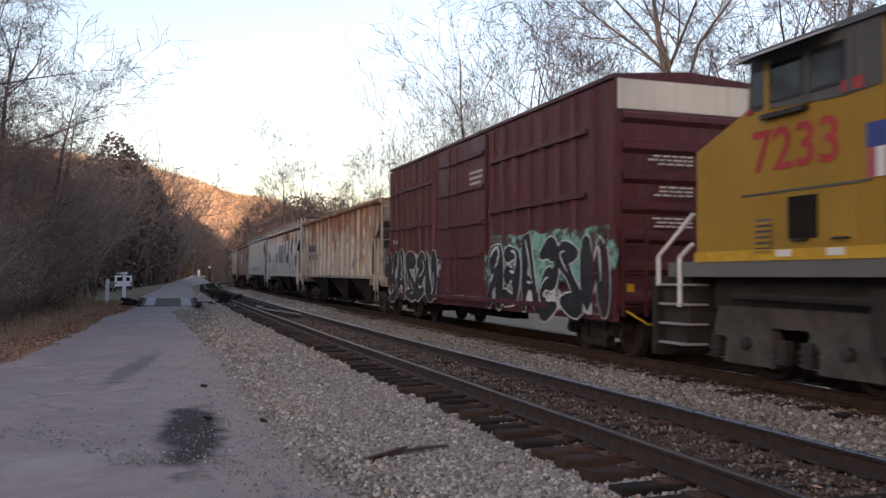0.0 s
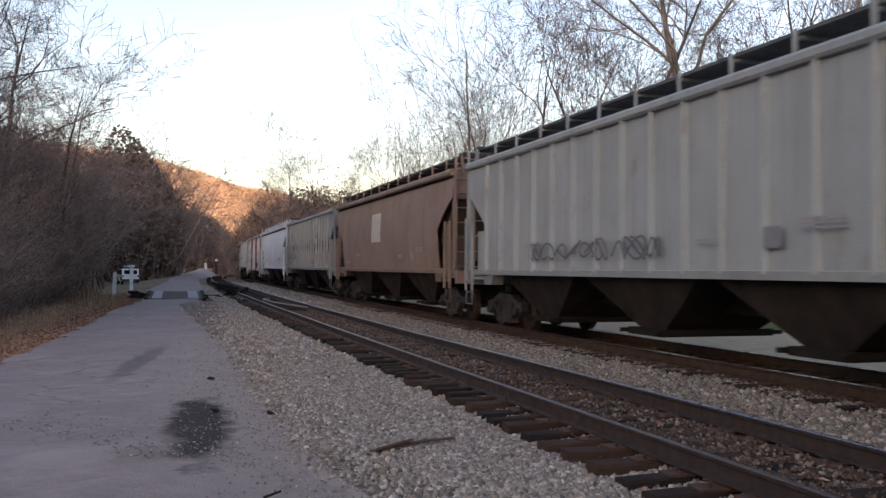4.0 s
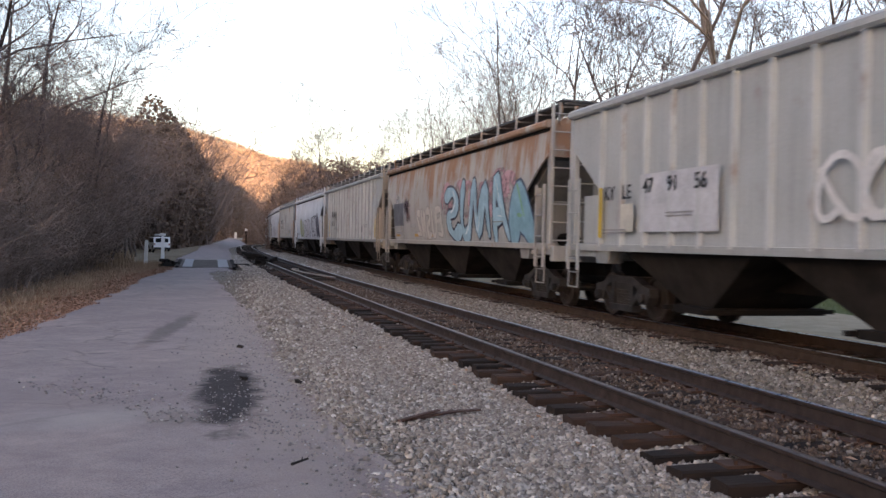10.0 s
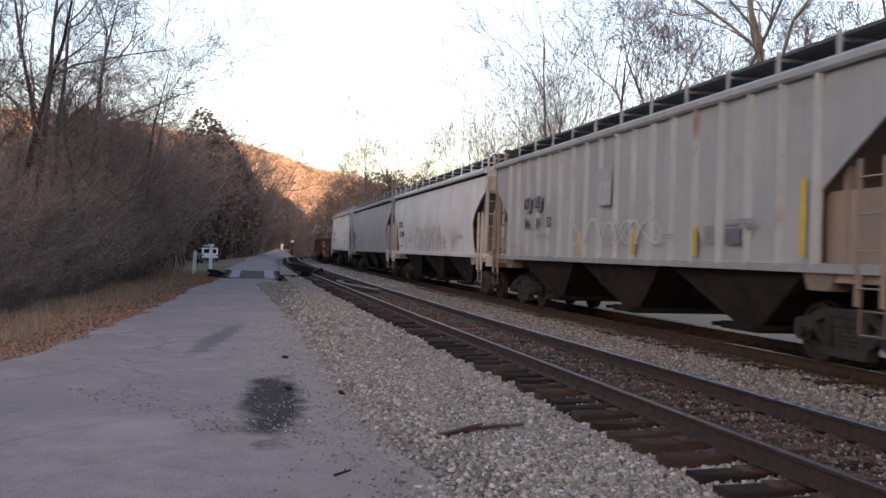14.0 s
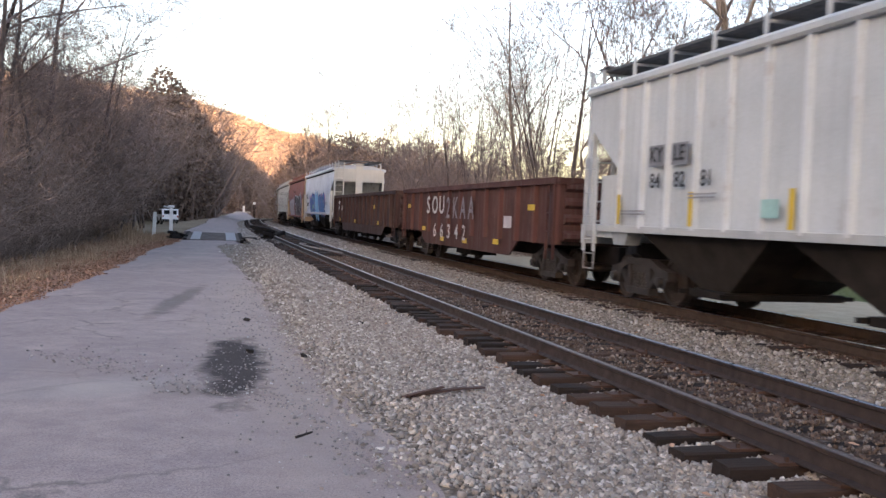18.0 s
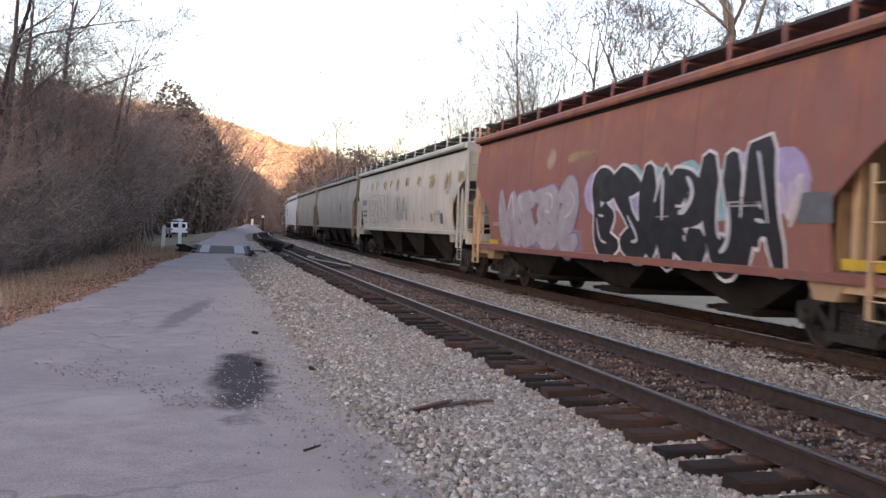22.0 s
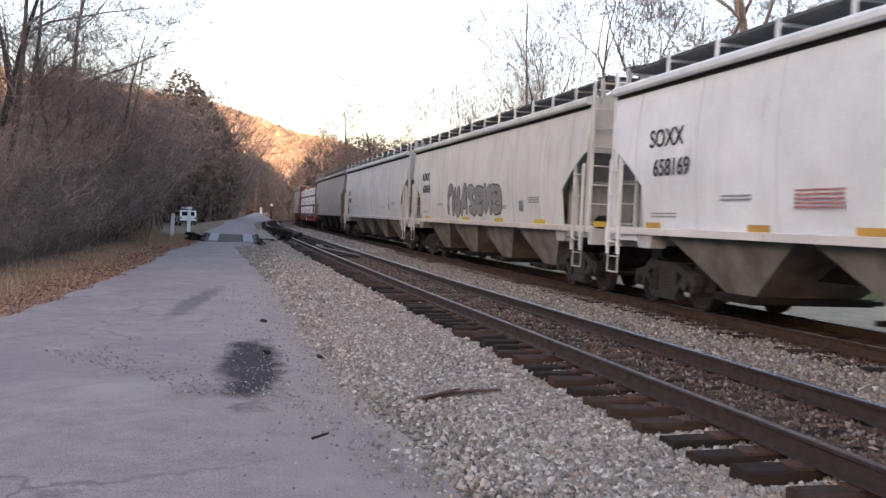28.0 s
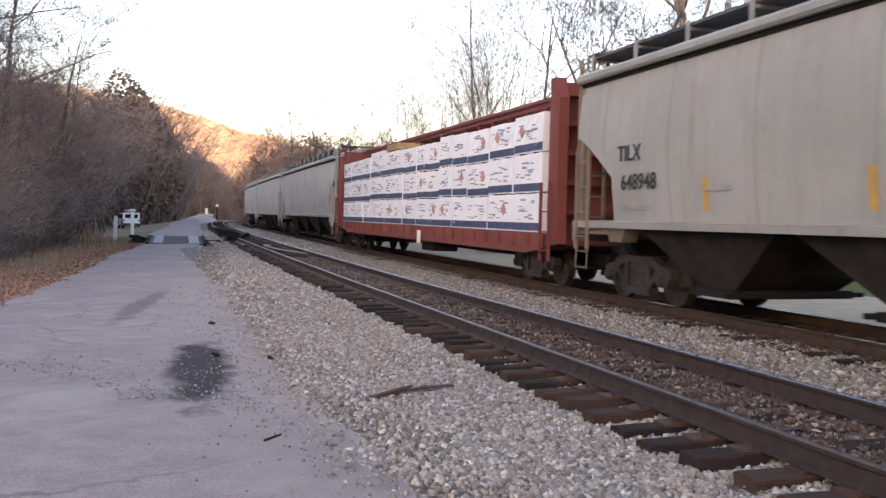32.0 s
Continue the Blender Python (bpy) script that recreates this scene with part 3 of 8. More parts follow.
# ties of the near track, each a piece of its own
def tie_mesh(k):
    r = random.Random(k)
    g = Geo()
    n = 10
    for i in range(n + 1):
        x = -0.57 + 2.62 * i / n
        j = lambda a: r.uniform(-a, a)
        w = 0.113
        g.v += [(x, -w + j(0.008), -0.12), (x, -w + j(0.01), 0.0 + j(0.006)), (x, -w + 0.02 + j(0.01), 0.014 + j(0.006)), (x, w - 0.02 + j(0.01), 0.014 + j(0.006)), (x, w + j(0.01), 0.0 + j(0.006)), (x, w + j(0.008), -0.12)]
    for i in range(n):
        for q in range(6):
            q2 = (q + 1) % 6
            g.f.append((i * 6 + q, i * 6 + q2, i * 6 + 6 + q2, i * 6 + 6 + q))
    g.f += [tuple(range(6)), tuple(range(n * 6, n * 6 + 6))]
    return g.mesh("tie", M_TIE)


def track(name, mid, head_z, s_from, s_to, n_parts, label, head_mat, side_mat):
    top = tagged(new(name), label, "railway track", "railway tracks", "structure")
    tie_z = head_z - 0.19
    kinds = [shared(("tie", k), lambda k=k: tie_mesh(k)) for k in range(5)]
    plate = shared("tie_plate", lambda: Geo().box(-0.18, 0.18, -0.1, 0.1, 0, 0.022).box(-0.10, -0.075, -0.07, -0.05, 0.02, 0.055).box(0.075, 0.10, 0.05, 0.07, 0.02, 0.055).mesh("tie_plate", M_PLATE))
    r = random.Random(11)
    for i in range(n_parts):
        s = s_from + 0.4903 * i
        p, th = on_line(s + r.uniform(-0.015, 0.015), mid - GAUGE / 2, tie_z - 0.018 + r.uniform(-0.022, 0.014))
        m = Matrix.Translation(p) @ Matrix.Rotation(th + radians(r.uniform(-1.2, 1.2)), 4, "Z") @ pose(r.uniform(-0.10, 0.08), 0, 0, r.uniform(-2.5, 2.5), r.uniform(-0.5, 0.5), 0)
        t = piece("tie", kinds[r.randrange(5)], top, m)
        if i < 90:
            for x in (0.0, GAUGE):
                piece("tie_plate", plate, t, pose(x, 0, 0.012))
    far = Geo()
    for i in itertools.chain(range(-110, 0), range(n_parts, n_parts + 260)):
        s = s_from + 0.4903 * i
        p, th = on_line(s, mid, tie_z)
        c, d = Vector((math.cos(th), math.sin(th), 0)), Vector((-math.sin(th), math.cos(th), 0))
        far.add([p + c * a + d * b + Vector((0, 0, z)) for a in (-1.3, 1.3) for b in (-0.11, 0.11) for z in (-0.1, 0)], [(0, 1, 3, 2), (4, 6, 7, 5), (0, 4, 5, 1), (2, 3, 7, 6), (1, 5, 7, 3)])
    piece("far_ties", far.mesh("far_ties", M_TIE), top)["kind"] = "stuff"
    rp = [(-0.07, 0.0), (0.07, 0.0), (0.07, 0.012), (0.018, 0.03), (0.010, 0.125), (0.036, 0.14), (0.036, 0.166), (0.024, 0.173), (-0.024, 0.173), (-0.036, 0.166), (-0.036, 0.14), (-0.010, 0.125), (-0.018, 0.03), (-0.07, 0.012)]
    ss = list(np.arange(-60, 60, 2.0)) + list(np.arange(60, s_to, 3.0))
    for k, lat in enumerate((mid - GAUGE / 2, mid + GAUGE / 2)):
        rail = piece("rail", sweep([(lat + a, head_z - 0.174 + z) for a, z in rp], ss, True).mesh("rail", side_mat, True), top)
        piece("rail_head", sweep([(lat + a, head_z + z) for a, z in ((-0.030, -0.004), (-0.022, 0.002), (0.022, 0.002), (0.030, -0.004))], ss).mesh("rail_head", head_mat[k]), rail, None, "worn running surface")
    return top


track("track_near", MID1, RAIL1, 4.40 - 0.4903 * 10, 420, 200, "bolted steel rails on dark weathered timber ties", (M_DULL, M_SHINE), M_RAIL)
track("track_far", MID2, RAIL2, 4.2 - 0.4903 * 6, 420, 150, "steel rails on rust-brown ties under the train", (M_SHINE, M_SHINE), M_RAILDUST)

# ---- railway cars: x forward along the way of travel, z from the rail head, the viewer's side is -y ----
def wheel_mesh():
    return Geo().lathe([(-0.065, 0.09), (-0.065, 0.16), (-0.03, 0.20), (-0.025, 0.34), (-0.065, 0.37), (-0.065, 0.43), (0.05, 0.435), (0.055, 0.46), (0.085, 0.455), (0.09, 0.37), (0.02, 0.33), (0.02, 0.18), (0.09, 0.13), (0.09, 0.09)], 24).mesh("wheel", M_WHEEL)


def frame_mesh():
    g = Geo()
    # the frame's members round the spring opening and the two side windows
    g.prism([(-1.13, 0.46), (-1.10, 0.62), (-0.80, 0.68), (-0.45, 0.82), (0.45, 0.82), (0.80, 0.68), (1.10, 0.62), (1.13, 0.46), (0.74, 0.44), (0.62, 0.60), (0.40, 0.70), (-0.40, 0.70), (-0.62, 0.60), (-0.74, 0.44)], -0.09, 0.09)
    for a in (-1, 1):
        g.prism([(a * 0.78, 0.58), (a * 0.64, 0.60), (a * 0.30, 0.26), (a * 0.34, 0.16)], -0.08, 0.08)
        g.prism([(a * 0.44, 0.72), (a * 0.32, 0.72), (a * 0.32, 0.26), (a * 0.44, 0.28)], -0.08, 0.08)
        g.prism([(a * 1.10, 0.50), (a * 0.70, 0.50), (a * 0.76, 0.32), (a * 1.02, 0.32)], -0.10, 0.10)
    g.box(-0.46, 0.46, -0.10, 0.10, 0.15, 0.27)
    return g.mesh("side_frame", M_TRUCK)


def spring_mesh():
    g = Geo()
    for j in range(5):
        z = 0.29 + 0.058 * j
        g.lathe([(-0.02, 0.03), (-0.02, 0.062), (0.02, 0.062), (0.02, 0.03)], 8)
        for i in range(len(g.v) - 32, len(g.v)):
            a, b, c = g.v[i]
            g.v[i] = (a, c, z + b)
    g.tube((0, 0, 0.27), (0, 0, 0.58), 0.034, 0.034, 6)
    return g.mesh("coil_spring", M_TRUCK)


def add_truck(car, x, name="truck"):
    """A two-axle truck under a car."""
    tr = piece(name, shared("bolster", lambda: Geo().box(-0.2, 0.2, -1.0, 1.0, 0.55, 0.80).box(-0.6, 0.6, -0.5, 0.5, 0.45, 0.52).mesh("truck", M_TRUCK)), car, pose(x, 0, 0), "cast steel truck caked in brown dust")
    for sy in (-1, 1):
        piece("side_frame", shared("side_frame", frame_mesh), tr, pose(0, sy * 0.98, 0))
        piece("spring_cap", shared("spring_cap", lambda: Geo().box(-0.30, 0.30, -0.06, 0.06, 0.57, 0.69).mesh("spring_cap", M_TRUCK)), tr, pose(0, sy * 0.98, 0))
        for k in range(4 if sy < 0 else 2):
            piece("coil_spring", shared("coil_spring", spring_mesh), tr, pose(-0.225 + (0.15 if sy < 0 else 0.45) * k, sy * 0.98, 0))
        for ax in (-0.89, 0.89):
            piece("wheel", shared("wheel", wheel_mesh), tr, pose(ax, sy * 0.745, 0.435, 0, 0, 180 if sy > 0 else 0))
            piece("bearing_cap", shared("cap", lambda: Geo().lathe([(-0.06, 0.05), (-0.05, 0.085), (0.06, 0.095)], 12).mesh("bearing_cap", M_TRUCK)), tr, pose(ax, sy * 1.12, 0.435, 0, 0, 0 if sy < 0 else 180))
    for ax in (-0.89, 0.89):
        piece("axle", shared("axle", lambda: Geo().tube((0, -0.95, 0), (0, 0.95, 0), 0.085, 0.085, 10).mesh("axle", M_WHEEL)), tr, pose(ax, 0, 0.435))
    return tr


def add_coupler(car, x, sgn):
    g = Geo().box(-0.55, 0.15, -0.09, 0.09, 0.76, 0.94).prism([(0.10, -0.12), (0.36, -0.16), (0.42, -0.05), (0.30, 0.0), (0.42, 0.12), (0.34, 0.17), (0.10, 0.12)], 0.70, 1.0, "z")
    me = shared("coupler", lambda: g.mesh("coupler", M_TRUCK))
    piece("coupler", me, car, pose(x, 0, 0, 0, 0, 0 if sgn > 0 else 180))
    piece("air_hose", shared("air_hose", lambda: Geo().path([(0, 0.3, 0.85), (0.14, 0.31, 0.74), (0.22, 0.28, 0.58), (0.30, 0.2, 0.52)], 0.024, 6).mesh("air_hose", M_BLACKPAINT)), car, pose(x, 0, 0, 0, 0, 0 if sgn > 0 else 180))


def ladder_geo(h, w=0.42, n=None, r=0.013, stile=0.02):
    """A ladder in the xz plane from z 0 to h."""
    g = Geo()
    n = n or max(3, int(h / 0.38))
    for x in (-w / 2, w / 2):
        g.box(x - stile, x + stile, -0.03, 0.03, 0, h)
    for i in range(n):
        z = h * (i + 0.5) / n
        g.tube((-w / 2, -0.02, z), (w / 2, -0.02, z), r, r, 5)
    return g


def side_sheet(levels, half, y_of, thick=0.04, cols=2):
    """A solid side sheet: rows at heights z reaching +-half(z), at the depth y_of(z)."""
    g = Geo()
    k = cols + 1
    for face in (0, 1):
        for z in levels:
            a = half(z)
            for j in range(k):
                x = -a + 2 * a * j / cols
                y = y_of(z)
                g.v.append((x, y + (thick if y < 0 else -thick) * face, z))
    n = len(levels)
    off = n * k
    for i in range(n - 1):
        for j in range(cols):
            p = i * k + j
            g.f += [(p, p + 1, p + k + 1, p + k), (off + p, off + p + k, off + p + k + 1, off + p + 1)]
        p = i * k
        g.f += [(p, p + k, off + p + k, off + p), (p + cols, off + p + cols, off + p + k + cols, p + k + cols)]
    for i in (0, n - 1):
        for j in range(cols):
            p = i * k + j
            g.f.append((p, p + 1, off + p + 1, off + p))
    return g


def bars(car, mat, x, z, w, h, y, rows=1, name="stencil", seed=1):
    """Unreadable small stencilling as plain bars."""
    r = random.Random(seed)
    g = Geo()
    for i in range(rows):
        zz = z - i * h * 1.9
        xx = x
        while xx < x + w - h:
            d = r.uniform(1.5, 4) * h
            d = min(d, x + w - xx)
            g.box(xx, xx + d, y - 0.003, y + 0.003, zz, zz + h)
            xx += d + h * 0.6
    ob = piece(name, g.mesh(name, mat), car)
    ob["kind"] = "stuff"
    return ob


COLOURS = {}


def flat(col, rough=0.6):
    if col not in COLOURS:
        COLOURS[col] = plain("spray_paint", col, rough, 0.0, 0.3, 3.0, 0.05)
    return COLOURS[col]


SPRAYS = {}


def spray(col, soft=False):
    """Misted paint, thin and speckled towards its rims."""
    if (col, soft) not in SPRAYS:
        m, n, l, bs = fresh("spray_mist")
        v = coords(n, l)
        bs.inputs["Base Color"].default_value = (*col, 1)
        bs.inputs["Roughness"].default_value = 0.7
        lo, hi, most = (0.72, 1.25, 0.36) if soft else (0.85, 1.12, 0.92)
        l.new(ramp(n, l, times(n, l, grain(n, l, v, 5, 8, 0.7), grain(n, l, v, 1.4, 3), "ADD"), lo, hi, 0.0, most), bs.inputs["Alpha"])
        SPRAYS[(col, soft)] = m
    return SPRAYS[(col, soft)]


FORMS = [
    [[(.7, .8), (-.2, .95), (-.75, .5), (-.2, .05), (.55, -.1), (.7, -.6), (.1, -.95), (-.7, -.75)]],
    [[(.7, .85), (-.6, .8), (-.7, 0), (-.6, -.85), (.75, -.8)], [(-.6, .05), (.0, .1), (.5, .05)]],
    [[(-.65, -.95), (-.6, .9), (.4, .85), (.6, .4), (.2, .05), (-.5, 0)], [(.0, .0), (.4, -.4), (.75, -.95)]],
    [[(-.7, .85), (.7, .8), (-.1, 0), (-.65, -.85), (.75, -.8)]],
    [[(-.75, -.95), (-.1, .95), (.2, .9), (.75, -.95)], [(-.4, -.25), (.1, -.2), (.45, -.25)]],
    [[(-.7, .9), (-.65, -.5), (0, -.95), (.6, -.5), (.7, .9)]],
    [[(-.7, -.95), (-.6, .9), (.5, -.85), (.65, .95)]],
]


def stroke(pts, steps=5):
    """A smooth curve through points."""
    out = []
    for i in range(len(pts) - 1):
        p0, p1, p2, p3 = (pts[min(max(k, 0), len(pts) - 1)] for k in (i - 1, i, i + 1, i + 2))
        for k in range(steps):
            t = k / steps
            out.append(tuple(0.5 * (2 * b + (c - a) * t + (2 * a - 5 * b + 4 * c - d) * t * t + (3 * b - a - 3 * c + d) * t ** 3) for a, b, c, d in zip(p0, p1, p2, p3)))
    return out + [pts[-1]]


def ribbon(g, pts, widths, y_of, proud):
    """A sprayed band along a curve on the side, with blunt rounded ends."""
    n = len(pts)
    base = len(g.v)
    for k, (x, z) in enumerate(pts):
        a, b = pts[max(0, k - 1)], pts[min(n - 1, k + 1)]
        ln = math.hypot(b[0] - a[0], b[1] - a[1]) + 1e-6
        ux, uz, w = (b[0] - a[0]) / ln, (b[1] - a[1]) / ln, widths[k]
        e = -0.7 * w if k == 0 else (0.7 * w if k == n - 1 else 0)
        f = 0.55 if k in (0, n - 1) else 1.0
        for sg in (1, 0, -1):
            px, pz = x - uz * w * f * sg + ux * e * (1.3 if sg == 0 else 1), z + ux * w * f * sg + uz * e * (1.3 if sg == 0 else 1)
            g.v.append((px, y_of(pz) - proud - 0.00012 * k, pz))
    for k in range(n - 1):
        q = base + 3 * k
        g.f += [(q, q + 1, q + 4, q + 3), (q + 1, q + 2, q + 5, q + 4)]


def graffiti(car, x0, x1, z0, z1, y_of, n, seed, edge, fill, shine=None, clouds=(), fat=0.15, rim=0.05, dots=None, skew=0.15):
    """Sprayed letter forms: each a wide band with an outline round it. The forms are abstract."""
    r = random.Random(seed)
    w = (x1 - x0) / n
    k = n * 2 + 1
    for i in range(k if clouds else 0):
        g = Geo()
        cx, cz = x0 + (x1 - x0) * i / (k - 1), z0 + (z1 - z0) * r.uniform(0.62, 0.84)
        ra = (z1 - z0) * r.uniform(0.24, 0.32)
        patch(g, [(cx + ra * 1.25 * r.uniform(0.94, 1.06) * math.cos(6.2832 * q / 16), cz + ra * r.uniform(0.94, 1.06) * math.sin(6.2832 * q / 16)) for q in range(16)], y_of, 0.003 + 0.0005 * i)
        c = clouds[i % len(clouds)]
        piece("graffiti_cloud", g.mesh("graffiti_cloud", spray(c) if len(clouds) == 1 else flat(c)), car)
    bank = list(range(len(FORMS)))
    r.shuffle(bank)
    for i in range(n):
        cx, cz = x0 + w * (i + 0.5), (z0 + z1) / 2 + r.uniform(-0.03, 0.03) * (z1 - z0)
        hw, hh = w * r.uniform(0.40, 0.48), (z1 - z0) * r.uniform(0.38, 0.44)
        lean = skew * r.uniform(-1, 1) * w
        ge, gf, gs = Geo(), Geo(), Geo()
        fx, fz = r.choice(((-1, 1), (1, -1), (-1, 1))), r.uniform(0.9, 1.15)
        for q, line in enumerate(FORMS[bank[i % len(bank)]]):
            pts = stroke([(cx + fx[0] * a * hw * 1.12 * r.uniform(0.85, 1.15) + lean * b, cz + fx[1] * b * hh * fz) for a, b in line])
            ws = [w * fat * (1 + 0.35 * math.sin(0.55 * k + seed + i)) for k in range(len(pts))]
            ribbon(ge, pts, [v + rim for v in ws], y_of, 0.012 + 0.0003 * i)
            ribbon(gf, pts, ws, y_of, 0.017 + 0.0003 * i + 0.001 * q)
            if shine:
                part_of = pts[len(pts) // 6:len(pts) // 2]
                ribbon(gs, [(x - ws[0] * 0.4, z + ws[0] * 0.25) for x, z in part_of], [ws[0] * 0.16] * len(part_of), y_of, 0.022 + 0.0003 * i)
        letter = piece("graffiti_letter", ge.mesh("graffiti_letter", flat(edge)), car)
        piece("graffiti_fill", gf.mesh("graffiti_fill", flat(fill)), letter)
        if shine:
            piece("graffiti_shine", gs.mesh("graffiti_shine", flat(shine)), letter)
        if dots:
            gd = Geo()
            for _ in range(7):
                ax, az, ra = cx + r.uniform(-0.8, 0.8) * hw, cz + r.uniform(-0.9, 0.9) * hh, r.uniform(0.04, 0.08)
                patch(gd, [(ax + ra * 1.5 * math.cos(6.2832 * q / 8), az + ra * math.sin(6.2832 * q / 8)) for q in range(8)], y_of, 0.024)
            piece("graffiti_dots", gd.mesh("graffiti_dots", flat(dots)), letter)


def patch(g, ring, y_of, proud):
    """A thin sprayed film in the outline of a ring of (x, z), as a fan that follows the side's curve."""
    cx, cz = sum(p[0] for p in ring) / len(ring), sum(p[1] for p in ring) / len(ring)
    k = len(ring)
    rows = [[(cx + (x - cx) * q, y_of(cz + (z - cz) * q) - proud, cz + (z - cz) * q) for x, z in ring] for q in (1.0, 0.6, 0.25)]
    base = len(g.v)
    for row in rows:
        g.v += row
    g.v.append((cx, y_of(cz) - proud, cz))
    for i in range(2):
        for j in range(k):
            j2 = (j + 1) % k
            g.f.append((base + i * k + j, base + i * k + j2, base + (i + 1) * k + j2, base + (i + 1) * k + j))
    for j in range(k):
        g.f.append((base + 2 * k + j, base + 2 * k + (j + 1) % k, base + 3 * k))


def scrawl(car, x0, x1, z0, z1, y_of, col, n, seed, r0=0.02):
    """Thin sprayed lines, each a curved ribbon."""
    r = random.Random(seed)
    w = (x1 - x0) / n
    for i in range(n):
        g = Geo()
        cx, cz = x0 + w * (i + 0.5), (z0 + z1) / 2
        ax, az = w * r.uniform(0.35, 0.62), (z1 - z0) * r.uniform(0.3, 0.5)
        p0, q1, q2, turns = r.uniform(0, 6.28), r.uniform(0.7, 1.6), r.uniform(1.2, 2.4), r.uniform(0.8, 1.5)
        pts = [(cx + ax * math.sin(q1 * u + p0), cz + az * math.cos(q2 * u + p0 * 0.7)) for u in [6.28 * turns * k / 26 for k in range(27)]]
        for k, (x, z) in enumerate(pts):
            a, b = pts[max(0, k - 1)], pts[min(26, k + 1)]
            ln = math.hypot(b[0] - a[0], b[1] - a[1]) + 1e-6
            nx, nz = -(b[1] - a[1]) / ln * r0, (b[0] - a[0]) / ln * r0
            g.v += [(x + nx, y_of(z + nz) - 0.012 - 0.0002 * k, z + nz), (x - nx, y_of(z - nz) - 0.012 - 0.0002 * k, z - nz)]
        g.f = [(2 * k, 2 * k + 1, 2 * k + 3, 2 * k + 2) for k in range(26)]
        piece("graffiti_scrawl", g.mesh("graffiti_scrawl", flat(col)), car)


SIDE = pose(0, 0, 0, 90, 0, 0)       # lays lettering on the -y side


def hopper(L, colour, label, ribs=0, top=4.05, sill=1.40, bays=3, end_col=None, rust=0.2, grime=0.35, tint=(0.22, 0.09, 0.045), walk=True, sill_col=None, streak=7.0, notch=(0.74, 0.42), run=0.0):
    """A covered hopper car, ribbed or with smooth curved sides."""
    car = tagged(new("covered_hopper"), label, "freight car", "cars of the freight train")
    colour = (colour[0] * 0.95, colour[1], colour[2] * 1.03)
    mat = paint(colour, rust, grime, tint, streak=streak, run=run)
    # rib paint lightened to stand in for light the ribs catch, and rustier
    mrib = paint(tuple(min(0.82, q * 1.2) for q in colour), min(1.0, rust + 0.15), grime * 0.6, tint, run=run * 0.8)
    mend = paint(end_col, rust, grime, tint) if end_col else mat
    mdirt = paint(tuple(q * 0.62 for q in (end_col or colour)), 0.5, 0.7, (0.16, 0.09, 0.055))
    mseam = paint(tuple(q * 0.8 for q in colour), rust, 0.6, tint)
    msill = paint(sill_col, rust * 0.5, grime, tint) if sill_col else mat
    xe = L / 2 - 0.62                     # end of the side
    smooth = ribs == 0
    if smooth:
        y_of = lambda z: -(1.42 + 0.17 * math.sin(math.pi * min(1, max(0, (z - sill + 0.35) / (top - sill + 0.7)))))

        def half(z):
            f = (z - sill) / (top - sill)
            u = min(1.0, max(0.0, (notch[0] - f) / (notch[0] - notch[1])))
            return xe - 0.03 - 1.32 * u ** 0.8
        levels = sorted([sill + (top - sill) * i / 14 for i in range(15)] + [sill + (top - sill) * q for q in notch])
    else:
        y_of = lambda z: -1.52
        z1, z2 = sill + 0.38 * (top - sill), sill + 0.74 * (top - sill)

        def half(z):
            return xe - 1.4 if z <= z1 else (xe - 0.04 if z >= z2 else xe - 1.4 + 1.36 * (z - z1) / (z2 - z1))
        levels = sorted({sill, z1, (z1 + z2) / 2, z2, top})
    for sg, nm in ((1, "side_sheet"), (-1, "side_sheet")):
        g = side_sheet(levels, half, (lambda z: y_of(z)) if sg > 0 else (lambda z: -y_of(z)), cols=2)
        s = part(nm, g, mat, car, "", smooth)
        if not smooth:
            me = shared(("rib", round(top, 2), round(sill, 2), mat.name), lambda: Geo().prism([(-0.06, 0.01), (-0.035, -0.085), (0.035, -0.085), (0.06, 0.01)], sill - 0.02, top - 0.02, "z").mesh("rib", mrib))
            wide = xe - 1.46
            for i in range(ribs):
                x = -wide + 2 * wide * i / (ribs - 1)
                piece("rib", me, s, pose(x, y_of(2) * sg, 0, 0, 0, 0 if sg > 0 else 180))
        else:
            for i in range(-4, 5) if sg > 0 else ():
                x = i * L / 9.6
                zs = [z for z in levels if half(z) > abs(x) + 0.05]
                part("weld_seam", Geo().add([(x + dx, (y_of(z) - (0.006 if dx == 0 else 0.001)) * sg, z) for z in zs for dx in (-0.02, 0, 0.02)], [(3 * k + q, 3 * k + q + 1, 3 * k + q + 4, 3 * k + q + 3) for k in range(len(zs) - 1) for q in (0, 1)]), mseam, s)
    # inner body: slope sheets, paint cut to 0.62 for recess shade, with grime
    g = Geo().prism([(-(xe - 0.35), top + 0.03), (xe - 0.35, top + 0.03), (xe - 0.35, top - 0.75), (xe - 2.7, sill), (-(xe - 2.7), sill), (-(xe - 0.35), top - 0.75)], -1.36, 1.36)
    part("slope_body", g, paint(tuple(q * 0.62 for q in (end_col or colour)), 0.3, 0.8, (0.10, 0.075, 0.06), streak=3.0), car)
    # roof, top chords
    g = Geo().prism([(-1.50, top), (-1.45, top + 0.10), (-0.9, top + 0.26), (0, top + 0.32), (0.9, top + 0.26), (1.45, top + 0.10), (1.50, top)], -(xe - 0.06), xe - 0.06, "x")
    part("roof", g, mat, car)
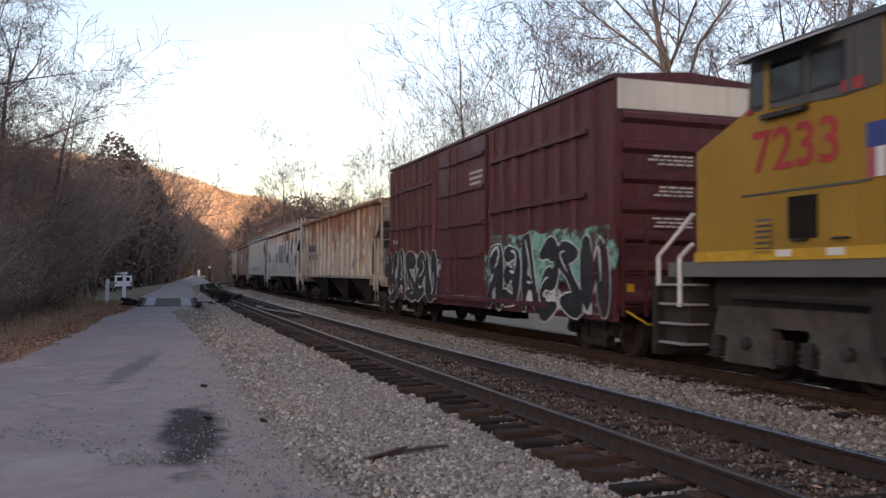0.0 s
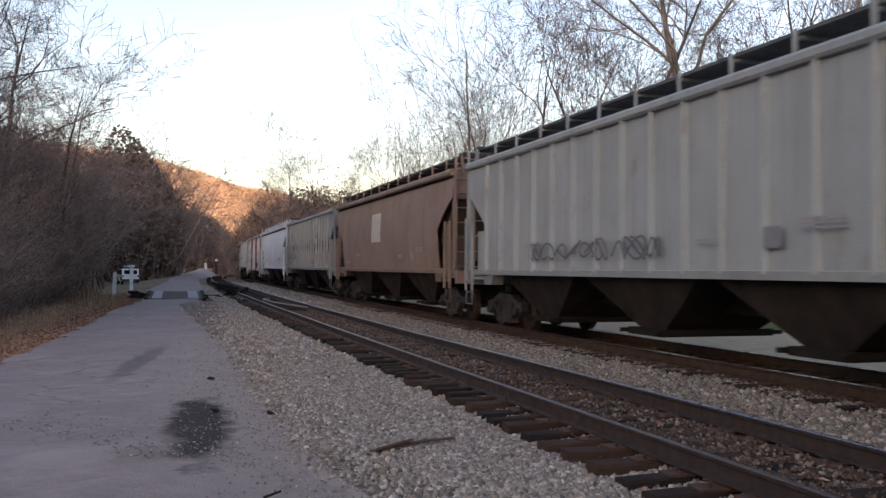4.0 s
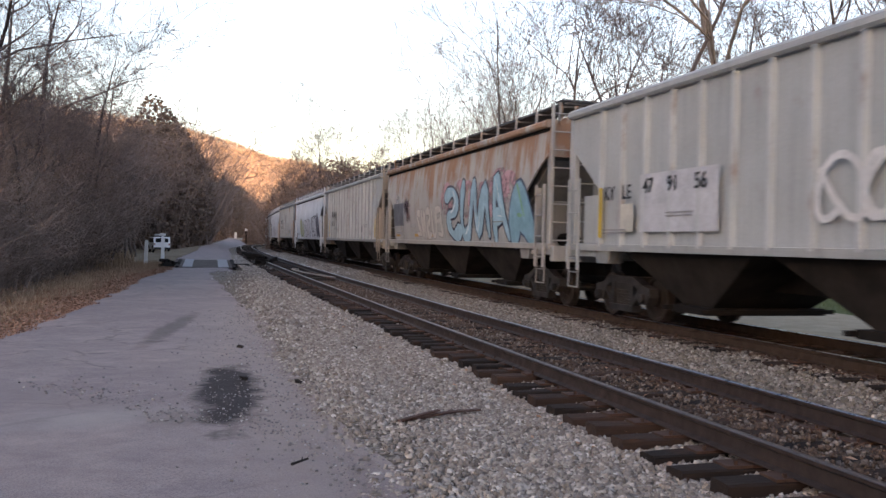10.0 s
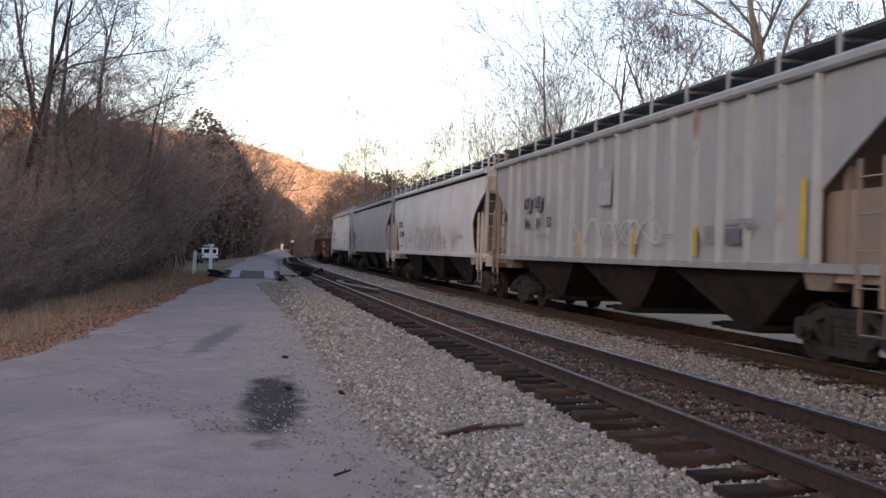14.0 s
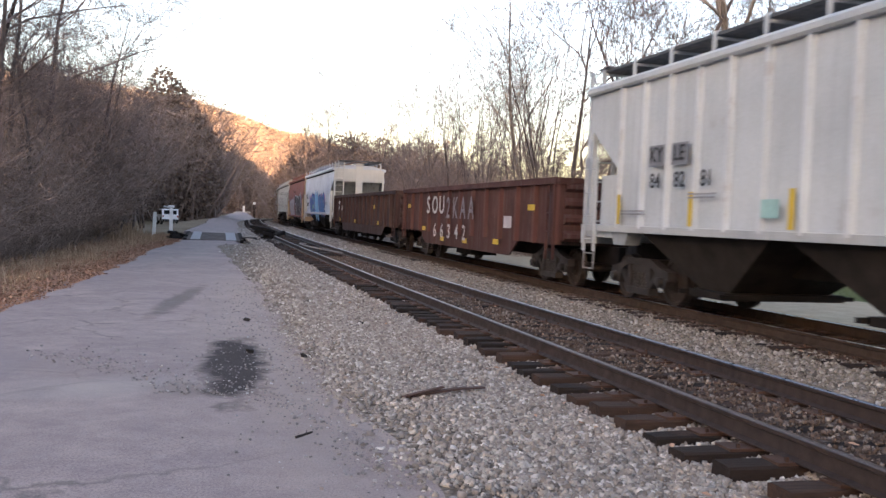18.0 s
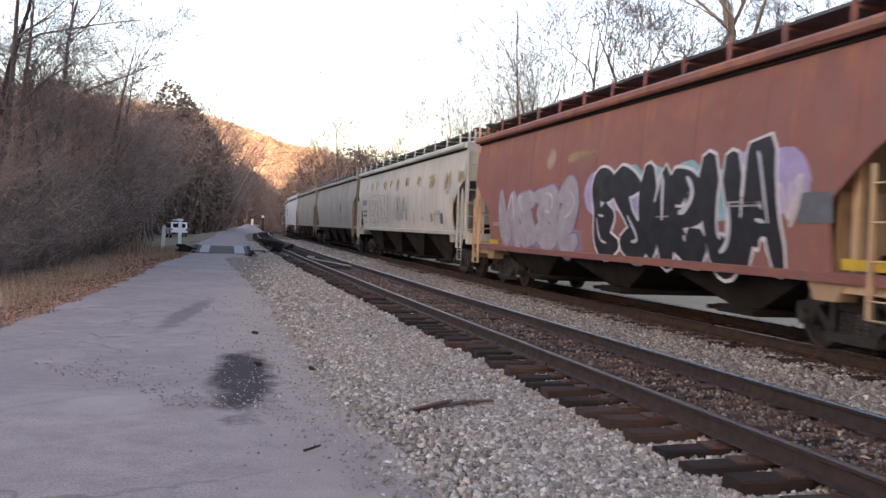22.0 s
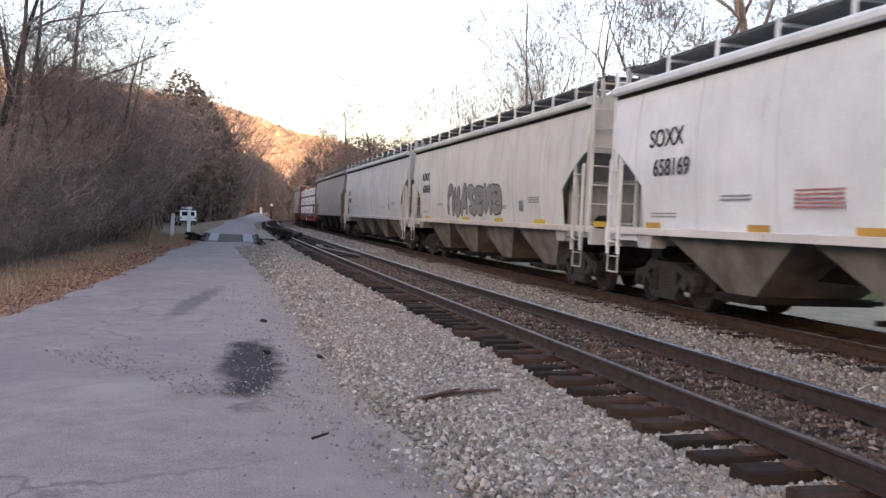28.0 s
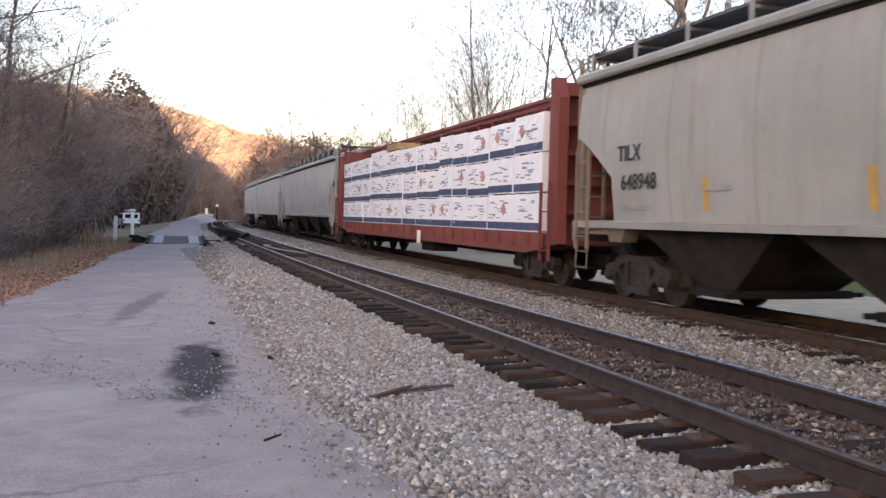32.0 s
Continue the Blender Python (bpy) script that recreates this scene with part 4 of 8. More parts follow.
    for sg in (-1, 1):
        part("top_chord", Geo().prism([(sg * 1.40, top - 0.05), (sg * 1.60, top - 0.05), (sg * 1.635, top - 0.01), (sg * 1.635, top + 0.07), (sg * 1.59, top + 0.12), (sg * 1.40, top + 0.15)], -xe, xe, "x"), mat, car, "", True)
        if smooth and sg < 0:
            # near-black strip stands in for the shadow below the overhanging chord
            part("eave_seam", Geo().box(-xe + 0.05, xe - 0.05, min(sg * 1.44, sg * (0.035 - y_of(top - 0.1))), max(sg * 1.44, sg * (0.035 - y_of(top - 0.1))), top - 0.115, top - 0.05), M_UNDER, car, "dark strip painted as the shadow under the roof edge")
        part("side_sill", Geo().prism([(sg * 1.38, sill - 0.10), (sg * 1.56, sill - 0.10), (sg * 1.59, sill + 0.02), (sg * 1.38, sill + 0.04)], -(xe + 0.12), xe + 0.12, "x"), msill, car)
    # hatches and walkways
    for i in range(4):
        x = -L / 2 + L * (i + 0.5) / 4
        part("roof_hatch", Geo().prism([(-0.3, top + 0.3), (-0.25, top + 0.42), (0.25, top + 0.42), (0.3, top + 0.3)], x - 1.6, x + 1.6, "x"), mend, car)
    if walk:
        zz = top + 0.46
        for sg in (-1, 1):
            w = part("roof_walk", Geo().box(-(xe + 0.15), xe + 0.15, sg * 0.90 - 0.36, sg * 0.90 + 0.36, zz, zz + 0.05), M_GRATE, car, "dark steel grating walkway")
            n = 13
            for i in range(n):
                x = -xe + 2 * xe * i / (n - 1)
                piece("walk_bracket", shared(("brk", round(top, 2), mat.name), lambda: Geo().prism([(0.0, -0.36), (0.05, -0.36), (0.05, 0.07), (0.0, 0.07)], -0.03, 0.03, "x").prism([(0.0, -0.01), (-0.7, -0.01), (-0.7, -0.04), (0.0, -0.06)], -0.025, 0.025, "x").mesh("walk_bracket", mat)), w, pose(x, sg * 1.27, zz, 0, 0, 0 if sg > 0 else 180))
    # hopper bays
    bx = xe - 1.75
    bw = 2 * bx / bays
    for i in range(bays):
        a, b = -bx + bw * i + 0.04, -bx + bw * (i + 1) - 0.04
        c = (a + b) / 2
        g = Geo()
        lo = 0.42
        g.add([(a, -1.36, sill), (b, -1.36, sill), (b, 1.36, sill), (a, 1.36, sill), (c - 0.42, -0.95, lo), (c + 0.42, -0.95, lo), (c + 0.42, 0.95, lo), (c - 0.42, 0.95, lo)], [(0, 1, 2, 3), (4, 7, 6, 5), (0, 4, 5, 1), (1, 5, 6, 2), (2, 6, 7, 3), (3, 7, 4, 0)])
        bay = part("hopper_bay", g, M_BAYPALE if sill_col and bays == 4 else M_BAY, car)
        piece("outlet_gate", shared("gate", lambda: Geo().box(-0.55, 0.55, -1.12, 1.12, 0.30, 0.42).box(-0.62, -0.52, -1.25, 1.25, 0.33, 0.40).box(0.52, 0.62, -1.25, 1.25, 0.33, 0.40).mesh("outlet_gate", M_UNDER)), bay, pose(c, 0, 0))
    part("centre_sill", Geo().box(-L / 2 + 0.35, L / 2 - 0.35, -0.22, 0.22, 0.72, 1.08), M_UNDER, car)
    # ends: platform, posts, ladders, braces
    for e in (-1, 1):
        X = e * (L / 2 - 0.42)
        part("end_platform", Geo().box(min(X, X - e * 1.9), max(X, X - e * 1.9), -1.46, 1.46, sill - 0.22, sill - 0.08), mend, car)
        part("end_sill", Geo().box(X - 0.09, X + 0.09, -1.5, 1.5, sill - 0.36, sill - 0.02), mend, car)
        part("end_sheet", Geo().box(min(e * (xe - 0.10), e * (xe - 0.02)), max(e * (xe - 0.10), e * (xe - 0.02)), -1.5, 1.5, top - (1 - notch[0]) * (top - sill), top + 0.06), mend, car)
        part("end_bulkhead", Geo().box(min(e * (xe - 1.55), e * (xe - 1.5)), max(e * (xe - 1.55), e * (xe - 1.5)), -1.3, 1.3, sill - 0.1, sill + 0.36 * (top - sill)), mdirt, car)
        if not smooth:
            for sg in (-1, 1):
                part("end_panel", Geo().box(min(e * (xe - 1.55), e * (xe - 0.2)), max(e * (xe - 1.55), e * (xe - 0.2)), sg * 1.3 - 0.02, sg * 1.3 + 0.02, sill - 0.1, z1), mend, car)
        for sg in (-1, 1):
            xp = e * (xe - 0.05)
            part("corner_post", Geo().box(xp - 0.07, xp + 0.07, sg * 1.46 - 0.05, sg * 1.46 + 0.05, sill - 0.1, top), mend, car)
            xq = e * (xe - 1.12)
            part("inner_post", Geo().box(xq - 0.05, xq + 0.05, sg * 1.30 - 0.05, sg * 1.30 + 0.05, sill - 0.1, sill + 0.5 * (top - sill)), mend, car)
            if sg < 0:
                piece("side_ladder", shared(("lad", round(top - sill, 2), mat.name, smooth), lambda: ladder_geo(1.85, 0.46).mesh("side_ladder", mend)), car, pose(e * (xe - 0.30), -1.60, sill - 0.5))
                piece("end_ladder", shared(("elad", round(top - sill, 2), mat.name, walk), lambda: ladder_geo(top - sill + (0.55 if walk else 0.12), 0.54, None, 0.018, 0.032).mesh("end_ladder", mend)), car, pose(e * (xe + 0.08), -1.22, sill - 0.1, 0, 0, 90))
                part("step_stirrup", Geo().path([(e * (xe - 0.5), -1.56, sill - 0.1), (e * (xe - 0.5), -1.58, 0.55), (e * (xe - 0.05), -1.58, 0.55), (e * (xe - 0.05), -1.56, sill - 0.1)], 0.018, 5).tube((e * (xe - 0.5), -1.58, 0.85), (e * (xe - 0.05), -1.58, 0.85), 0.015, 0.015, 5), mdirt, car)
        if walk:
            part("crossover_walk", Geo().box(min(e * (xe - 0.25), e * (xe + 0.2)), max(e * (xe - 0.25), e * (xe + 0.2)), -1.3, 1.3, top + 0.52, top + 0.56), M_GRATE, car, "grating crossover at the roof end")
            for y in (-1.27, 1.27):
                part("crossover_post", Geo().box(e * xe - 0.03, e * xe + 0.03, y - 0.03, y + 0.03, top, top + 0.53), mend, car)
        part("end_post", Geo().box(min(e * (xe - 0.04), e * (xe + 0.07)), max(e * (xe - 0.04), e * (xe + 0.07)), -0.2, 0.2, sill - 0.1, top + 0.25), mend, car)
        part("end_brace", Geo().prism([(e * (xe - 0.3), sill), (e * (xe - 0.12), sill), (e * (xe - 0.12), top - 0.5), (e * (xe - 0.3), top - 0.6)], -0.12, 0.12), mend, car)
        part("end_grab", Geo().tube((e * (xe + 0.04), -1.42, sill + 0.95), (e * (xe + 0.04), 1.42, sill + 0.95), 0.017, 0.017, 5), mdirt, car)
        part("brake_cylinder", Geo().tube((e * (xe - 1.5), -0.5, sill + 0.12), (e * (xe - 0.8), -0.5, sill + 0.12), 0.16, 0.16, 10), M_UNDER, car)
        for sg in (-1,):
            x = e * (L / 2 - 2.05)
            part("bolster_web", Geo().prism([(x - 0.34, sill - 0.09), (x + 0.34, sill - 0.09), (x + 0.22, sill - 0.34), (x - 0.22, sill - 0.34)], min(sg * 1.2, sg * 1.5), max(sg * 1.2, sg * 1.5)), mdirt, car)
        add_coupler(car, e * (L / 2 - 0.36), e)
        add_truck(car, e * (L / 2 - 2.05))
    if not smooth:
        return car, lambda z: -1.597, xe
    return car, y_of, xe


# bay grime taken near black, with the shade under the car in its colour
M_BAY = plain("hopper_bay_grime_shade", (0.036, 0.030, 0.026), 0.85, 0.0, 0.35, 2.0, other=(0.018, 0.015, 0.014))
M_BAYPALE = plain("hopper_bay_dust", (0.24, 0.23, 0.21), 0.8, 0.0, 0.35, 1.6, other=(0.10, 0.09, 0.08))

# ---- hills ----
def hill_height(az):
    e = np.interp(az, [-180, -150, -130, -100, -60, -30, -19, -12.7, -6, 0, 12, 17, 22, 40, 75, 110, 180], [9.5, 10.2, 10.4, 9.6, 8.8, 7.6, 6.5, 5.1, 3.6, 2.9, 3.0, 4.0, 5.8, 7.0, 7.5, 7.5, 9.5])
    return 800 * math.tan(radians(float(e)))


def forest_material():
    m, n, l, bs = fresh("autumn_hillside")
    v = coords(n, l, shift=False)
    a, b = grain(n, l, v, 0.02, 5), grain(n, l, v, 0.25, 6)
    # hill tones lightened to orange, part of the sun's glow put into the colour
    c = blend(n, l, ramp(n, l, a, 0.35, 0.65), (0.52, 0.37, 0.25), (0.46, 0.33, 0.22))
    c = blend(n, l, ramp(n, l, b, 0.4, 0.7), c, (0.40, 0.285, 0.19))
    l.new(c, bs.inputs["Base Color"])
    bs.inputs["Roughness"].default_value = 1.0
    return m


M_FOREST = forest_material()


def hill_point(az, r):
    f = min(1, max(0, (r - 520) / 290))
    f = f * f * (3 - 2 * f)
    x, y = r * math.sin(radians(az)), r * math.cos(radians(az))
    h = hill_height(az) * f
    return x, y, h * (1 + 0.10 * noise.noise((x * 0.006, y * 0.006, 0)) * f) + 5 * f * noise.noise((x * 0.03, y * 0.03, 2)) - 0.5


g = Geo()
AZ = [-180 + i * 1.5 for i in range(241)]
RR = [500 + 20 * i for i in range(16)] + [860, 980, 1200]
for az in AZ:
    for r in RR:
        g.v.append(hill_point(az, r))
k = len(RR)
for i in range(len(AZ) - 1):
    for j in range(k - 1):
        g.f.append((i * k + j, i * k + j + 1, i * k + k + j + 1, i * k + k + j))
structure("hillside", g, M_FOREST, "wooded autumn hills round the valley, lit orange by the low sun", "hill", True)

# crowns on the hillside; pale, close tones carry haze and low-sun orange
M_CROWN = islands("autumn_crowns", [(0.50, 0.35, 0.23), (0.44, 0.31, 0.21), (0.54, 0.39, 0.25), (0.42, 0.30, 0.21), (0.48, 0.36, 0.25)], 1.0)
r = np.random.RandomState(3)
n = 15000
az, rad = np.radians(r.uniform(-33, -5, n)), 535 + 285 * r.rand(n) ** 0.9
base = np.array([hill_point(math.degrees(a), q) for a, q in zip(az, rad)])
K = 10
c = np.repeat(base, K, 0) + r.normal(size=(n * K, 3)) * np.array([1.3, 1.3, 1.2]) + np.array([0, 0, 2.2])
u = r.normal(size=(n * K, 3)) + np.array([0, 0, 0.8])
u /= np.linalg.norm(u, axis=1)[:, None]
w = np.cross(u, r.normal(size=(n * K, 3)))
w /= np.linalg.norm(w, axis=1)[:, None]
u, w = u * r.uniform(0.35, 1.0, (n * K, 1)), w * r.uniform(0.15, 0.42, (n * K, 1))
V = np.stack([c - u, c + w, c + u, c - w], 1).reshape(-1, 3)
g = Geo()
g.v, g.f = V.tolist(), np.arange(n * K * 4).reshape(-1, 4).tolist()
me = bpy.data.meshes.new("hillside_woods")
me.from_pydata(g.v, [], g.f)
me.materials.append(M_CROWN)
tagged(new("hillside_woods", me), "distant leafless autumn woods, low-sun orange and haze in their colour", "woods", "", "stuff")


# ---- bare trees ----
def tree_geo(seed, height, spread=0.5, depth=5, multi=1, r0=None, fine=0.006, droop=0.0, first=0.3, kids=3, limb=0.62):
    """A bare tree: a trunk that tapers and forks into limbs and twigs. Gives trunk and crown, and the tips."""
    r = random.Random(seed)
    trunks, crown, tips = [], Geo(), []

    def grow(p, d, ln, rad, lev):
        n = 4 if lev < 2 else 3
        q, dd = p.copy(), d.copy()
        pts = [(q.copy(), rad)]
        steps = 7 if lev == 0 else (5 if lev < 3 else 3)
        for i in range(steps):
            dd = (dd + Vector((r.gauss(0, 1), r.gauss(0, 1), r.gauss(0, 0.6))) * (0.08 if lev == 0 else 0.24) + Vector((0, 0, 0.035 - droop * lev))).normalized()
            q = q + dd * ln / steps
            pts.append((q.copy(), max(fine, rad * (1 - (0.72 if lev else 0.95) * (i + 1) / steps))))
        if lev == 0:
            g = Geo()
            for c, rc in pts:
                g.v += [(c.x + rc * math.cos(6.2832 * k / 7), c.y + rc * math.sin(6.2832 * k / 7), c.z) for k in range(7)]
            g.f = [(7 * i + k, 7 * i + (k + 1) % 7, 7 * i + 7 + (k + 1) % 7, 7 * i + 7 + k) for i in range(len(pts) - 1) for k in range(7)] + [tuple(range(len(g.v) - 7, len(g.v)))]
            trunks.append(g)
        else:
            for (a, ra), (b, rb) in zip(pts, pts[1:]):
                crown.tube(a, b, ra, rb, 5 if lev == 1 else 3)
        if lev >= depth:
            tips.append(q)
            return
        count = kids + 3 if lev == 0 else kids
        for i in range(count + (r.random() < 0.5)):
            t = r.uniform(first if lev == 0 else 0.25, 1.0)
            k = min(len(pts) - 2, int(t * (len(pts) - 1)))
            fr = t * (len(pts) - 1) - k
            a = pts[k][0].lerp(pts[k + 1][0], fr)
            ra = pts[k][1] * (1 - fr) + pts[k + 1][1] * fr
            side = dd.orthogonal().normalized()
            side.rotate(Matrix.Rotation(r.uniform(0, 6.2832), 3, dd))
            nd = (dd * (1 - spread * 0.6) + side * spread * r.uniform(0.7, 1.5) * (1.25 if lev else 1.0) + Vector((0, 0, 0.06))).normalized()
            grow(a, nd, ln * (r.uniform(0.40, 0.66) if lev else r.uniform(0.42, 0.66) * limb), ra * r.uniform(0.45, 0.66), lev + 1)
    for m in range(multi):
        d = Vector((r.gauss(0, 0.12), r.gauss(0, 0.12), 1)).normalized()
        grow(Vector((r.gauss(0, 0.15) * (multi > 1), r.gauss(0, 0.15) * (multi > 1), -0.3)), d, height * r.uniform(0.75, 0.9), r0 or height * 0.011, 0)
    return trunks, crown, tips


def raw_mesh(name, g, mat):
    me = bpy.data.meshes.new(name)
    me.from_pydata(g.v, [], g.f)
    me.materials.append(mat)
    return me


def leaves_geo(tips, seed, per, size, spread):
    r = random.Random(seed)
    g = Geo()
    for t in tips:
        for _ in range(per):
            c = t + Vector((r.gauss(0, spread), r.gauss(0, spread), r.gauss(0, spread)))
            a = Vector((r.gauss(0, 1), r.gauss(0, 1), r.gauss(0, 1))).normalized() * size * r.uniform(0.6, 1.4)
            b = a.orthogonal().normalized() * size * 0.6
            g.add([c - a, c + b, c + a, c - b], [(0, 1, 2, 3)])
    return g


def tree_kind(seed, label, bark, leaf=0, name="bare_tree", **kw):
    trunks, crown, tips = tree_geo(seed, **kw)
    t = tagged(new(name), label, "tree", "trees along the line")
    for g in trunks:
        piece("trunk", raw_mesh("trunk", g, bark), t)
    piece("crown", raw_mesh("crown", crown, M_BARKPALE if bark is M_BARKPALE else (M_SAPTWIG if name == "bare_sapling" else M_CROWNTWIG)), t)
    if leaf:
        piece("dry_foliage", raw_mesh("dry_foliage", leaves_geo(tips[::4], seed, leaf, 0.034, 0.10), M_LEAF), t)
    return t


TALL = [tree_kind(20 + i, "tall leafless tree with grey bark and fine twigs", M_BARK, 0, height=15, spread=0.46, depth=4, first=0.3, kids=4, fine=0.007) for i in range(4)]
PALE = [tree_kind(40 + i, "tall pale-barked leafless sycamore tree", M_BARKPALE, 0, height=17, spread=0.44, depth=4, first=0.32, kids=4, fine=0.008) for i in range(2)]
SLIM = [tree_kind(50 + i, "slender upright leafless tree with dead leaves at its twig ends", M_BARK, 1, height=13.5, spread=0.42, depth=4, first=0.18, kids=5, fine=0.006, limb=0.42, r0=0.15) for i in range(4)]
SMALL = [tree_kind(60 + i, "slender leafless tree with a few dry leaves", M_BARK, 1, height=9.5, spread=0.5, depth=4, first=0.2, kids=4, multi=2, fine=0.006) for i in range(4)]

SAPLING = [tree_kind(120 + i, "upright leafless sapling with several grey stems", M_BARK, 0, "bare_sapling", height=10, spread=0.36, depth=3, first=0.25, kids=3, multi=3, fine=0.006, limb=0.55, r0=0.05) for i in range(4)]
ROADSIDE = [tree_kind(140 + i, "dark-trunked leafless tree at the edge of the woods", M_DARKBARK, 1, "roadside_tree", height=15, spread=0.5, depth=4, first=0.28, kids=4, fine=0.007, limb=0.55, r0=0.17) for i in range(3)]


def shrub_kind(seed, h):
    """A thicket of many stems, twigs and hanging dead leaves."""
    r = random.Random(seed)
    stems, tips = Geo(), []
    for _ in range(46):
        b = Vector((r.gauss(0, 0.9), r.gauss(0, 0.9), -0.2))
        d = Vector((r.gauss(0, 0.5), r.gauss(0, 0.5), 1)).normalized()
        hh = h * r.uniform(0.45, 1.05)
        p, rad = b, r.uniform(0.012, 0.035)
        for i in range(4):
            d = (d + Vector((r.gauss(0, 0.32), r.gauss(0, 0.32), 0.03))).normalized()
            q = p + d * hh / 4
            stems.tube(p, q, rad, rad * 0.72, 3)
            for _ in range(5):
                a = p.lerp(q, r.random())
                e = (d + Vector((r.gauss(0, 0.7), r.gauss(0, 0.7), r.gauss(0.1, 0.4)))).normalized()
                c = a + e * hh * r.uniform(0.08, 0.22)
                stems.tube(a, c, rad * 0.45, 0.004, 3)
                for _ in range(2):
                    c2 = a.lerp(c, r.uniform(0.4, 1)) + Vector((r.gauss(0, 0.3), r.gauss(0, 0.3), r.gauss(0.1, 0.25)))
                    stems.tube(a.lerp(c, 0.6), c2, 0.006, 0.003, 3)
                    tips.append(c2)
            p, rad = q, rad * 0.72
    t = tagged(new("thicket_shrub"), "dense brown leafless thicket with clinging dead leaves", "shrub", "roadside thicket")
    piece("brush", raw_mesh("brush", stems, M_TWIG), t)
    piece("dead_foliage", raw_mesh("dead_foliage", leaves_geo(tips, seed, 2, 0.036, 0.16), M_LEAF), t)
    return t


SHRUBS = [shrub_kind(80 + i, h) for i, h in enumerate((3.2, 4.6, 6.0, 5.2))]
used = set()


def plant(kinds, r, x, y, scale=1.0, z=-0.1):
    src = kinds[r.randrange(len(kinds))]
    m = Matrix.Translation((x, y, z)) @ Matrix.Rotation(r.uniform(0, 6.28), 4, "Z") @ Matrix.Scale(scale * r.uniform(0.88, 1.12), 4)
    if src in used:
        ob = copy_thing(src, pose(0, 0, 0))
        ob.matrix_basis = m
    else:
        src.matrix_basis = m
        used.add(src)


r = random.Random(5)
# a lighter thicket mass for the distance, joined
def light_shrub(seed):
    q = random.Random(seed)
    v, f = Geo(), Geo()
    for _ in range(11):
        b = Vector((q.gauss(0, 0.10), q.gauss(0, 0.10), 0))
        d = Vector((q.gauss(0, 0.26), q.gauss(0, 0.26), 1)).normalized()
        tip = b + d * q.uniform(0.5, 1.0)
        v.tube(b, tip, 0.007, 0.001, 3)
        for _ in range(8):
            a = b.lerp(tip, q.uniform(0.2, 1))
            e = (Vector((q.gauss(0, 0.7), q.gauss(0, 0.7), q.uniform(0.0, 0.9)))).normalized() * q.uniform(0.08, 0.24)
            v.tube(a, a + e, 0.0026, 0.0008, 3)
            for _ in range(1):
                c = a + e * q.uniform(0.3, 0.9)
                v.tube(c, c + Vector((q.gauss(0, 0.05), q.gauss(0, 0.05), q.uniform(-0.01, 0.09))), 0.0013, 0.0006, 3)
    for _ in range(420):
        u = q.random()
        w = 0.30 * math.sin(math.pi * min(1, 0.25 + 0.72 * u)) * q.uniform(0.5, 1.0) ** 0.5
        p = q.uniform(0, 6.2832)
        c = Vector((w * math.cos(p), w * math.sin(p), 0.02 + 0.93 * u))
        a = Vector((q.gauss(0, 1), q.gauss(0, 1), q.gauss(0, 1))).normalized() * 0.0135
        e = a.orthogonal().normalized() * 0.0095
        f.add([c - a, c + e, c + a, c - e], [(0, 1, 2, 3)])
    return v, f


LIGHT = [light_shrub(300 + i) for i in range(4)]
FAR_V, FAR_L = Geo(), Geo()


def far_shrub(q, x, y, h):
    v, f = LIGHT[q.randrange(4)]
    m = Matrix.Translation((x, y, -0.2)) @ Matrix.Rotation(q.uniform(0, 6.28), 4, "Z") @ Matrix.Diagonal((h * 1.1, h * 1.1, h, 1))
    for src, dst in ((v, FAR_V), (f, FAR_L)):
        dst.add([m @ Vector(p) for p in src.v], src.f)


# woods left of the road: low brush at the verge, a tall brown mass behind
WOOD_EL = ([-48, -31, -28.6, -26.6, -23.3, -20.4, -19.5, -18.95, -18.5, -17.9], [6.0, 5.9, 6.2, 7.9, 8.5, 8.8, 8.0, 6.9, 6.2, 4.3])
WOOD_NEAR = ([-48, -42, -36, -30, -26, -23.6, -22, -20.9, -19, -17.9], [17, 19, 23, 31, 42, 60, 84, 122, 130, 165])


def wood_spot(az, deep):
    d = float(np.interp(az, *WOOD_NEAR)) + deep
    return d * math.sin(radians(az)), d * math.cos(radians(az)), d, 1.7 + d * math.tan(radians(float(np.interp(az, *WOOD_EL))))


def clear(x, y, wide):
    gap = float(np.interp(y, [20, 40, 50, 64, 75, 114, 122, 160], [2.4, 3.4, 5.0, 6.5, 9.0, 9.0, 2.5, 1.5]))
    return min(x, along(LEFT, y) - gap - wide)


for i in range(400):
    az = -18.6 - 24 * r.random() ** 1.4
    x, y, d, top = wood_spot(az, 1.5 + abs(r.gauss(0, 1)) * 16)
    k = r.uniform(0.82, 1.06) if i % 3 else r.uniform(0.4, 0.75)
    x = clear(x, y, (0.34 if d > 58 else 0.42) * top * k * (0.4 if y > 120 else 1.0))
    if d < 58:
        plant(SHRUBS, r, x, y, top * k / 5.2)
    else:
        far_shrub(r, x, y, top * k)
for i in range(120):
    az = -21.5 - 22 * r.random()
    x, y, d, top = wood_spot(az, r.uniform(-2.5, 3))
    k = min(1.2, r.uniform(0.22, 0.55) * top / 5.2)
    plant(SHRUBS, r, clear(x, y, 2.3 * k), y, k)
for az, d, k in ((-30.55, 33, 1.05), (-29.05, 34, 1.0), (-27.7, 35, 0.98), (-32.4, 31, 1.05), (-34.5, 28, 0.95), (-28.4, 41, 1.05), (-26.6, 42, 0.86), (-37.5, 27, 1.0), (-25.7, 46, 0.86), (-24.6, 50, 0.84), (-23.6, 54, 0.82)):
    plant(SLIM, r, d * math.sin(radians(az)), d * math.cos(radians(az)), k)
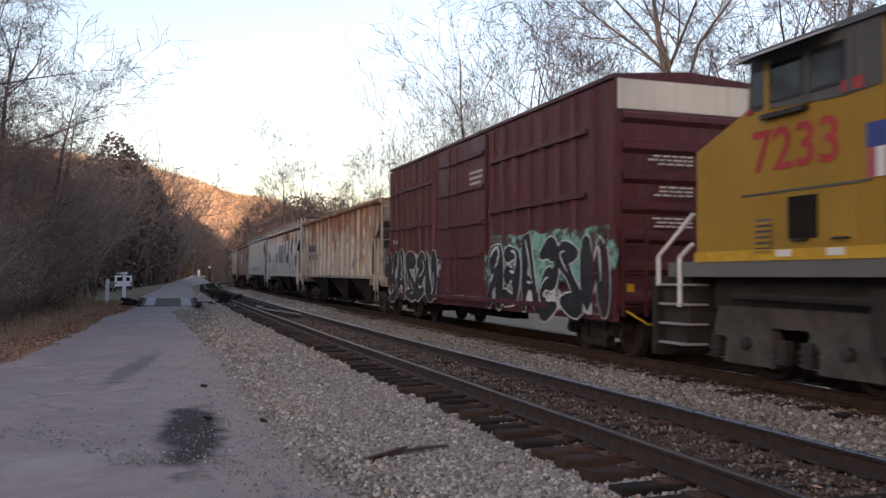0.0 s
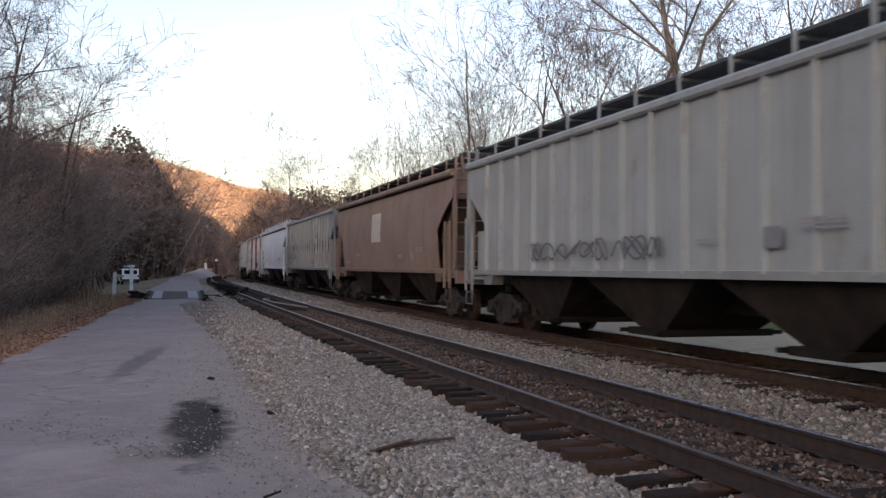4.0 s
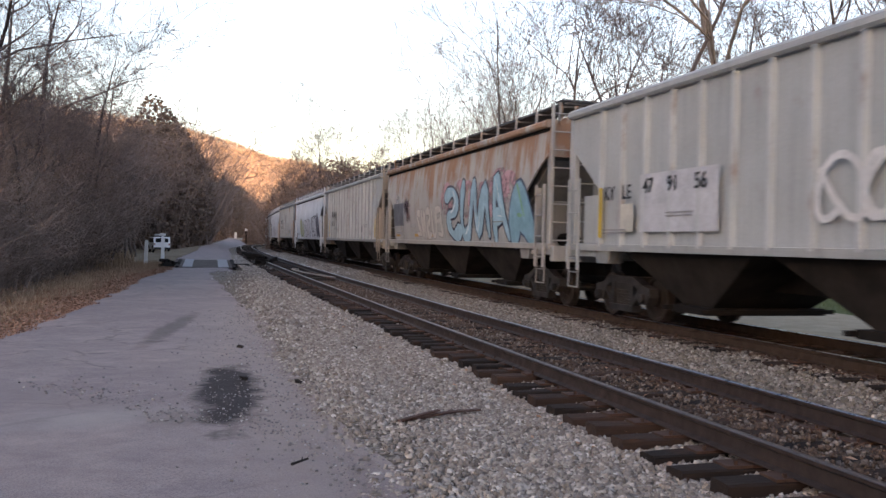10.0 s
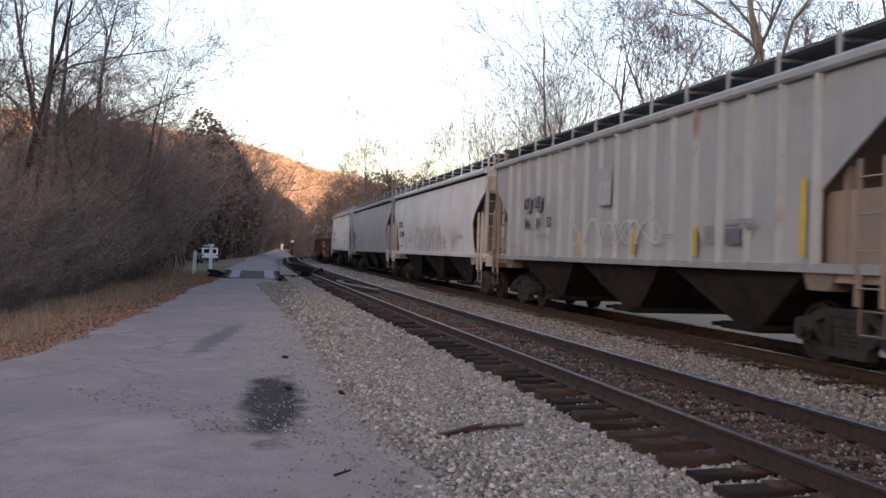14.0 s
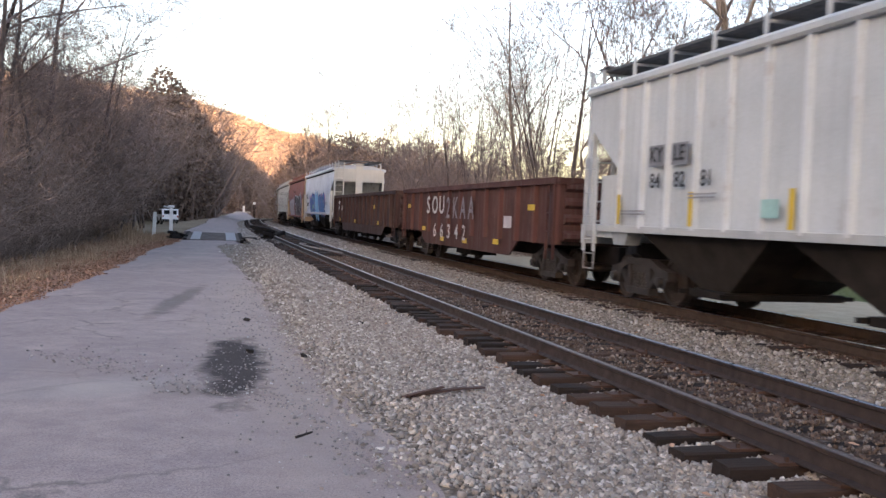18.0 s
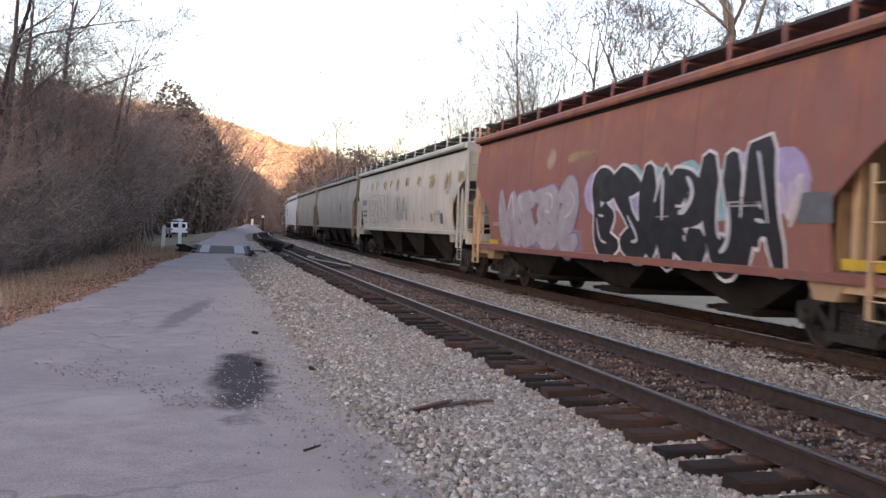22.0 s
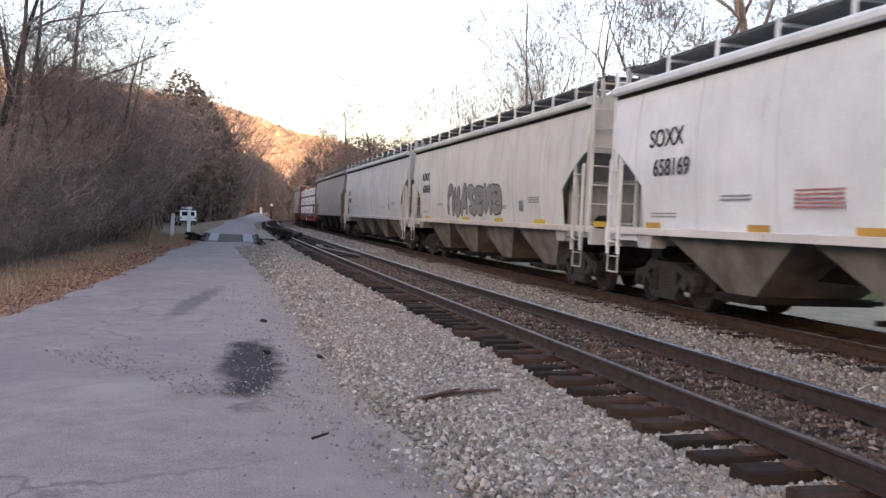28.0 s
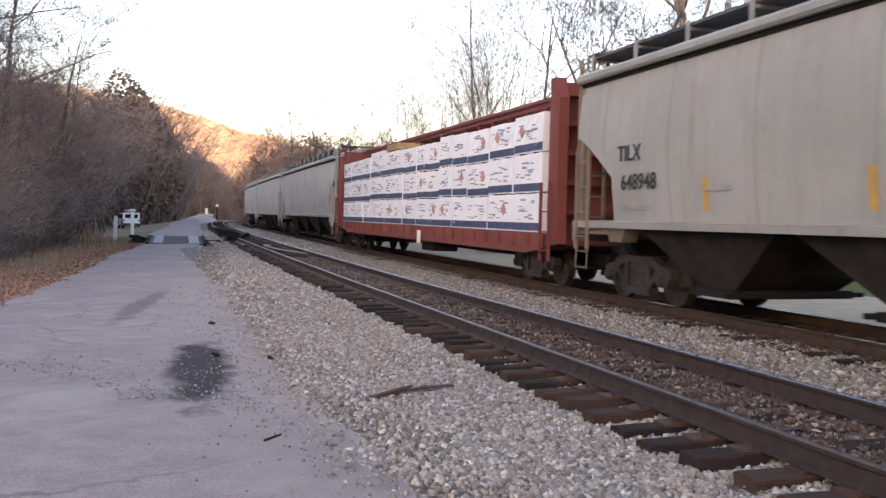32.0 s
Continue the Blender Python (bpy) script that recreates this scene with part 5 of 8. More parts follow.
r2 = random.Random(77)
for az, d, k in ((-29.3, 37, 1.12), (-27.35, 41, 1.16), (-31.4, 34, 1.05), (-25.2, 47, 0.95), (-33.6, 31, 1.0), (-36, 28, 1.0)):
    plant(ROADSIDE, r2, d * math.sin(radians(az)), d * math.cos(radians(az)), k)
for az, d, el in ((-25.6, 44, 11.3), (-24.8, 47, 10.6), (-23.9, 52, 10.2), (-23.0, 54, 9.6), (-22.2, 62, 8.8), (-26.3, 50, 10.5), (-27.1, 47, 11.6), (-29.6, 45, 11.5), (-21.4, 80, 7.6)):
    plant(SMALL, r, d * math.sin(radians(az)), d * math.cos(radians(az)), d * math.tan(radians(el)) / 10.0)
# dark woods closing the view at the lane's far end
for i in range(150):
    az = r.uniform(-19.2, -13.6)
    d = r.uniform(224, 300)
    hh = 1.7 + d * math.tan(radians(float(np.interp(az, [-19.2, -18.3, -17.7, -17.0, -16.3, -15, -13.6], [5.4, 4.6, 3.3, 3.9, 4.2, 3.4, 1.8])))) * r.uniform(0.7, 1.0)
    far_shrub(r, d * math.sin(radians(az)), d * math.cos(radians(az)), hh)
# cedar by the parked car
t = tagged(new("cedar"), "dense dark green cedar at the edge of the woods", "tree")
tips = [Vector((rd * math.cos(q), rd * math.sin(q), zz)) for zz in np.arange(0.8, 11.0, 0.35) for q, rd in [(r.uniform(0, 6.28), (3.6 * (1 - (zz / 12) ** 2) + 0.2) * r.uniform(0.4, 1.1)) for _ in range(26)]]
piece("trunk", raw_mesh("trunk", Geo().tube((0, 0, -0.3), (0.1, 0, 11), 0.2, 0.03, 7), M_BARK), t)
piece("foliage", raw_mesh("foliage", leaves_geo(tips, 5, 22, 0.10, 0.3), islands("cedar_needles", [(0.045, 0.06, 0.03), (0.065, 0.08, 0.04), (0.055, 0.06, 0.04)])), t)
t.matrix_basis = pose(-49, 136, -0.1)
copy_thing(t, pose(-49.5, 143, -0.1, 0, 0, 90))
# trees beyond the train: a line behind the gravel lane
for x, y, kinds, k in ((5.8, 33.5, TALL, 1.25), (8.6, 33.4, TALL, 1.1), (9.5, 32.6, PALE, 1.3), (13.3, 31.2, PALE, 1.1), (14.8, 34.0, TALL, 1.2), (17.0, 31.0, TALL, 1.2), (11.5, 36.0, SMALL, 1.5), (7.3, 36.0, SMALL, 1.5), (18.5, 36.0, TALL, 1.3), (3.6, 37.0, SMALL, 1.35), (20.0, 33, SMALL, 1.4)):
    plant(kinds, r, x, y, k)
for i in range(46):
    s = 36 + 95 * (i / 46)
    p, th = on_line(s, 11.5 + abs(r.gauss(0, 1)) * 5)
    k = float(np.interp(s, [36, 42, 75, 130], [1.0, 0.72, 0.75, 0.75]))
    plant(TALL if r.random() < 0.5 else SMALL, r, p.x, p.y, k * (1.0 if r.random() < 0.7 else 0.8))
for i in range(24):
    s = 14 + 120 * (i / 24)
    p, th = on_line(s, 26 + r.random() * 22)
    plant(TALL if r.random() < 0.7 else PALE, r, p.x, p.y, float(np.interp(s, [0, 32, 40, 70, 140], [1.3, 1.15, 0.8, 0.75, 0.8])))
for i in range(60):
    s = 30 + 70 * (i / 60)
    p, th = on_line(s, 13 + r.random() * 17)
    plant(SHRUBS, r, p.x, p.y, float(np.interp(s, [30, 70, 120], [0.7, 0.95, 1.4])))
for i in range(90):
    s = r.uniform(85, 230)
    p, th = on_line(s, 9 + r.random() * 26)
    far_shrub(r, p.x, p.y, math.hypot(p.x, p.y) * float(np.interp(s, [85, 130, 230], [0.075, 0.095, 0.10])) * r.uniform(0.75, 1.1))
for az, d, el in ((-12.2, 120, 5.4), (-11.6, 118, 6.2), (-10.9, 122, 6.6), (-10.2, 116, 6.4), (-9.5, 112, 7.2), (-8.9, 112, 6.9), (-8.2, 104, 7.4), (-7.5, 98, 6.6), (-6.8, 100, 6.3)):
    plant(TALL, r2, d * math.sin(radians(az)), d * math.cos(radians(az)), (1.7 + d * math.tan(radians(el))) / 13.0)
    for k in range(5):
        a, e = az + r.uniform(-0.5, 0.5), d + r.uniform(-6, 8)
        far_shrub(r, e * math.sin(radians(a)), e * math.cos(radians(a)), 1.7 + e * math.tan(radians(el * r.uniform(0.55, 0.88))))
for az, d, el in ((-5.4, 84, 6.4), (-4.6, 82, 7.3), (-3.9, 78, 8.2), (-3.1, 74, 9.6), (-2.3, 72, 9.2), (-1.5, 68, 10.2), (-0.8, 66, 11.2), (-0.1, 62, 11.6), (0.7, 60, 12.0), (1.5, 58, 11.8), (2.3, 56, 13.0), (3.2, 54, 13.5), (4.2, 52, 14.0)):
    for k in range(2 if el > 12.5 else 1):
        a, e = az + r2.uniform(-0.5, 0.5), d + r2.uniform(-4, 6)
        plant(SAPLING, r2, e * math.sin(radians(a)), e * math.cos(radians(a)), (1.7 + e * math.tan(radians(el * (1.1, 0.85)[k]))) / 10.0)
for az, d, k in ((7.0, 52, 1.25), (10.4, 50, 1.3), (13.8, 53, 1.3), (17.2, 50, 1.3), (21.0, 48, 1.3), (25.2, 47, 1.3), (2.6, 55, 1.2)):
    plant(TALL if r2.random() < 0.75 else PALE, r2, d * math.sin(radians(az)), d * math.cos(radians(az)), k)
for i in range(80):
    az, d = r2.uniform(-4, 31), r2.uniform(72, 110)
    far_shrub(r2, d * math.sin(radians(az)), d * math.cos(radians(az)), 1.7 + d * math.tan(radians(r2.uniform(2.2, 5.6))))
tagged(new("far_thicket", raw_mesh("far_thicket", FAR_V, M_TWIG)), "distant brown leafless thicket", "woods", "", "stuff")
tagged(new("far_thicket_leaves", raw_mesh("far_thicket_leaves", FAR_L, M_LEAF)), "dead leaves clinging in the distant thicket", "woods", "", "stuff")

# ---- the train, from the engine back; GAPS are the couplings' places along the line at the start ----
GAPS = [-9.2, 13.2, 29.3, 47.08, 64.61, 81.99, 99.66, 117.14, 135.28, 152.21, 169.69, 187.9, 205.7, 223.95, 241.71, 259.93, 278.4, 296.4, 313.5, 330.78, 348.54, 366.73, 387.29, 408.36, 429.32, 448.89, 467.53, 487.81, 508.26, 532.07, 553.2, 573.6, 594.0]
SHIFT = [0, 0, 0.43, 1.1, 0.75, 0.8, 0.78, 0.82, 0.78, 1.0, 1.45, 1.05, 1.05, 0.85, 1.1, 1.0, 0.8, 0.12, -0.2, 0.85, 0.92, 0.62, 1.2, 1.0, 0.9, 1.95, 1.6, 1.34, 1.2, 1.2, 1.2, 1.2, 1.2]
GAPS = [a + b for a, b in zip(GAPS, SHIFT)]
MARK = [(a + b) / 2 for a, b in zip(SHIFT, SHIFT[1:])]      # how far the markings lie ahead of the car's middle
MARK[17] = 0.26
LEN = [b - a for a, b in zip(GAPS, GAPS[1:])]
TRAIN = []


def hop(i, colour, label, **kw):
    car, y_of, xe = hopper(LEN[i], colour, label, notch=(0.74, 0.42) if i < 20 else (0.60, 0.30), **kw)
    TRAIN.append((i, car))
    return car, y_of, xe


SPEC = [
    (2, (0.50, 0.45, 0.38), "tan ribbed covered hopper heavily streaked with rust", dict(ribs=15, rust=0.5, grime=0.5, walk=False, tint=(0.25, 0.105, 0.05), run=1.0)),
    (3, (0.62, 0.60, 0.57), "white covered hopper with rust-stained upper side", dict(rust=0.35, tint=(0.42, 0.24, 0.10), run=0.55)),
    (4, (0.34, 0.36, 0.36), "grey ribbed covered hopper", dict(ribs=15, rust=0.12)),
    (5, (0.28, 0.20, 0.165), "brown dusty covered hopper with a pale panel", dict(rust=0.3)),
    (6, (0.355, 0.355, 0.345), "grey ribbed covered hopper with grime streaks and yellow marks", dict(ribs=17, rust=0.25, grime=0.6, walk=False)),
    (7, (0.76, 0.76, 0.77), "clean white covered hopper", dict(rust=0.0, grime=0.12)),
    (8, (0.56, 0.53, 0.52), "dirty white box-sided hopper with maroon rust patches", dict(ribs=13, rust=0.6, sill=1.15, tint=(0.22, 0.085, 0.075), walk=False, bays=2, run=0.15)),
    (9, (0.46, 0.465, 0.455), "pale grey ribbed covered hopper", dict(ribs=17, rust=0.12, walk=False)),
    (10, (0.45, 0.42, 0.39), "dirty white covered hopper with rust and blue graffiti", dict(rust=0.3, tint=(0.30, 0.15, 0.075), run=0.6)),
    (11, (0.46, 0.455, 0.44), "pale grey ribbed covered hopper", dict(ribs=17, rust=0.15, end_col=(0.42, 0.36, 0.30))),
    (12, (0.74, 0.74, 0.76), "white covered hopper with graffiti along its side", dict(rust=0.05, sill_col=(0.66, 0.66, 0.66))),
    (13, (0.37, 0.375, 0.375), "grey ribbed covered hopper", dict(ribs=18, rust=0.15, end_col=(0.30, 0.24, 0.20))),
    (14, (0.66, 0.66, 0.67), "white covered hopper with faded graffiti", dict(rust=0.05, grime=0.2, end_col=(0.56, 0.52, 0.46))),
    (15, (0.42, 0.41, 0.41), "dusty grey covered hopper", dict(rust=0.08)),
    (16, (0.52, 0.53, 0.53), "pale grey ribbed covered hopper with yellow marks", dict(ribs=16, rust=0.06, grime=0.25)),
    (19, (0.68, 0.69, 0.72), "white covered hopper with blue and purple graffiti", dict(rust=0.03, grime=0.12, end_col=(0.66, 0.64, 0.58), sill_col=(0.66, 0.66, 0.68))),
    (20, (0.30, 0.125, 0.105), "faded red-brown covered hopper with graffiti", dict(sill=1.05, rust=0.4, grime=0.6, end_col=(0.58, 0.41, 0.25), tint=(0.35, 0.16, 0.085), run=0.15)),
    (21, (0.56, 0.54, 0.485), "cream covered hopper with ochre stains and scrawls", dict(rust=0.1, bays=4, tint=(0.50, 0.36, 0.18))),
    (22, (0.38, 0.36, 0.33), "dusty grey covered hopper", dict(rust=0.15, bays=4, end_col=(0.25, 0.20, 0.155))),
    (23, (0.36, 0.345, 0.315), "dusty grey covered hopper with dark streaks", dict(rust=0.15, bays=4, grime=0.6, end_col=(0.25, 0.20, 0.155))),
    (24, (0.74, 0.74, 0.74), "clean white covered hopper with black lettering", dict(rust=0.0, grime=0.12, bays=4, sill_col=(0.72, 0.72, 0.72))),
    (25, (0.60, 0.585, 0.55), "off-white covered hopper with a graffiti scrawl", dict(rust=0.08, bays=4, sill_col=(0.60, 0.58, 0.55))),
    (26, (0.58, 0.58, 0.57), "light grey covered hopper", dict(rust=0.08, bays=4, sill_col=(0.58, 0.58, 0.57))),
    (27, (0.36, 0.34, 0.31), "tan-grey dusty covered hopper", dict(rust=0.15, bays=4, end_col=(0.23, 0.175, 0.13))),
    (29, (0.42, 0.40, 0.37), "tan-grey dusty covered hopper", dict(rust=0.15, bays=4)),
    (30, (0.45, 0.44, 0.41), "dusty grey covered hopper", dict(rust=0.12, bays=4)),
    (31, (0.50, 0.49, 0.47), "dusty pale covered hopper", dict(rust=0.12, bays=4)),
]
BUILT = {}
for i, col, lab, kw in SPEC:
    BUILT[i] = hop(i, col, lab, **kw)


def panel(i, x0, x1, z0, z1, mat, name="painted_panel", proud=0.012):
    car, y_of, xe = BUILT[i]
    x0, x1 = x0 + MARK[i], x1 + MARK[i]
    g = Geo()
    n = 6
    for k in range(n + 1):
        z = z0 + (z1 - z0) * k / n
        g.v += [(x0, y_of(z) - proud, z), (x1, y_of(z) - proud, z)]
    g.f = [(2 * k, 2 * k + 1, 2 * k + 3, 2 * k + 2) for k in range(n)]
    piece(name, g.mesh(name, mat), car)


def mark(i, text, x, z, size, mat=None, stretch=1.0, back=None):
    car, y_of, xe = BUILT[i]
    if back:
        w = size * 0.36 * len(text) * stretch
        panel(i, x - w, x + w, z - size * 0.5, z + size * 0.5, back, "repainted_patch", 0.008)
    letters(text, size, mat or M_BLACKPAINT, car, pose(x + MARK[i], y_of(z) - 0.024, z) @ SIDE, "lettering", stretch)


def tag(i, x0, x1, z0, z1, n, seed, edge, fill, **kw):
    car, y_of, xe = BUILT[i]
    graffiti(car, x0 + MARK[i], x1 + MARK[i], z0, z1, y_of, n, seed, edge, fill, **kw)


def stain(i, x0, x1, z0, z1, col, seed=0, depth=None, name="rust_stain"):
    """A ragged mist of rust or old paint on a car's side."""
    car, y_of, xe = BUILT[i]
    r = random.Random(seed + int(x0 * 10))
    cx, cz = (x0 + x1) / 2 + MARK[i], (z0 + z1) / 2
    ring = []
    for q in range(20):
        t = 6.2832 * q / 20
        c, d = math.cos(t), math.sin(t)
        k = r.uniform(0.75, 1.08)
        ring.append((cx + math.copysign(abs(c) ** 0.6, c) * (x1 - x0) / 2 * k, cz + math.copysign(abs(d) ** 0.6, d) * (z1 - z0) / 2 * k))
    g = Geo()
    for k, q in enumerate((1.0, 0.85, 0.68, 0.5)):
        patch(g, [(cx + (x - cx) * q, cz + (z - cz) * q) for x, z in ring], y_of if depth is None else (lambda z: depth), 0.004 + 0.0015 * k)
    piece(name, g.mesh(name, spray(col, True)), car)


def stencils(i, x, z, w, rows, col=(0.30, 0.30, 0.305), h=0.03):
    car, y_of, xe = BUILT[i]
    x += MARK[i]
    bars(car, flat(col), x, z, w, h, y_of(z - 0.1) - 0.02, rows, "stencil", i * 7 + int(x * 3))


PATCH_GREY, PATCH_DARK, PATCH_PALE = flat((0.22, 0.23, 0.25)), flat((0.13, 0.14, 0.16)), flat((0.55, 0.53, 0.49))
OCHRE = flat((0.55, 0.30, 0.06))
YEL = flat((0.62, 0.42, 0.04))
# small stencilled notes and data blocks that all the cars carry
for i in BUILT:
    car, y_of, xe = BUILT[i]
    half = LEN[i] / 2
    stencils(i, -half + 2.3 - MARK[i], 1.68, 0.9, 2)
    stencils(i, -half + 4.6 - MARK[i], 1.95, 0.8, 2)
    stencils(i, half - 4.2 - MARK[i], 2.05, 0.8, 3)
    stencils(i, half - 6.4 - MARK[i], 1.85, 0.5, 2)
    panel(i, half - 4.9 - MARK[i], half - 4.55 - MARK[i], 1.72, 2.0, PATCH_GREY, "data_plate")
panel(3, -2.0, 0.36, 2.12, 3.24, PATCH_GREY)
panel(3, -7.84, -6.5, 2.25, 2.85, PATCH_GREY)
for x in (-5.6, -3.2, -0.2, 3.0):
    panel(3, x, x + 0.5, 1.5, 1.6, OCHRE, "sill_reflector")
tag(3, -6.3, -3.3, 1.6, 2.3, 4, 36, (0.20, 0.20, 0.21), (0.60, 0.59, 0.57), fat=0.12, rim=0.035)
for x0, x1, z0, z1 in ((0.7, 1.5, 2.3, 4.0), (1.4, 3.0, 2.0, 2.7), (2.3, 3.1, 2.4, 3.9), (0.9, 2.6, 3.4, 4.0), (3.6, 4.6, 2.4, 3.9), (4.8, 6.4, 3.0, 3.9), (-3.4, -2.8, 2.1, 2.9), (-4.9, -4.4, 3.4, 3.95), (-6.2, -5.7, 3.5, 3.95), (-7.5, -7.1, 3.2, 3.9), (-0.3, 0.3, 3.4, 3.95), (5.2, 6.6, 1.7, 2.6)):
    stain(3, x0, x1, z0, z1, (0.40, 0.23, 0.10), 3)
scrawl(BUILT[4][0], -4.6 + MARK[4], 0.6 + MARK[4], 1.6, 2.0, BUILT[4][1], (0.12, 0.12, 0.13), 9, 21, 0.022)
stain(4, 5.7, 7.0, 2.8, 3.8, (0.16, 0.07, 0.045), 1)
panel(5, -2.1, -0.7, 2.38, 3.42, PATCH_PALE)
for k in range(16):
    x = -6.8 + 0.85 * k
    stain(6, x, x + (0.3, 0.55, 0.4)[k % 3], 2.0 + 0.25 * (k * 7 % 5) / 4, 2.75 + 0.5 * (k * 5 % 7) / 6, (0.17, 0.095, 0.055), k, -1.523)
for k in range(4):
    panel(6, 2.72, 3.08, 3.62 - k * 0.5, 3.92 - k * 0.5, flat((0.62, 0.62, 0.60)), "faded_letter_block")
for x, z0, z1 in ((0.42, 1.5, 1.95), (3.18, 1.5, 2.0), (5.78, 1.45, 2.6)):
    panel(6, x, x + 0.14, z0, z1, YEL, "yellow_strip", 0.015)
for x in (0.8, 1.65):
    panel(6, x, x + 0.32, 1.55, 1.86, flat((0.6, 0.6, 0.58)), "label_square")
    panel(6, x + 0.05, x + 0.27, 1.6, 1.8, PATCH_DARK, "label_plate", 0.02)
FADED = flat((0.17, 0.175, 0.185))
mark(7, "NOKL", -7.27, 2.56, 0.38, FADED)
mark(7, "846013", -7.03, 2.13, 0.36, FADED)
for x, z0, z1 in ((-4.8, 1.6, 2.05), (-1.76, 1.6, 2.1), (0.86, 1.6, 2.1), (3.85, 1.6, 2.1), (6.36, 1.6, 2.5), (-7.95, 1.6, 2.5)):
    panel(7, x - 0.06, x + 0.06, z0, z1, OCHRE, "ochre_strip")
for x0, x1, z0, z1 in ((-7.45, -6.95, 2.8, 3.9), (-5.9, -5.6, 2.8, 4.0), (-5.5, -5.1, 3.1, 3.8), (-4.7, -4.2, 2.5, 3.95), (-4.0, -3.3, 2.9, 3.9), (-2.95, -2.4, 2.6, 3.9), (-1.6, -0.7, 3.0, 4.0), (-0.2, 0.5, 2.6, 3.8), (1.0, 1.9, 2.9, 4.0), (3.6, 4.4, 2.8, 3.9), (5.2, 6.9, 2.9, 4.0), (-6.5, -4.1, 1.42, 1.56), (-3.9, -3.4, 1.3, 2.0), (4.5, 5.2, 1.3, 1.9)):
    stain(8, x0, x1, z0, z1, (0.20, 0.065, 0.06), 8, -1.523, "maroon_stain")
mark(8, "KY", -6.15, 2.32, 0.36)
mark(8, "LE", -5.28, 2.32, 0.36)
mark(8, "260", -6.12, 1.98, 0.32)
mark(8, "133", -5.28, 1.98, 0.32)
MAROON = flat((0.12, 0.05, 0.045))
for x in [q + MARK[8] for q in (-3.11, -2.28, 2.3, 3.1)]:
    part("door_post", Geo().box(x - 0.07, x + 0.07, -1.64, -1.54, 1.1, 4.05), MAROON, BUILT[8][0], "maroon door post")
for a, b in [(p + MARK[8], q + MARK[8]) for p, q in ((-3.88, -3.11), (-2.35, -3.11), (2.3, 3.1), (3.9, 3.1))]:
    part("diagonal_brace", Geo().prism([(a - 0.06, 1.3), (a + 0.06, 1.3), (b + 0.06, 2.15), (b - 0.06, 2.15)], -1.62, -1.53), MAROON, BUILT[8][0])
panel(8, -7.5, -7.38, 1.25, 2.2, YEL, "yellow_strip", 0.03)
panel(8, -2.36, -2.2, 1.3, 1.8, YEL, "yellow_strip", 0.13)
panel(9, 5.2, 5.5, 1.75, 2.05, PATCH_DARK, "label_plate")
panel(9, 4.4, 4.7, 1.75, 2.05, PATCH_DARK, "label_plate")
panel(9, 6.3, 6.45, 1.5, 2.3, YEL, "yellow_strip", 0.015)
scrawl(BUILT[9][0], -1.9 + MARK[9], -0.4 + MARK[9], 1.75, 2.6, BUILT[9][1], (0.70, 0.70, 0.69), 2, 6, 0.05)
for ch, x in zip(("KY", "LE"), (-7.65, -6.97)):
    mark(9, ch, x, 2.36, 0.36)
panel(9, -6.5, -4.1, 1.65, 2.65, flat((0.56, 0.57, 0.60)), "repainted_patch", 0.006)
panel(9, -7.2, -6.72, 1.66, 2.16, flat((0.62, 0.60, 0.52)), "label_square")
panel(9, -8.1, -7.95, 1.55, 2.5, YEL, "yellow_strip", 0.015)
for ch, x in zip(("47", "91", "56"), (-6.2, -5.4, -4.57)):
    mark(9, ch, x, 2.43, 0.36)
for ch, x in zip(("NO", "KL"), (-6.6, -5.55)):
    mark(2, ch, x, 2.72, 0.38, None, 1.0, flat((0.40, 0.45, 0.52)))
for ch, x in zip(("44", "00", "69"), (-6.6, -5.55, -4.5)):
    mark(2, ch, x, 2.27, 0.40)
for ch, x in zip(("CF", "WR"), (-6.8, -5.62)):
    mark(6, ch, x, 2.55, 0.36, None, 1.05, flat((0.58, 0.58, 0.57)))
for ch, x in zip(("76", "77", "6"), (-6.8, -5.62, -4.6)):
    mark(6, ch, x, 2.02, 0.40, None, 1.05, flat((0.62, 0.62, 0.61)))
panel(6, -7.42, -7.28, 1.5, 2.4, YEL, "yellow_strip", 0.015)
panel(6, -3.85, -3.71, 1.5, 2.0, YEL, "yellow_strip", 0.015)
for x in (-7.6, -3.4, 0.4, 5.0):
    panel(2, x, x + 0.13, 1.5, 2.0, YEL, "yellow_strip", 0.015)
tag(10, -0.9, 4.6, 1.38, 3.15, 4, 33, (0.04, 0.045, 0.075), (0.32, 0.52, 0.62), shine=(0.62, 0.74, 0.78), clouds=((0.50, 0.30, 0.33),), fat=0.135, rim=0.07)
tag(10, 4.7, 6.1, 1.45, 2.8, 1, 32, (0.06, 0.08, 0.14), (0.22, 0.42, 0.52), shine=(0.22, 0.45, 0.28), fat=0.2, rim=0.07)
tag(10, -4.65, -1.4, 1.5, 2.5, 5, 35, (0.27, 0.26, 0.25), (0.56, 0.53, 0.49), fat=0.15, rim=0.03)
panel(10, -8.2, -6.6, 1.95, 2.78, PATCH_DARK)
for x0, x1, z0, z1, c in ((-6.7, -5.6, 2.3, 3.0, (0.10, 0.05, 0.10)), (-6.3, -5.5, 2.0, 2.6, (0.38, 0.10, 0.08)), (-7.9, -7.2, 2.75, 3.15, (0.66, 0.64, 0.62))):
    stain(10, x0, x1, z0, z1, c, 5, None, "spray_blot")
for x in (-8.0, -5.1, -2.9, 0.4):
    panel(10, x, x + 0.65, 1.55, 1.65, OCHRE, "sill_reflector")
mark(11, "KY", -6.0, 2.72, 0.36, None, 1.0, PATCH_PALE)
mark(11, "LE", -5.25, 2.72, 0.36, None, 1.0, PATCH_PALE)
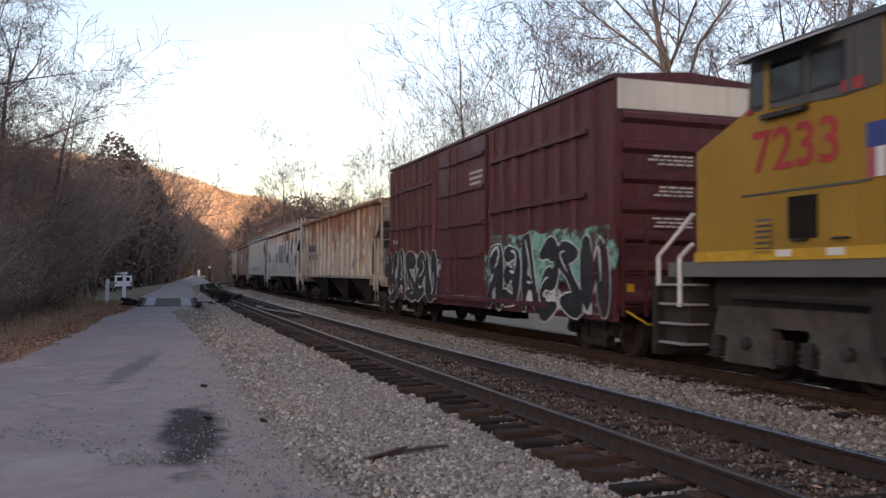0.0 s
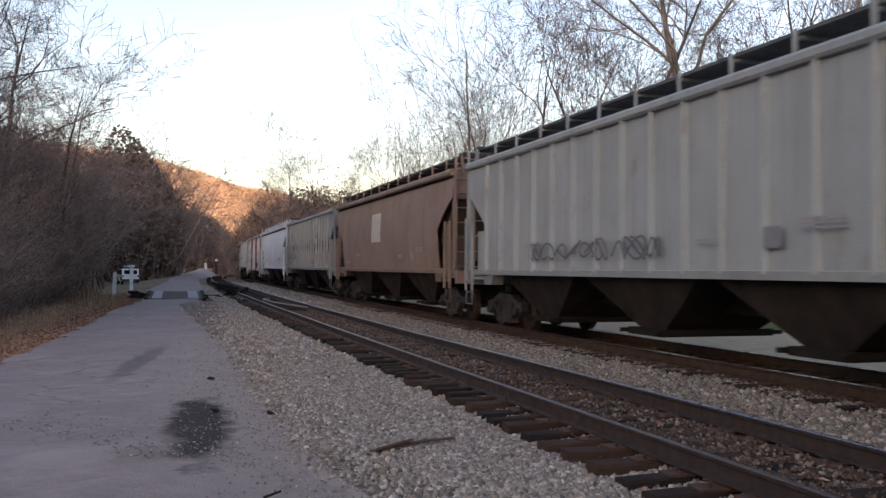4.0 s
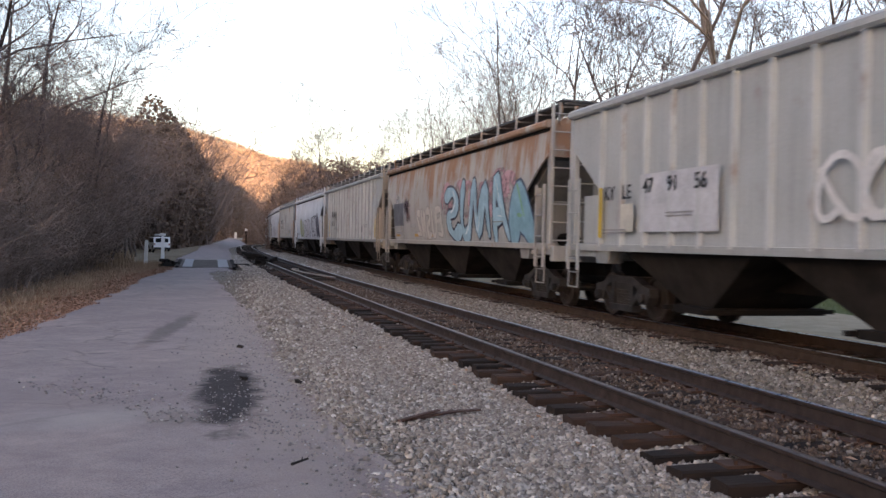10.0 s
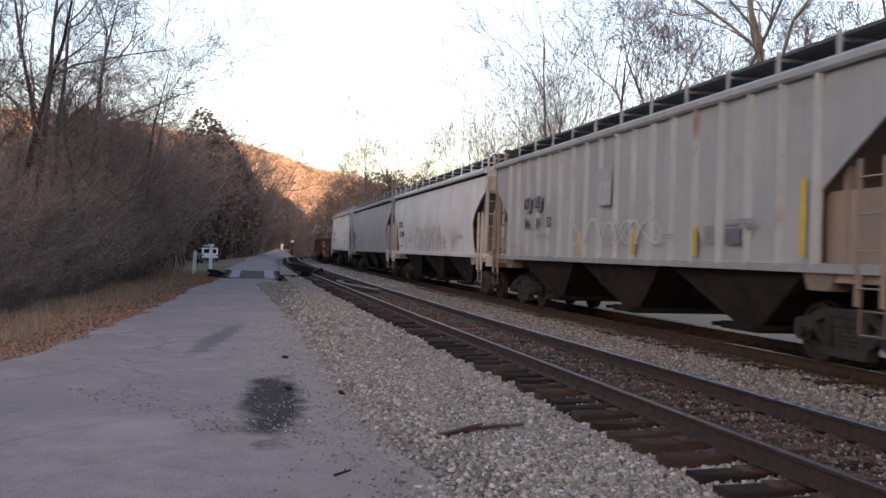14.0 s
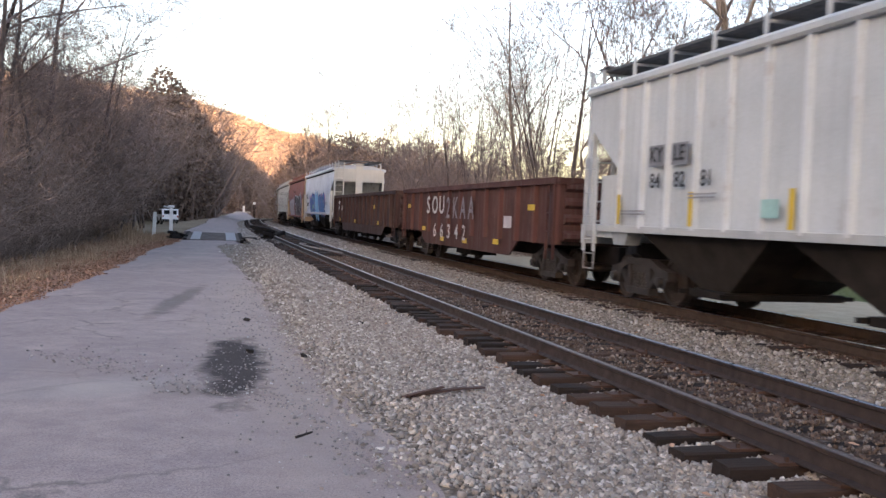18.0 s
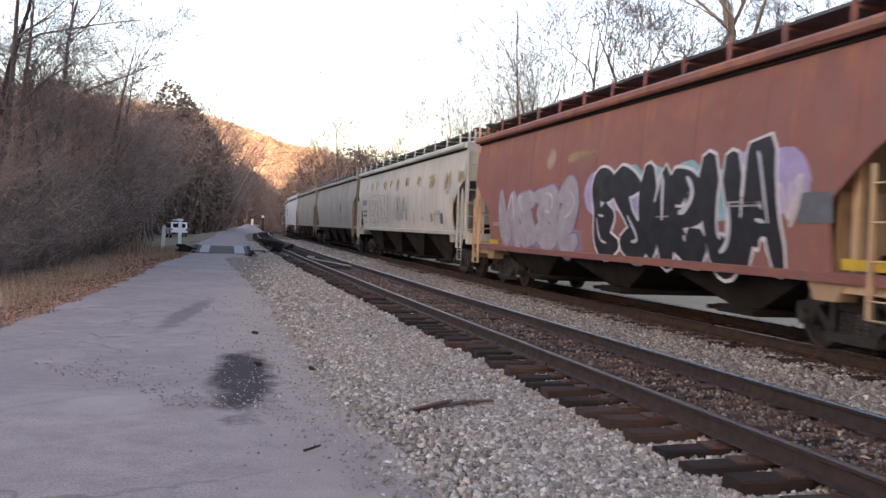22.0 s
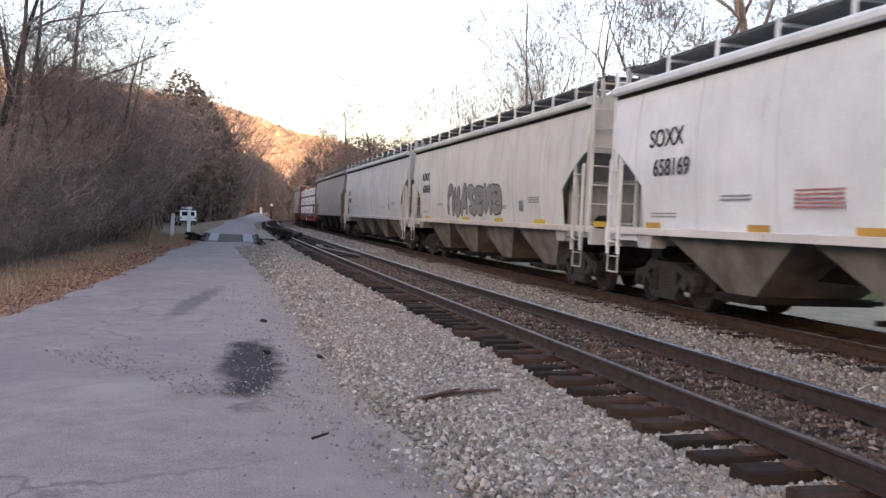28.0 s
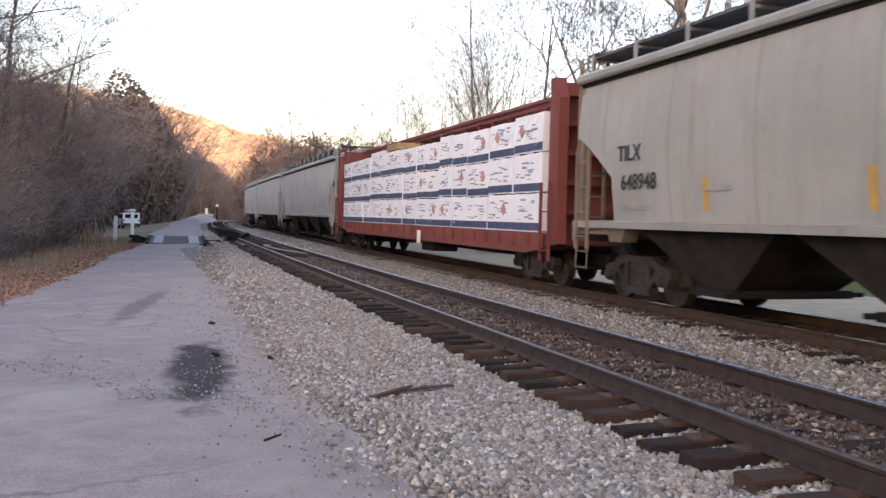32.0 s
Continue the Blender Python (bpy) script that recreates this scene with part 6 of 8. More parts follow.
mark(11, "84", -6.0, 2.2, 0.36)
mark(11, "81", -5.25, 2.2, 0.36)
panel(11, 6.2, 6.34, 1.5, 2.3, YEL, "yellow_strip", 0.015)
panel(11, -7.2, -7.06, 1.5, 2.4, YEL, "yellow_strip", 0.015)
tag(12, -5.5, -3.1, 1.5, 2.6, 2, 41, (0.09, 0.09, 0.08), (0.47, 0.50, 0.30), fat=0.2, rim=0.035)
tag(12, -2.75, 0.9, 1.5, 2.6, 5, 42, (0.085, 0.075, 0.10), (0.62, 0.61, 0.64), fat=0.22, rim=0.045)
tag(12, 1.6, 4.4, 1.42, 2.75, 4, 47, (0.03, 0.03, 0.045), (0.66, 0.66, 0.68), fat=0.2, rim=0.07, skew=0.05)
tag(12, 4.4, 5.7, 1.5, 2.8, 1, 45, (0.03, 0.03, 0.045), (0.10, 0.09, 0.12), shine=(0.5, 0.5, 0.53), fat=0.2, rim=0.06)
for x in (-4.6, -0.7, 0.7, 2.9):
    panel(12, x, x + 0.13, 1.55, 2.1, OCHRE, "ochre_strip")
scrawl(BUILT[12][0], 1.5 + MARK[12], 5.4 + MARK[12], 2.2, 2.85, BUILT[12][1], (0.03, 0.03, 0.045), 8, 9, 0.035)
scrawl(BUILT[13][0], -3.0 + MARK[13], 1.5 + MARK[13], 1.6, 2.3, BUILT[13][1], (0.5, 0.5, 0.5), 5, 4)
mark(14, "NOKL", -7.2, 2.67, 0.42)
mark(14, "852844", -6.98, 2.2, 0.40)
tag(14, -3.5, 1.4, 1.5, 2.45, 6, 51, (0.38, 0.37, 0.40), (0.50, 0.49, 0.52), fat=0.12, rim=0.02)
tag(14, 2.8, 3.9, 1.6, 2.3, 2, 52, (0.42, 0.41, 0.44), (0.56, 0.55, 0.57), fat=0.12, rim=0.02)
for ch, x in zip(("KY", "LE"), (-6.15, -5.3)):
    mark(13, ch, x, 2.78, 0.38, None, 1.0, PATCH_GREY)
for ch, x in zip(("84", "81", "52"), (-6.1, -5.2, -4.4)):
    mark(13, ch, x, 2.26, 0.36)
for x, z1 in ((-2.42, 2.0), (0.35, 2.0), (2.76, 2.0), (5.7, 2.6)):
    panel(13, x, x + 0.13, 1.5, z1, YEL, "yellow_strip", 0.015)
panel(13, 3.78, 4.18, 1.69, 2.0, PATCH_DARK, "label_plate")
panel(13, -1.4, -0.7, 2.53, 3.33, flat((0.36, 0.38, 0.42)), "faded_panel")
panel(15, -8.2, -7.0, 2.1, 2.55, PATCH_DARK)
for x, z0, z1 in ((-6.1, 1.55, 2.05), (6.1, 1.55, 2.5)):
    panel(14, x, x + 0.13, z0, z1, OCHRE, "ochre_strip")
for x in (-3.9, 1.7):
    panel(14, x, x + 0.13, 1.55, 2.05, OCHRE, "ochre_strip")
mark(16, "KY", -5.6, 2.64, 0.36, None, 1.0, PATCH_GREY)
mark(16, "LE", -4.85, 2.64, 0.36, None, 1.0, PATCH_GREY)
for ch, x in zip(("84", "82", "81"), (-5.6, -4.8, -4.0)):
    mark(16, ch, x, 2.2, 0.36)
for x in (-7.0, -4.5, -2.0, 0.6, 3.4, 6.2):
    panel(16, x, x + 0.13, 1.45, 2.0 if x < 6 else 2.7, YEL, "yellow_strip", 0.015)
panel(16, -2.6, -2.2, 1.6, 1.86, flat((0.33, 0.55, 0.52)), "aqua_patch")
panel(19, -7.65, -5.64, 1.8, 2.9, flat((0.56, 0.58, 0.62)), "repainted_patch", 0.008)
mark(19, "NDYX", -6.95, 2.55, 0.44)
mark(19, "848971", -6.75, 1.97, 0.42)
for x0, x1, c in ((-5.6, -4.2, (0.56, 0.32, 0.50)), (-4.2, -1.9, (0.10, 0.20, 0.50)), (-1.9, 0.2, (0.24, 0.46, 0.70)), (0.2, 2.6, (0.10, 0.24, 0.55)), (2.6, 3.9, (0.50, 0.32, 0.52))):
    panel(19, x0, x1, 1.245, 1.41, flat(c), "painted_sill", 0.075)
PINK = ((0.56, 0.32, 0.50), (0.60, 0.38, 0.55))
tag(19, -5.3, -2.1, 1.22, 2.6, 3, 61, (0.02, 0.025, 0.06), (0.07, 0.14, 0.44), shine=(0.36, 0.60, 0.80), clouds=PINK, fat=0.2, rim=0.06, dots=(0.18, 0.55, 0.14))
tag(19, -1.95, 0.0, 1.25, 2.7, 1, 62, (0.05, 0.12, 0.30), (0.26, 0.54, 0.76), shine=(0.55, 0.75, 0.86), fat=0.22, rim=0.05)
tag(19, 0.2, 3.5, 1.2, 2.6, 4, 63, (0.02, 0.025, 0.06), (0.08, 0.20, 0.48), shine=(0.30, 0.55, 0.75), clouds=PINK, fat=0.19, rim=0.06)
panel(19, 4.4, 5.9, 2.5, 3.6, flat((0.58, 0.62, 0.70)), "faded_panel")
panel(20, -6.75, -1.5, 1.1, 1.55, flat((0.26, 0.21, 0.33)), "violet_band", 0.006)
tag(20, -6.7, -1.5, 1.15, 2.5, 4, 71, (0.20, 0.14, 0.28), (0.36, 0.34, 0.38), shine=(0.5, 0.49, 0.53), fat=0.2, rim=0.04, skew=0.05)
tag(20, -0.75, 5.3, 1.05, 2.6, 6, 74, (0.66, 0.66, 0.69), (0.014, 0.014, 0.018), shine=(0.55, 0.55, 0.60), clouds=((0.40, 0.34, 0.56), (0.24, 0.46, 0.52)), fat=0.25, rim=0.06, skew=0.08)
scrawl(BUILT[20][0], 5.2 + MARK[20], 5.7 + MARK[20], 1.6, 2.4, BUILT[20][1], (0.6, 0.56, 0.55), 2, 15, 0.02)
panel(20, 5.6, 6.3, 1.7, 2.1, PATCH_DARK, "label_plate")
stain(20, -3.5, -2.9, 2.9, 3.4, (0.62, 0.52, 0.40), 2, None, "pale_emblem")
stain(20, -2.4, -0.6, 3.0, 3.25, (0.50, 0.36, 0.20), 2, None, "faded_lettering")
panel(20, -7.9, -7.1, 1.12, 1.24, YEL, "sill_reflector")
panel(20, 6.4, 7.6, 1.12, 1.26, YEL, "sill_reflector")
for x, w, h in ((-8.6, 0.5, 0.4), (-7.4, 0.7, 0.5), (-6.1, 0.8, 0.5), (-4.3, 1.1, 0.5), (-2.7, 0.6, 0.45), (-1.4, 0.8, 0.6), (0.4, 0.9, 0.45), (2.6, 0.8, 0.5), (4.4, 1.2, 0.6), (6.6, 1.1, 0.85), (8.2, 0.9, 0.5)):
    stain(21, x, x + w, 3.5 - 0.015 * x - h, 3.5 - 0.015 * x, (0.50, 0.33, 0.11), 4, None, "ochre_stain")
CREAM = (0.54, 0.52, 0.465)
tag(21, -6.9, -2.9, 1.7, 2.9, 4, 92, (0.09, 0.085, 0.08), CREAM, fat=0.13, rim=0.022)
scrawl(BUILT[21][0], -1.6 + MARK[21], 1.2 + MARK[21], 1.7, 2.8, BUILT[21][1], (0.08, 0.08, 0.08), 4, 12, 0.02)
panel(21, -9.3, -8.2, 2.5, 2.75, PATCH_GREY)
stencils(21, -9.2, 2.15, 1.2, 2, (0.12, 0.12, 0.12), 0.11)
panel(21, 6.1, 6.5, 1.64, 2.0, PATCH_DARK)
for x, z1 in ((2.1, 2.05), (5.3, 2.05), (7.75, 2.5)):
    panel(21, x, x + 0.12, 1.58, z1, OCHRE, "ochre_strip")
mark(24, "SOXX", -8.87, 3.0, 0.44)
mark(24, "658169", -8.66, 2.48, 0.42)
for x in (-9.6, -6.4, -4.1, -1.0, 2.2, 5.4, 8.4):
    panel(24, x, x + 0.55, 1.42, 1.53, OCHRE, "sill_reflector", 0.05)
stencils(24, -5.3, 2.0, 1.0, 5, (0.42, 0.16, 0.16))
stencils(24, -3.6, 2.3, 2.6, 2)
mark(25, "ADKX", -8.0, 2.95, 0.40)
mark(25, "600686", -7.8, 2.5, 0.40)
tag(25, -4.8, 1.0, 1.66, 2.45, 7, 22, (0.06, 0.056, 0.06), (0.25, 0.245, 0.245), fat=0.15, rim=0.045)
for x in (-8.2, -3.0, 0.4, 3.6, 7.2):
    panel(25, x, x + 0.8, 1.42, 1.53, YEL, "sill_reflector", 0.05)
mark(26, "CEFX", -8.79, 2.66, 0.40)
mark(26, "360302", -8.56, 2.25, 0.38)
for x in (-9.35, -5.9, -1.0, 3.8, 8.2):
    panel(26, x, x + 0.12, 1.65, 2.4, OCHRE, "ochre_strip")
mark(27, "TILX", -8.8, 2.57, 0.38)
mark(27, "648948", -8.52, 2.08, 0.38)
panel(27, 5.5, 5.85, 1.65, 1.92, PATCH_DARK, "label_plate")
for x in (1.6, 4.75, 7.2, -2.2):
    stain(27, x, x + 0.16, 1.7, 2.9, (0.26, 0.13, 0.06), 6)
for x in (-6.7, -3.5, 0.8, 4.6):
    panel(27, x, x + 0.13, 1.6, 2.1, OCHRE, "ochre_strip")
for i in (22, 23):
    for x in (-6.74, -3.39, -0.84, 1.71, 5.0, 7.8):
        panel(i, x, x + 0.13, 1.55, 2.0, OCHRE if i == 22 else flat((0.33, 0.22, 0.12)), "ochre_strip")
stain(22, 2.65, 3.05, 2.2, 2.85, (0.06, 0.055, 0.05), 3, None, "dark_smudge")
stencils(22, 2.7, 1.85, 0.5, 4, (0.35, 0.12, 0.10))


# ---- boxcar ----
def boxcar(i):
    car = tagged(new("boxcar"), "maroon steel boxcar with white-topped end and graffiti low on its side", "freight car", "cars of the freight train")
    mat = paint((0.095, 0.026, 0.031), 0.15, 0.3, (0.075, 0.035, 0.035), 0.38)
    white = paint((0.66, 0.64, 0.58), 0.05, 0.3)
    h, z0, z1 = LEN[i] / 2 - 0.68, 0.80, 4.95
    y0 = -1.55
    for sg in (-1, 1):
        side = part("side", Geo().box(-h, h, min(sg * 1.50, sg * 1.55), max(sg * 1.50, sg * 1.55), z0, z1), mat, car)
        me = shared("box_rib", lambda: Geo().prism([(-0.07, 0.0), (-0.04, -0.07), (0.04, -0.07), (0.07, 0.0)], z0, z1 - 0.1, "z").mesh("rib", mat))
        for k in range(9):
            piece("rib", me, side, pose(1.75 + k * (h - 1.85) / 8, sg * 1.55, 0, 0, 0, 0 if sg < 0 else 180))
        for k in range(8):
            piece("rib", me, side, pose(-2.75 - k * (h - 2.85) / 7, sg * 1.55, 0, 0, 0, 0 if sg < 0 else 180))
        for a, b in ((1.7, h - 1.0), (-h + 0.2, -2.7)):
            for z in (2.95, 4.12):
                part("side_stringer", Geo().box(a, b, min(sg * 1.55, sg * 1.64), max(sg * 1.55, sg * 1.64), z - 0.05, z + 0.05), mat, side)
        door = part("door", Geo().box(-2.05, 1.50, min(sg * 1.56, sg * 1.64), max(sg * 1.56, sg * 1.64), z0 + 0.15, z1 - 0.12), mat, car, "maroon sliding door")
        for z in (1.35, 1.95, 2.75, 3.6, 4.4):
            part("door_rib", Geo().box(-2.0, 1.45, min(sg * 1.64, sg * 1.70), max(sg * 1.64, sg * 1.70), z - 0.045, z + 0.045), mat, door)
        for x in (-1.0, -0.4):
            part("lock_rod", Geo().tube((x, sg * 1.70, z0 + 0.2), (x, sg * 1.70, z1 - 0.2), 0.022, 0.022, 6), mat, door)
        part("door_track", Geo().box(-2.6, 5.0, min(sg * 1.55, sg * 1.68), max(sg * 1.55, sg * 1.68), z0 + 0.02, z0 + 0.12), mat, car)
        part("side_sill", Geo().box(-h, h, min(sg * 1.46, sg * 1.56), max(sg * 1.46, sg * 1.56), z0 - 0.14, z0), mat, car)
    part("roof", Geo().prism([(-1.60, z1 - 0.04), (-1.60, z1 + 0.03), (0, z1 + 0.17), (1.60, z1 + 0.03), (1.60, z1 - 0.04)], -h - 0.02, h + 0.02, "x"), mat, car)
    part("floor", Geo().box(-h, h, -1.5, 1.5, z0, z0 + 0.12), M_UNDER, car)
    for e in (-1, 1):
        X = e * h
        end = part("end_wall", Geo().box(min(X, X - e * 0.06), max(X, X - e * 0.06), -1.5, 1.5, z0, z1), mat, car)
        part("white_band", Geo().box(min(X, X + e * 0.015), max(X, X + e * 0.015), -1.5, 1.5, 4.38, z1), white, end, "white excess-height band")
        for k in range(7):
            z = 0.95 + k * 0.53
            part("end_corrugation", Geo().prism([(X, z), (X + e * 0.09, z + 0.08), (X + e * 0.09, z + 0.17), (X, z + 0.25)], -1.42, 1.42), mat, end)
        if e > 0:
            r = random.Random(3)
            for z in (3.55, 3.0, 2.45):
                g = Geo()
                for q in range(3):
                    y = 0.05
                    while y < 0.75:
                        d = r.uniform(0.06, 0.2)
                        g.box(X + 0.095, X + 0.10, -y - d, -y, z - q * 0.07, z - q * 0.07 + 0.035)
                        y += d + 0.04
                piece("end_stencil", g.mesh("end_stencil", flat((0.6, 0.58, 0.55))), end)
            part("yellow_label", Geo().box(X + 0.01, X + 0.03, -1.32, -1.18, 1.18, 1.32), M_YELLOW, end)
        for sg in (-1,):
            piece("side_ladder", shared("boxlad", lambda: ladder_geo(1.5, 0.45).mesh("side_ladder", mat)), car, pose(e * (h - 0.35), -1.64, 0.75))
            piece("end_ladder", shared("boxelad", lambda: ladder_geo(1.5, 0.45).mesh("end_ladder", mat)), car, pose(e * (h + 0.12), -1.22, 0.75, 0, 0, 90))
        add_coupler(car, e * (LEN[i] / 2 - 0.36), e)
        add_truck(car, e * (LEN[i] / 2 - 2.3))
    part("centre_sill", Geo().box(-h, h, -0.25, 0.25, 0.55, 0.8).box(-2.5, 1.5, -0.9, -0.5, 0.42, 0.72), M_UNDER, car)
    part("uncoupling_rod", Geo().path([(h + 0.16, -1.4, 0.85), (h + 0.2, -1.0, 0.62), (h + 0.2, -0.1, 0.66)], 0.02, 5), M_YELLOW, car, "rusty yellow uncoupling rod")
    # low graffiti film over ribs and sheet, in black, white and sea green
    for a, b, z, w, c in ((1.8, h - 0.05, 2.0, 0.42, (0.20, 0.44, 0.36)), (1.8, h - 0.05, 1.35, 0.62, (0.52, 0.53, 0.52)), (-h + 0.1, -2.2, 1.35, 0.6, (0.50, 0.51, 0.50)), (-1.4, 1.2, 1.25, 0.5, (0.34, 0.37, 0.35))):
        g = Geo()
        k, rr = int((b - a) / 0.25), random.Random(int(z * 10))
        ring = [(a + (b - a) * q / k, z - w * rr.uniform(0.75, 1.0)) for q in range(k + 1)] + [(b - (b - a) * q / k, z + w * rr.uniform(0.7, 1.0)) for q in range(k + 1)]
        patch(g, ring, lambda z: -1.632, 0.001 + 0.001 * (z < 1.5))
        piece("graffiti_mist", g.mesh("graffiti_mist", spray(c)), car)
    for a, b, n, seed in ((1.75, h - 0.1, 6, 14), (-h + 0.1, -2.2, 5, 15)):
        graffiti(car, a, b, 0.72, 2.08, lambda z: -1.635, n, seed, (0.60, 0.62, 0.61), (0.014, 0.014, 0.017), shine=(0.66, 0.67, 0.67), clouds=((0.20, 0.44, 0.36),) if n == 6 else ((0.42, 0.47, 0.43),), fat=0.19, rim=0.03, skew=0.1)
    bars(car, flat((0.55, 0.52, 0.5)), 0.45, 3.95, 0.9, 0.07, -1.655, 4)
    bars(car, flat((0.55, 0.52, 0.5)), -h + 0.5, 2.45, 0.5, 0.14, -1.60, 1)
    return car


TRAIN.append((1, boxcar(1)))


# ---- gondolas ----
def gondola(i, z1, colour, big):
    car = tagged(new("gondola"), "rust-brown open gondola car with worn white lettering" if big else "dark rust-brown open gondola car with ribbed sides", "freight car", "cars of the freight train")
    mat = paint(colour, 0.45, 0.5, (0.05, 0.025, 0.02), 0.7)
    mrib = paint(tuple(q * 1.5 for q in colour), 0.5, 0.3, (0.09, 0.045, 0.035), 0.7)
    h, z0 = LEN[i] / 2 - (0.85 if big else 0.5), 0.95
    drop = [(-h, z0), (-h + 2.6, z0), (-h + 3.2, 0.55), (h - 3.2, 0.55), (h - 2.6, z0), (h, z0), (h, z1), (-h, z1)]
    for sg in (-1, 1):
        side = part("side", Geo().prism(drop, min(sg * 1.46, sg * 1.50), max(sg * 1.46, sg * 1.50)), mat, car)
        n = 13 if big else 17
        me = shared(("gon_rib", i), lambda: Geo().prism([(-0.075, 0.0), (-0.06, -0.10), (0.06, -0.10), (0.075, 0.0)], z0, z1 - 0.05, "z").mesh("rib", mrib))
        for k in range(n):
            piece("rib", me, side, pose(-h + 0.12 + (2 * h - 0.24) * k / (n - 1), sg * 1.50, 0, 0, 0, 0 if sg < 0 else 180))
        part("top_chord", Geo().prism([(sg * 1.42, z1 - 0.10), (sg * 1.62, z1 - 0.10), (sg * 1.62, z1 + 0.04), (sg * 1.42, z1 + 0.04)], -h, h, "x"), mat, car)
    part("floor", Geo().box(-h, h, -1.46, 1.46, z0, z0 + 0.1), M_UNDER, car)
    for e in (-1, 1):
        X = e * h
        end = part("end_wall", Geo().box(min(X, X - e * 0.05), max(X, X - e * 0.05), -1.46, 1.46, z0, z1), mat, car)
        for k in range(4):
            z = z0 + 0.08 + k * (z1 - z0) / 4
            part("end_corrugation", Geo().prism([(X, z), (X + e * 0.10, z + 0.07), (X + e * 0.10, z + 0.16), (X, z + 0.24)], -1.4, 1.4), mat, end)
        part("end_chord", Geo().box(X - 0.09, X + 0.09, -1.55, 1.55, z1 - 0.1, z1 + 0.03), mat, car)
        piece("side_ladder", shared(("gonlad", i), lambda: ladder_geo(z1 - 0.75, 0.42).mesh("side_ladder", mat)), car, pose(e * (h - 0.28), -1.60, 0.62))
        add_coupler(car, e * (LEN[i] / 2 - 0.36), e)
        add_truck(car, e * (LEN[i] / 2 - 2.4))
    part("centre_sill", Geo().box(-LEN[i] / 2 + 0.4, LEN[i] / 2 - 0.4, -0.25, 0.25, 0.55, 0.95).box(-1.4, 0.2, -1.2, -0.4, 0.36, 0.56), M_UNDER, car)
    BUILT[i] = (car, lambda z: -1.60, h)
    return car


TRAIN.append((17, gondola(17, 2.40, (0.080, 0.034, 0.029), True)))
TRAIN.append((18, gondola(18, 2.40, (0.052, 0.027, 0.023), False)))
SOUWHITE = flat((0.55, 0.54, 0.52))
for ch, x in zip("SOU", (-3.81, -2.95, -2.11)):
    mark(17, ch, x, 1.82, 0.80, SOUWHITE, 1.15)
for ch, x in zip("66342", (-2.87, -2.01, -1.21, -0.35, 0.43)):
    mark(17, ch, x, 1.0, 0.62, SOUWHITE, 1.15)
for ch, x in zip("2KAA", (-1.34, -0.56, 0.26, 1.07)):
    mark(17, ch, x, 1.72, 0.92, flat((0.21, 0.195, 0.215)), 0.9)
for x, z in ((-6.9, 1.75), (-4.6, 0.98), (-2.2, 0.70), (0.3, 0.72), (3.1, 0.8), (5.6, 1.7)):
    panel(17, x, x + 0.45, z, z + 0.14, YEL, "yellow_reflector")
panel(17, 3.9, 4.5, 1.25, 1.55, flat((0.5, 0.48, 0.5)), "label_square")
for x, z in ((-6.5, 1.0), (-1.5, 1.0), (3.6, 1.7), (4.6, 1.0)):
    panel(18, x, x + 0.4, z, z + 0.16, YEL, "yellow_reflector")
for ch, x, z in (("04", -6.76, 1.71), ("675", -5.63, 1.71)):
    mark(18, ch, x, z, 0.34, SOUWHITE)
panel(18, -7.0, -6.52, 1.92, 2.12, SOUWHITE, "worn_lettering")


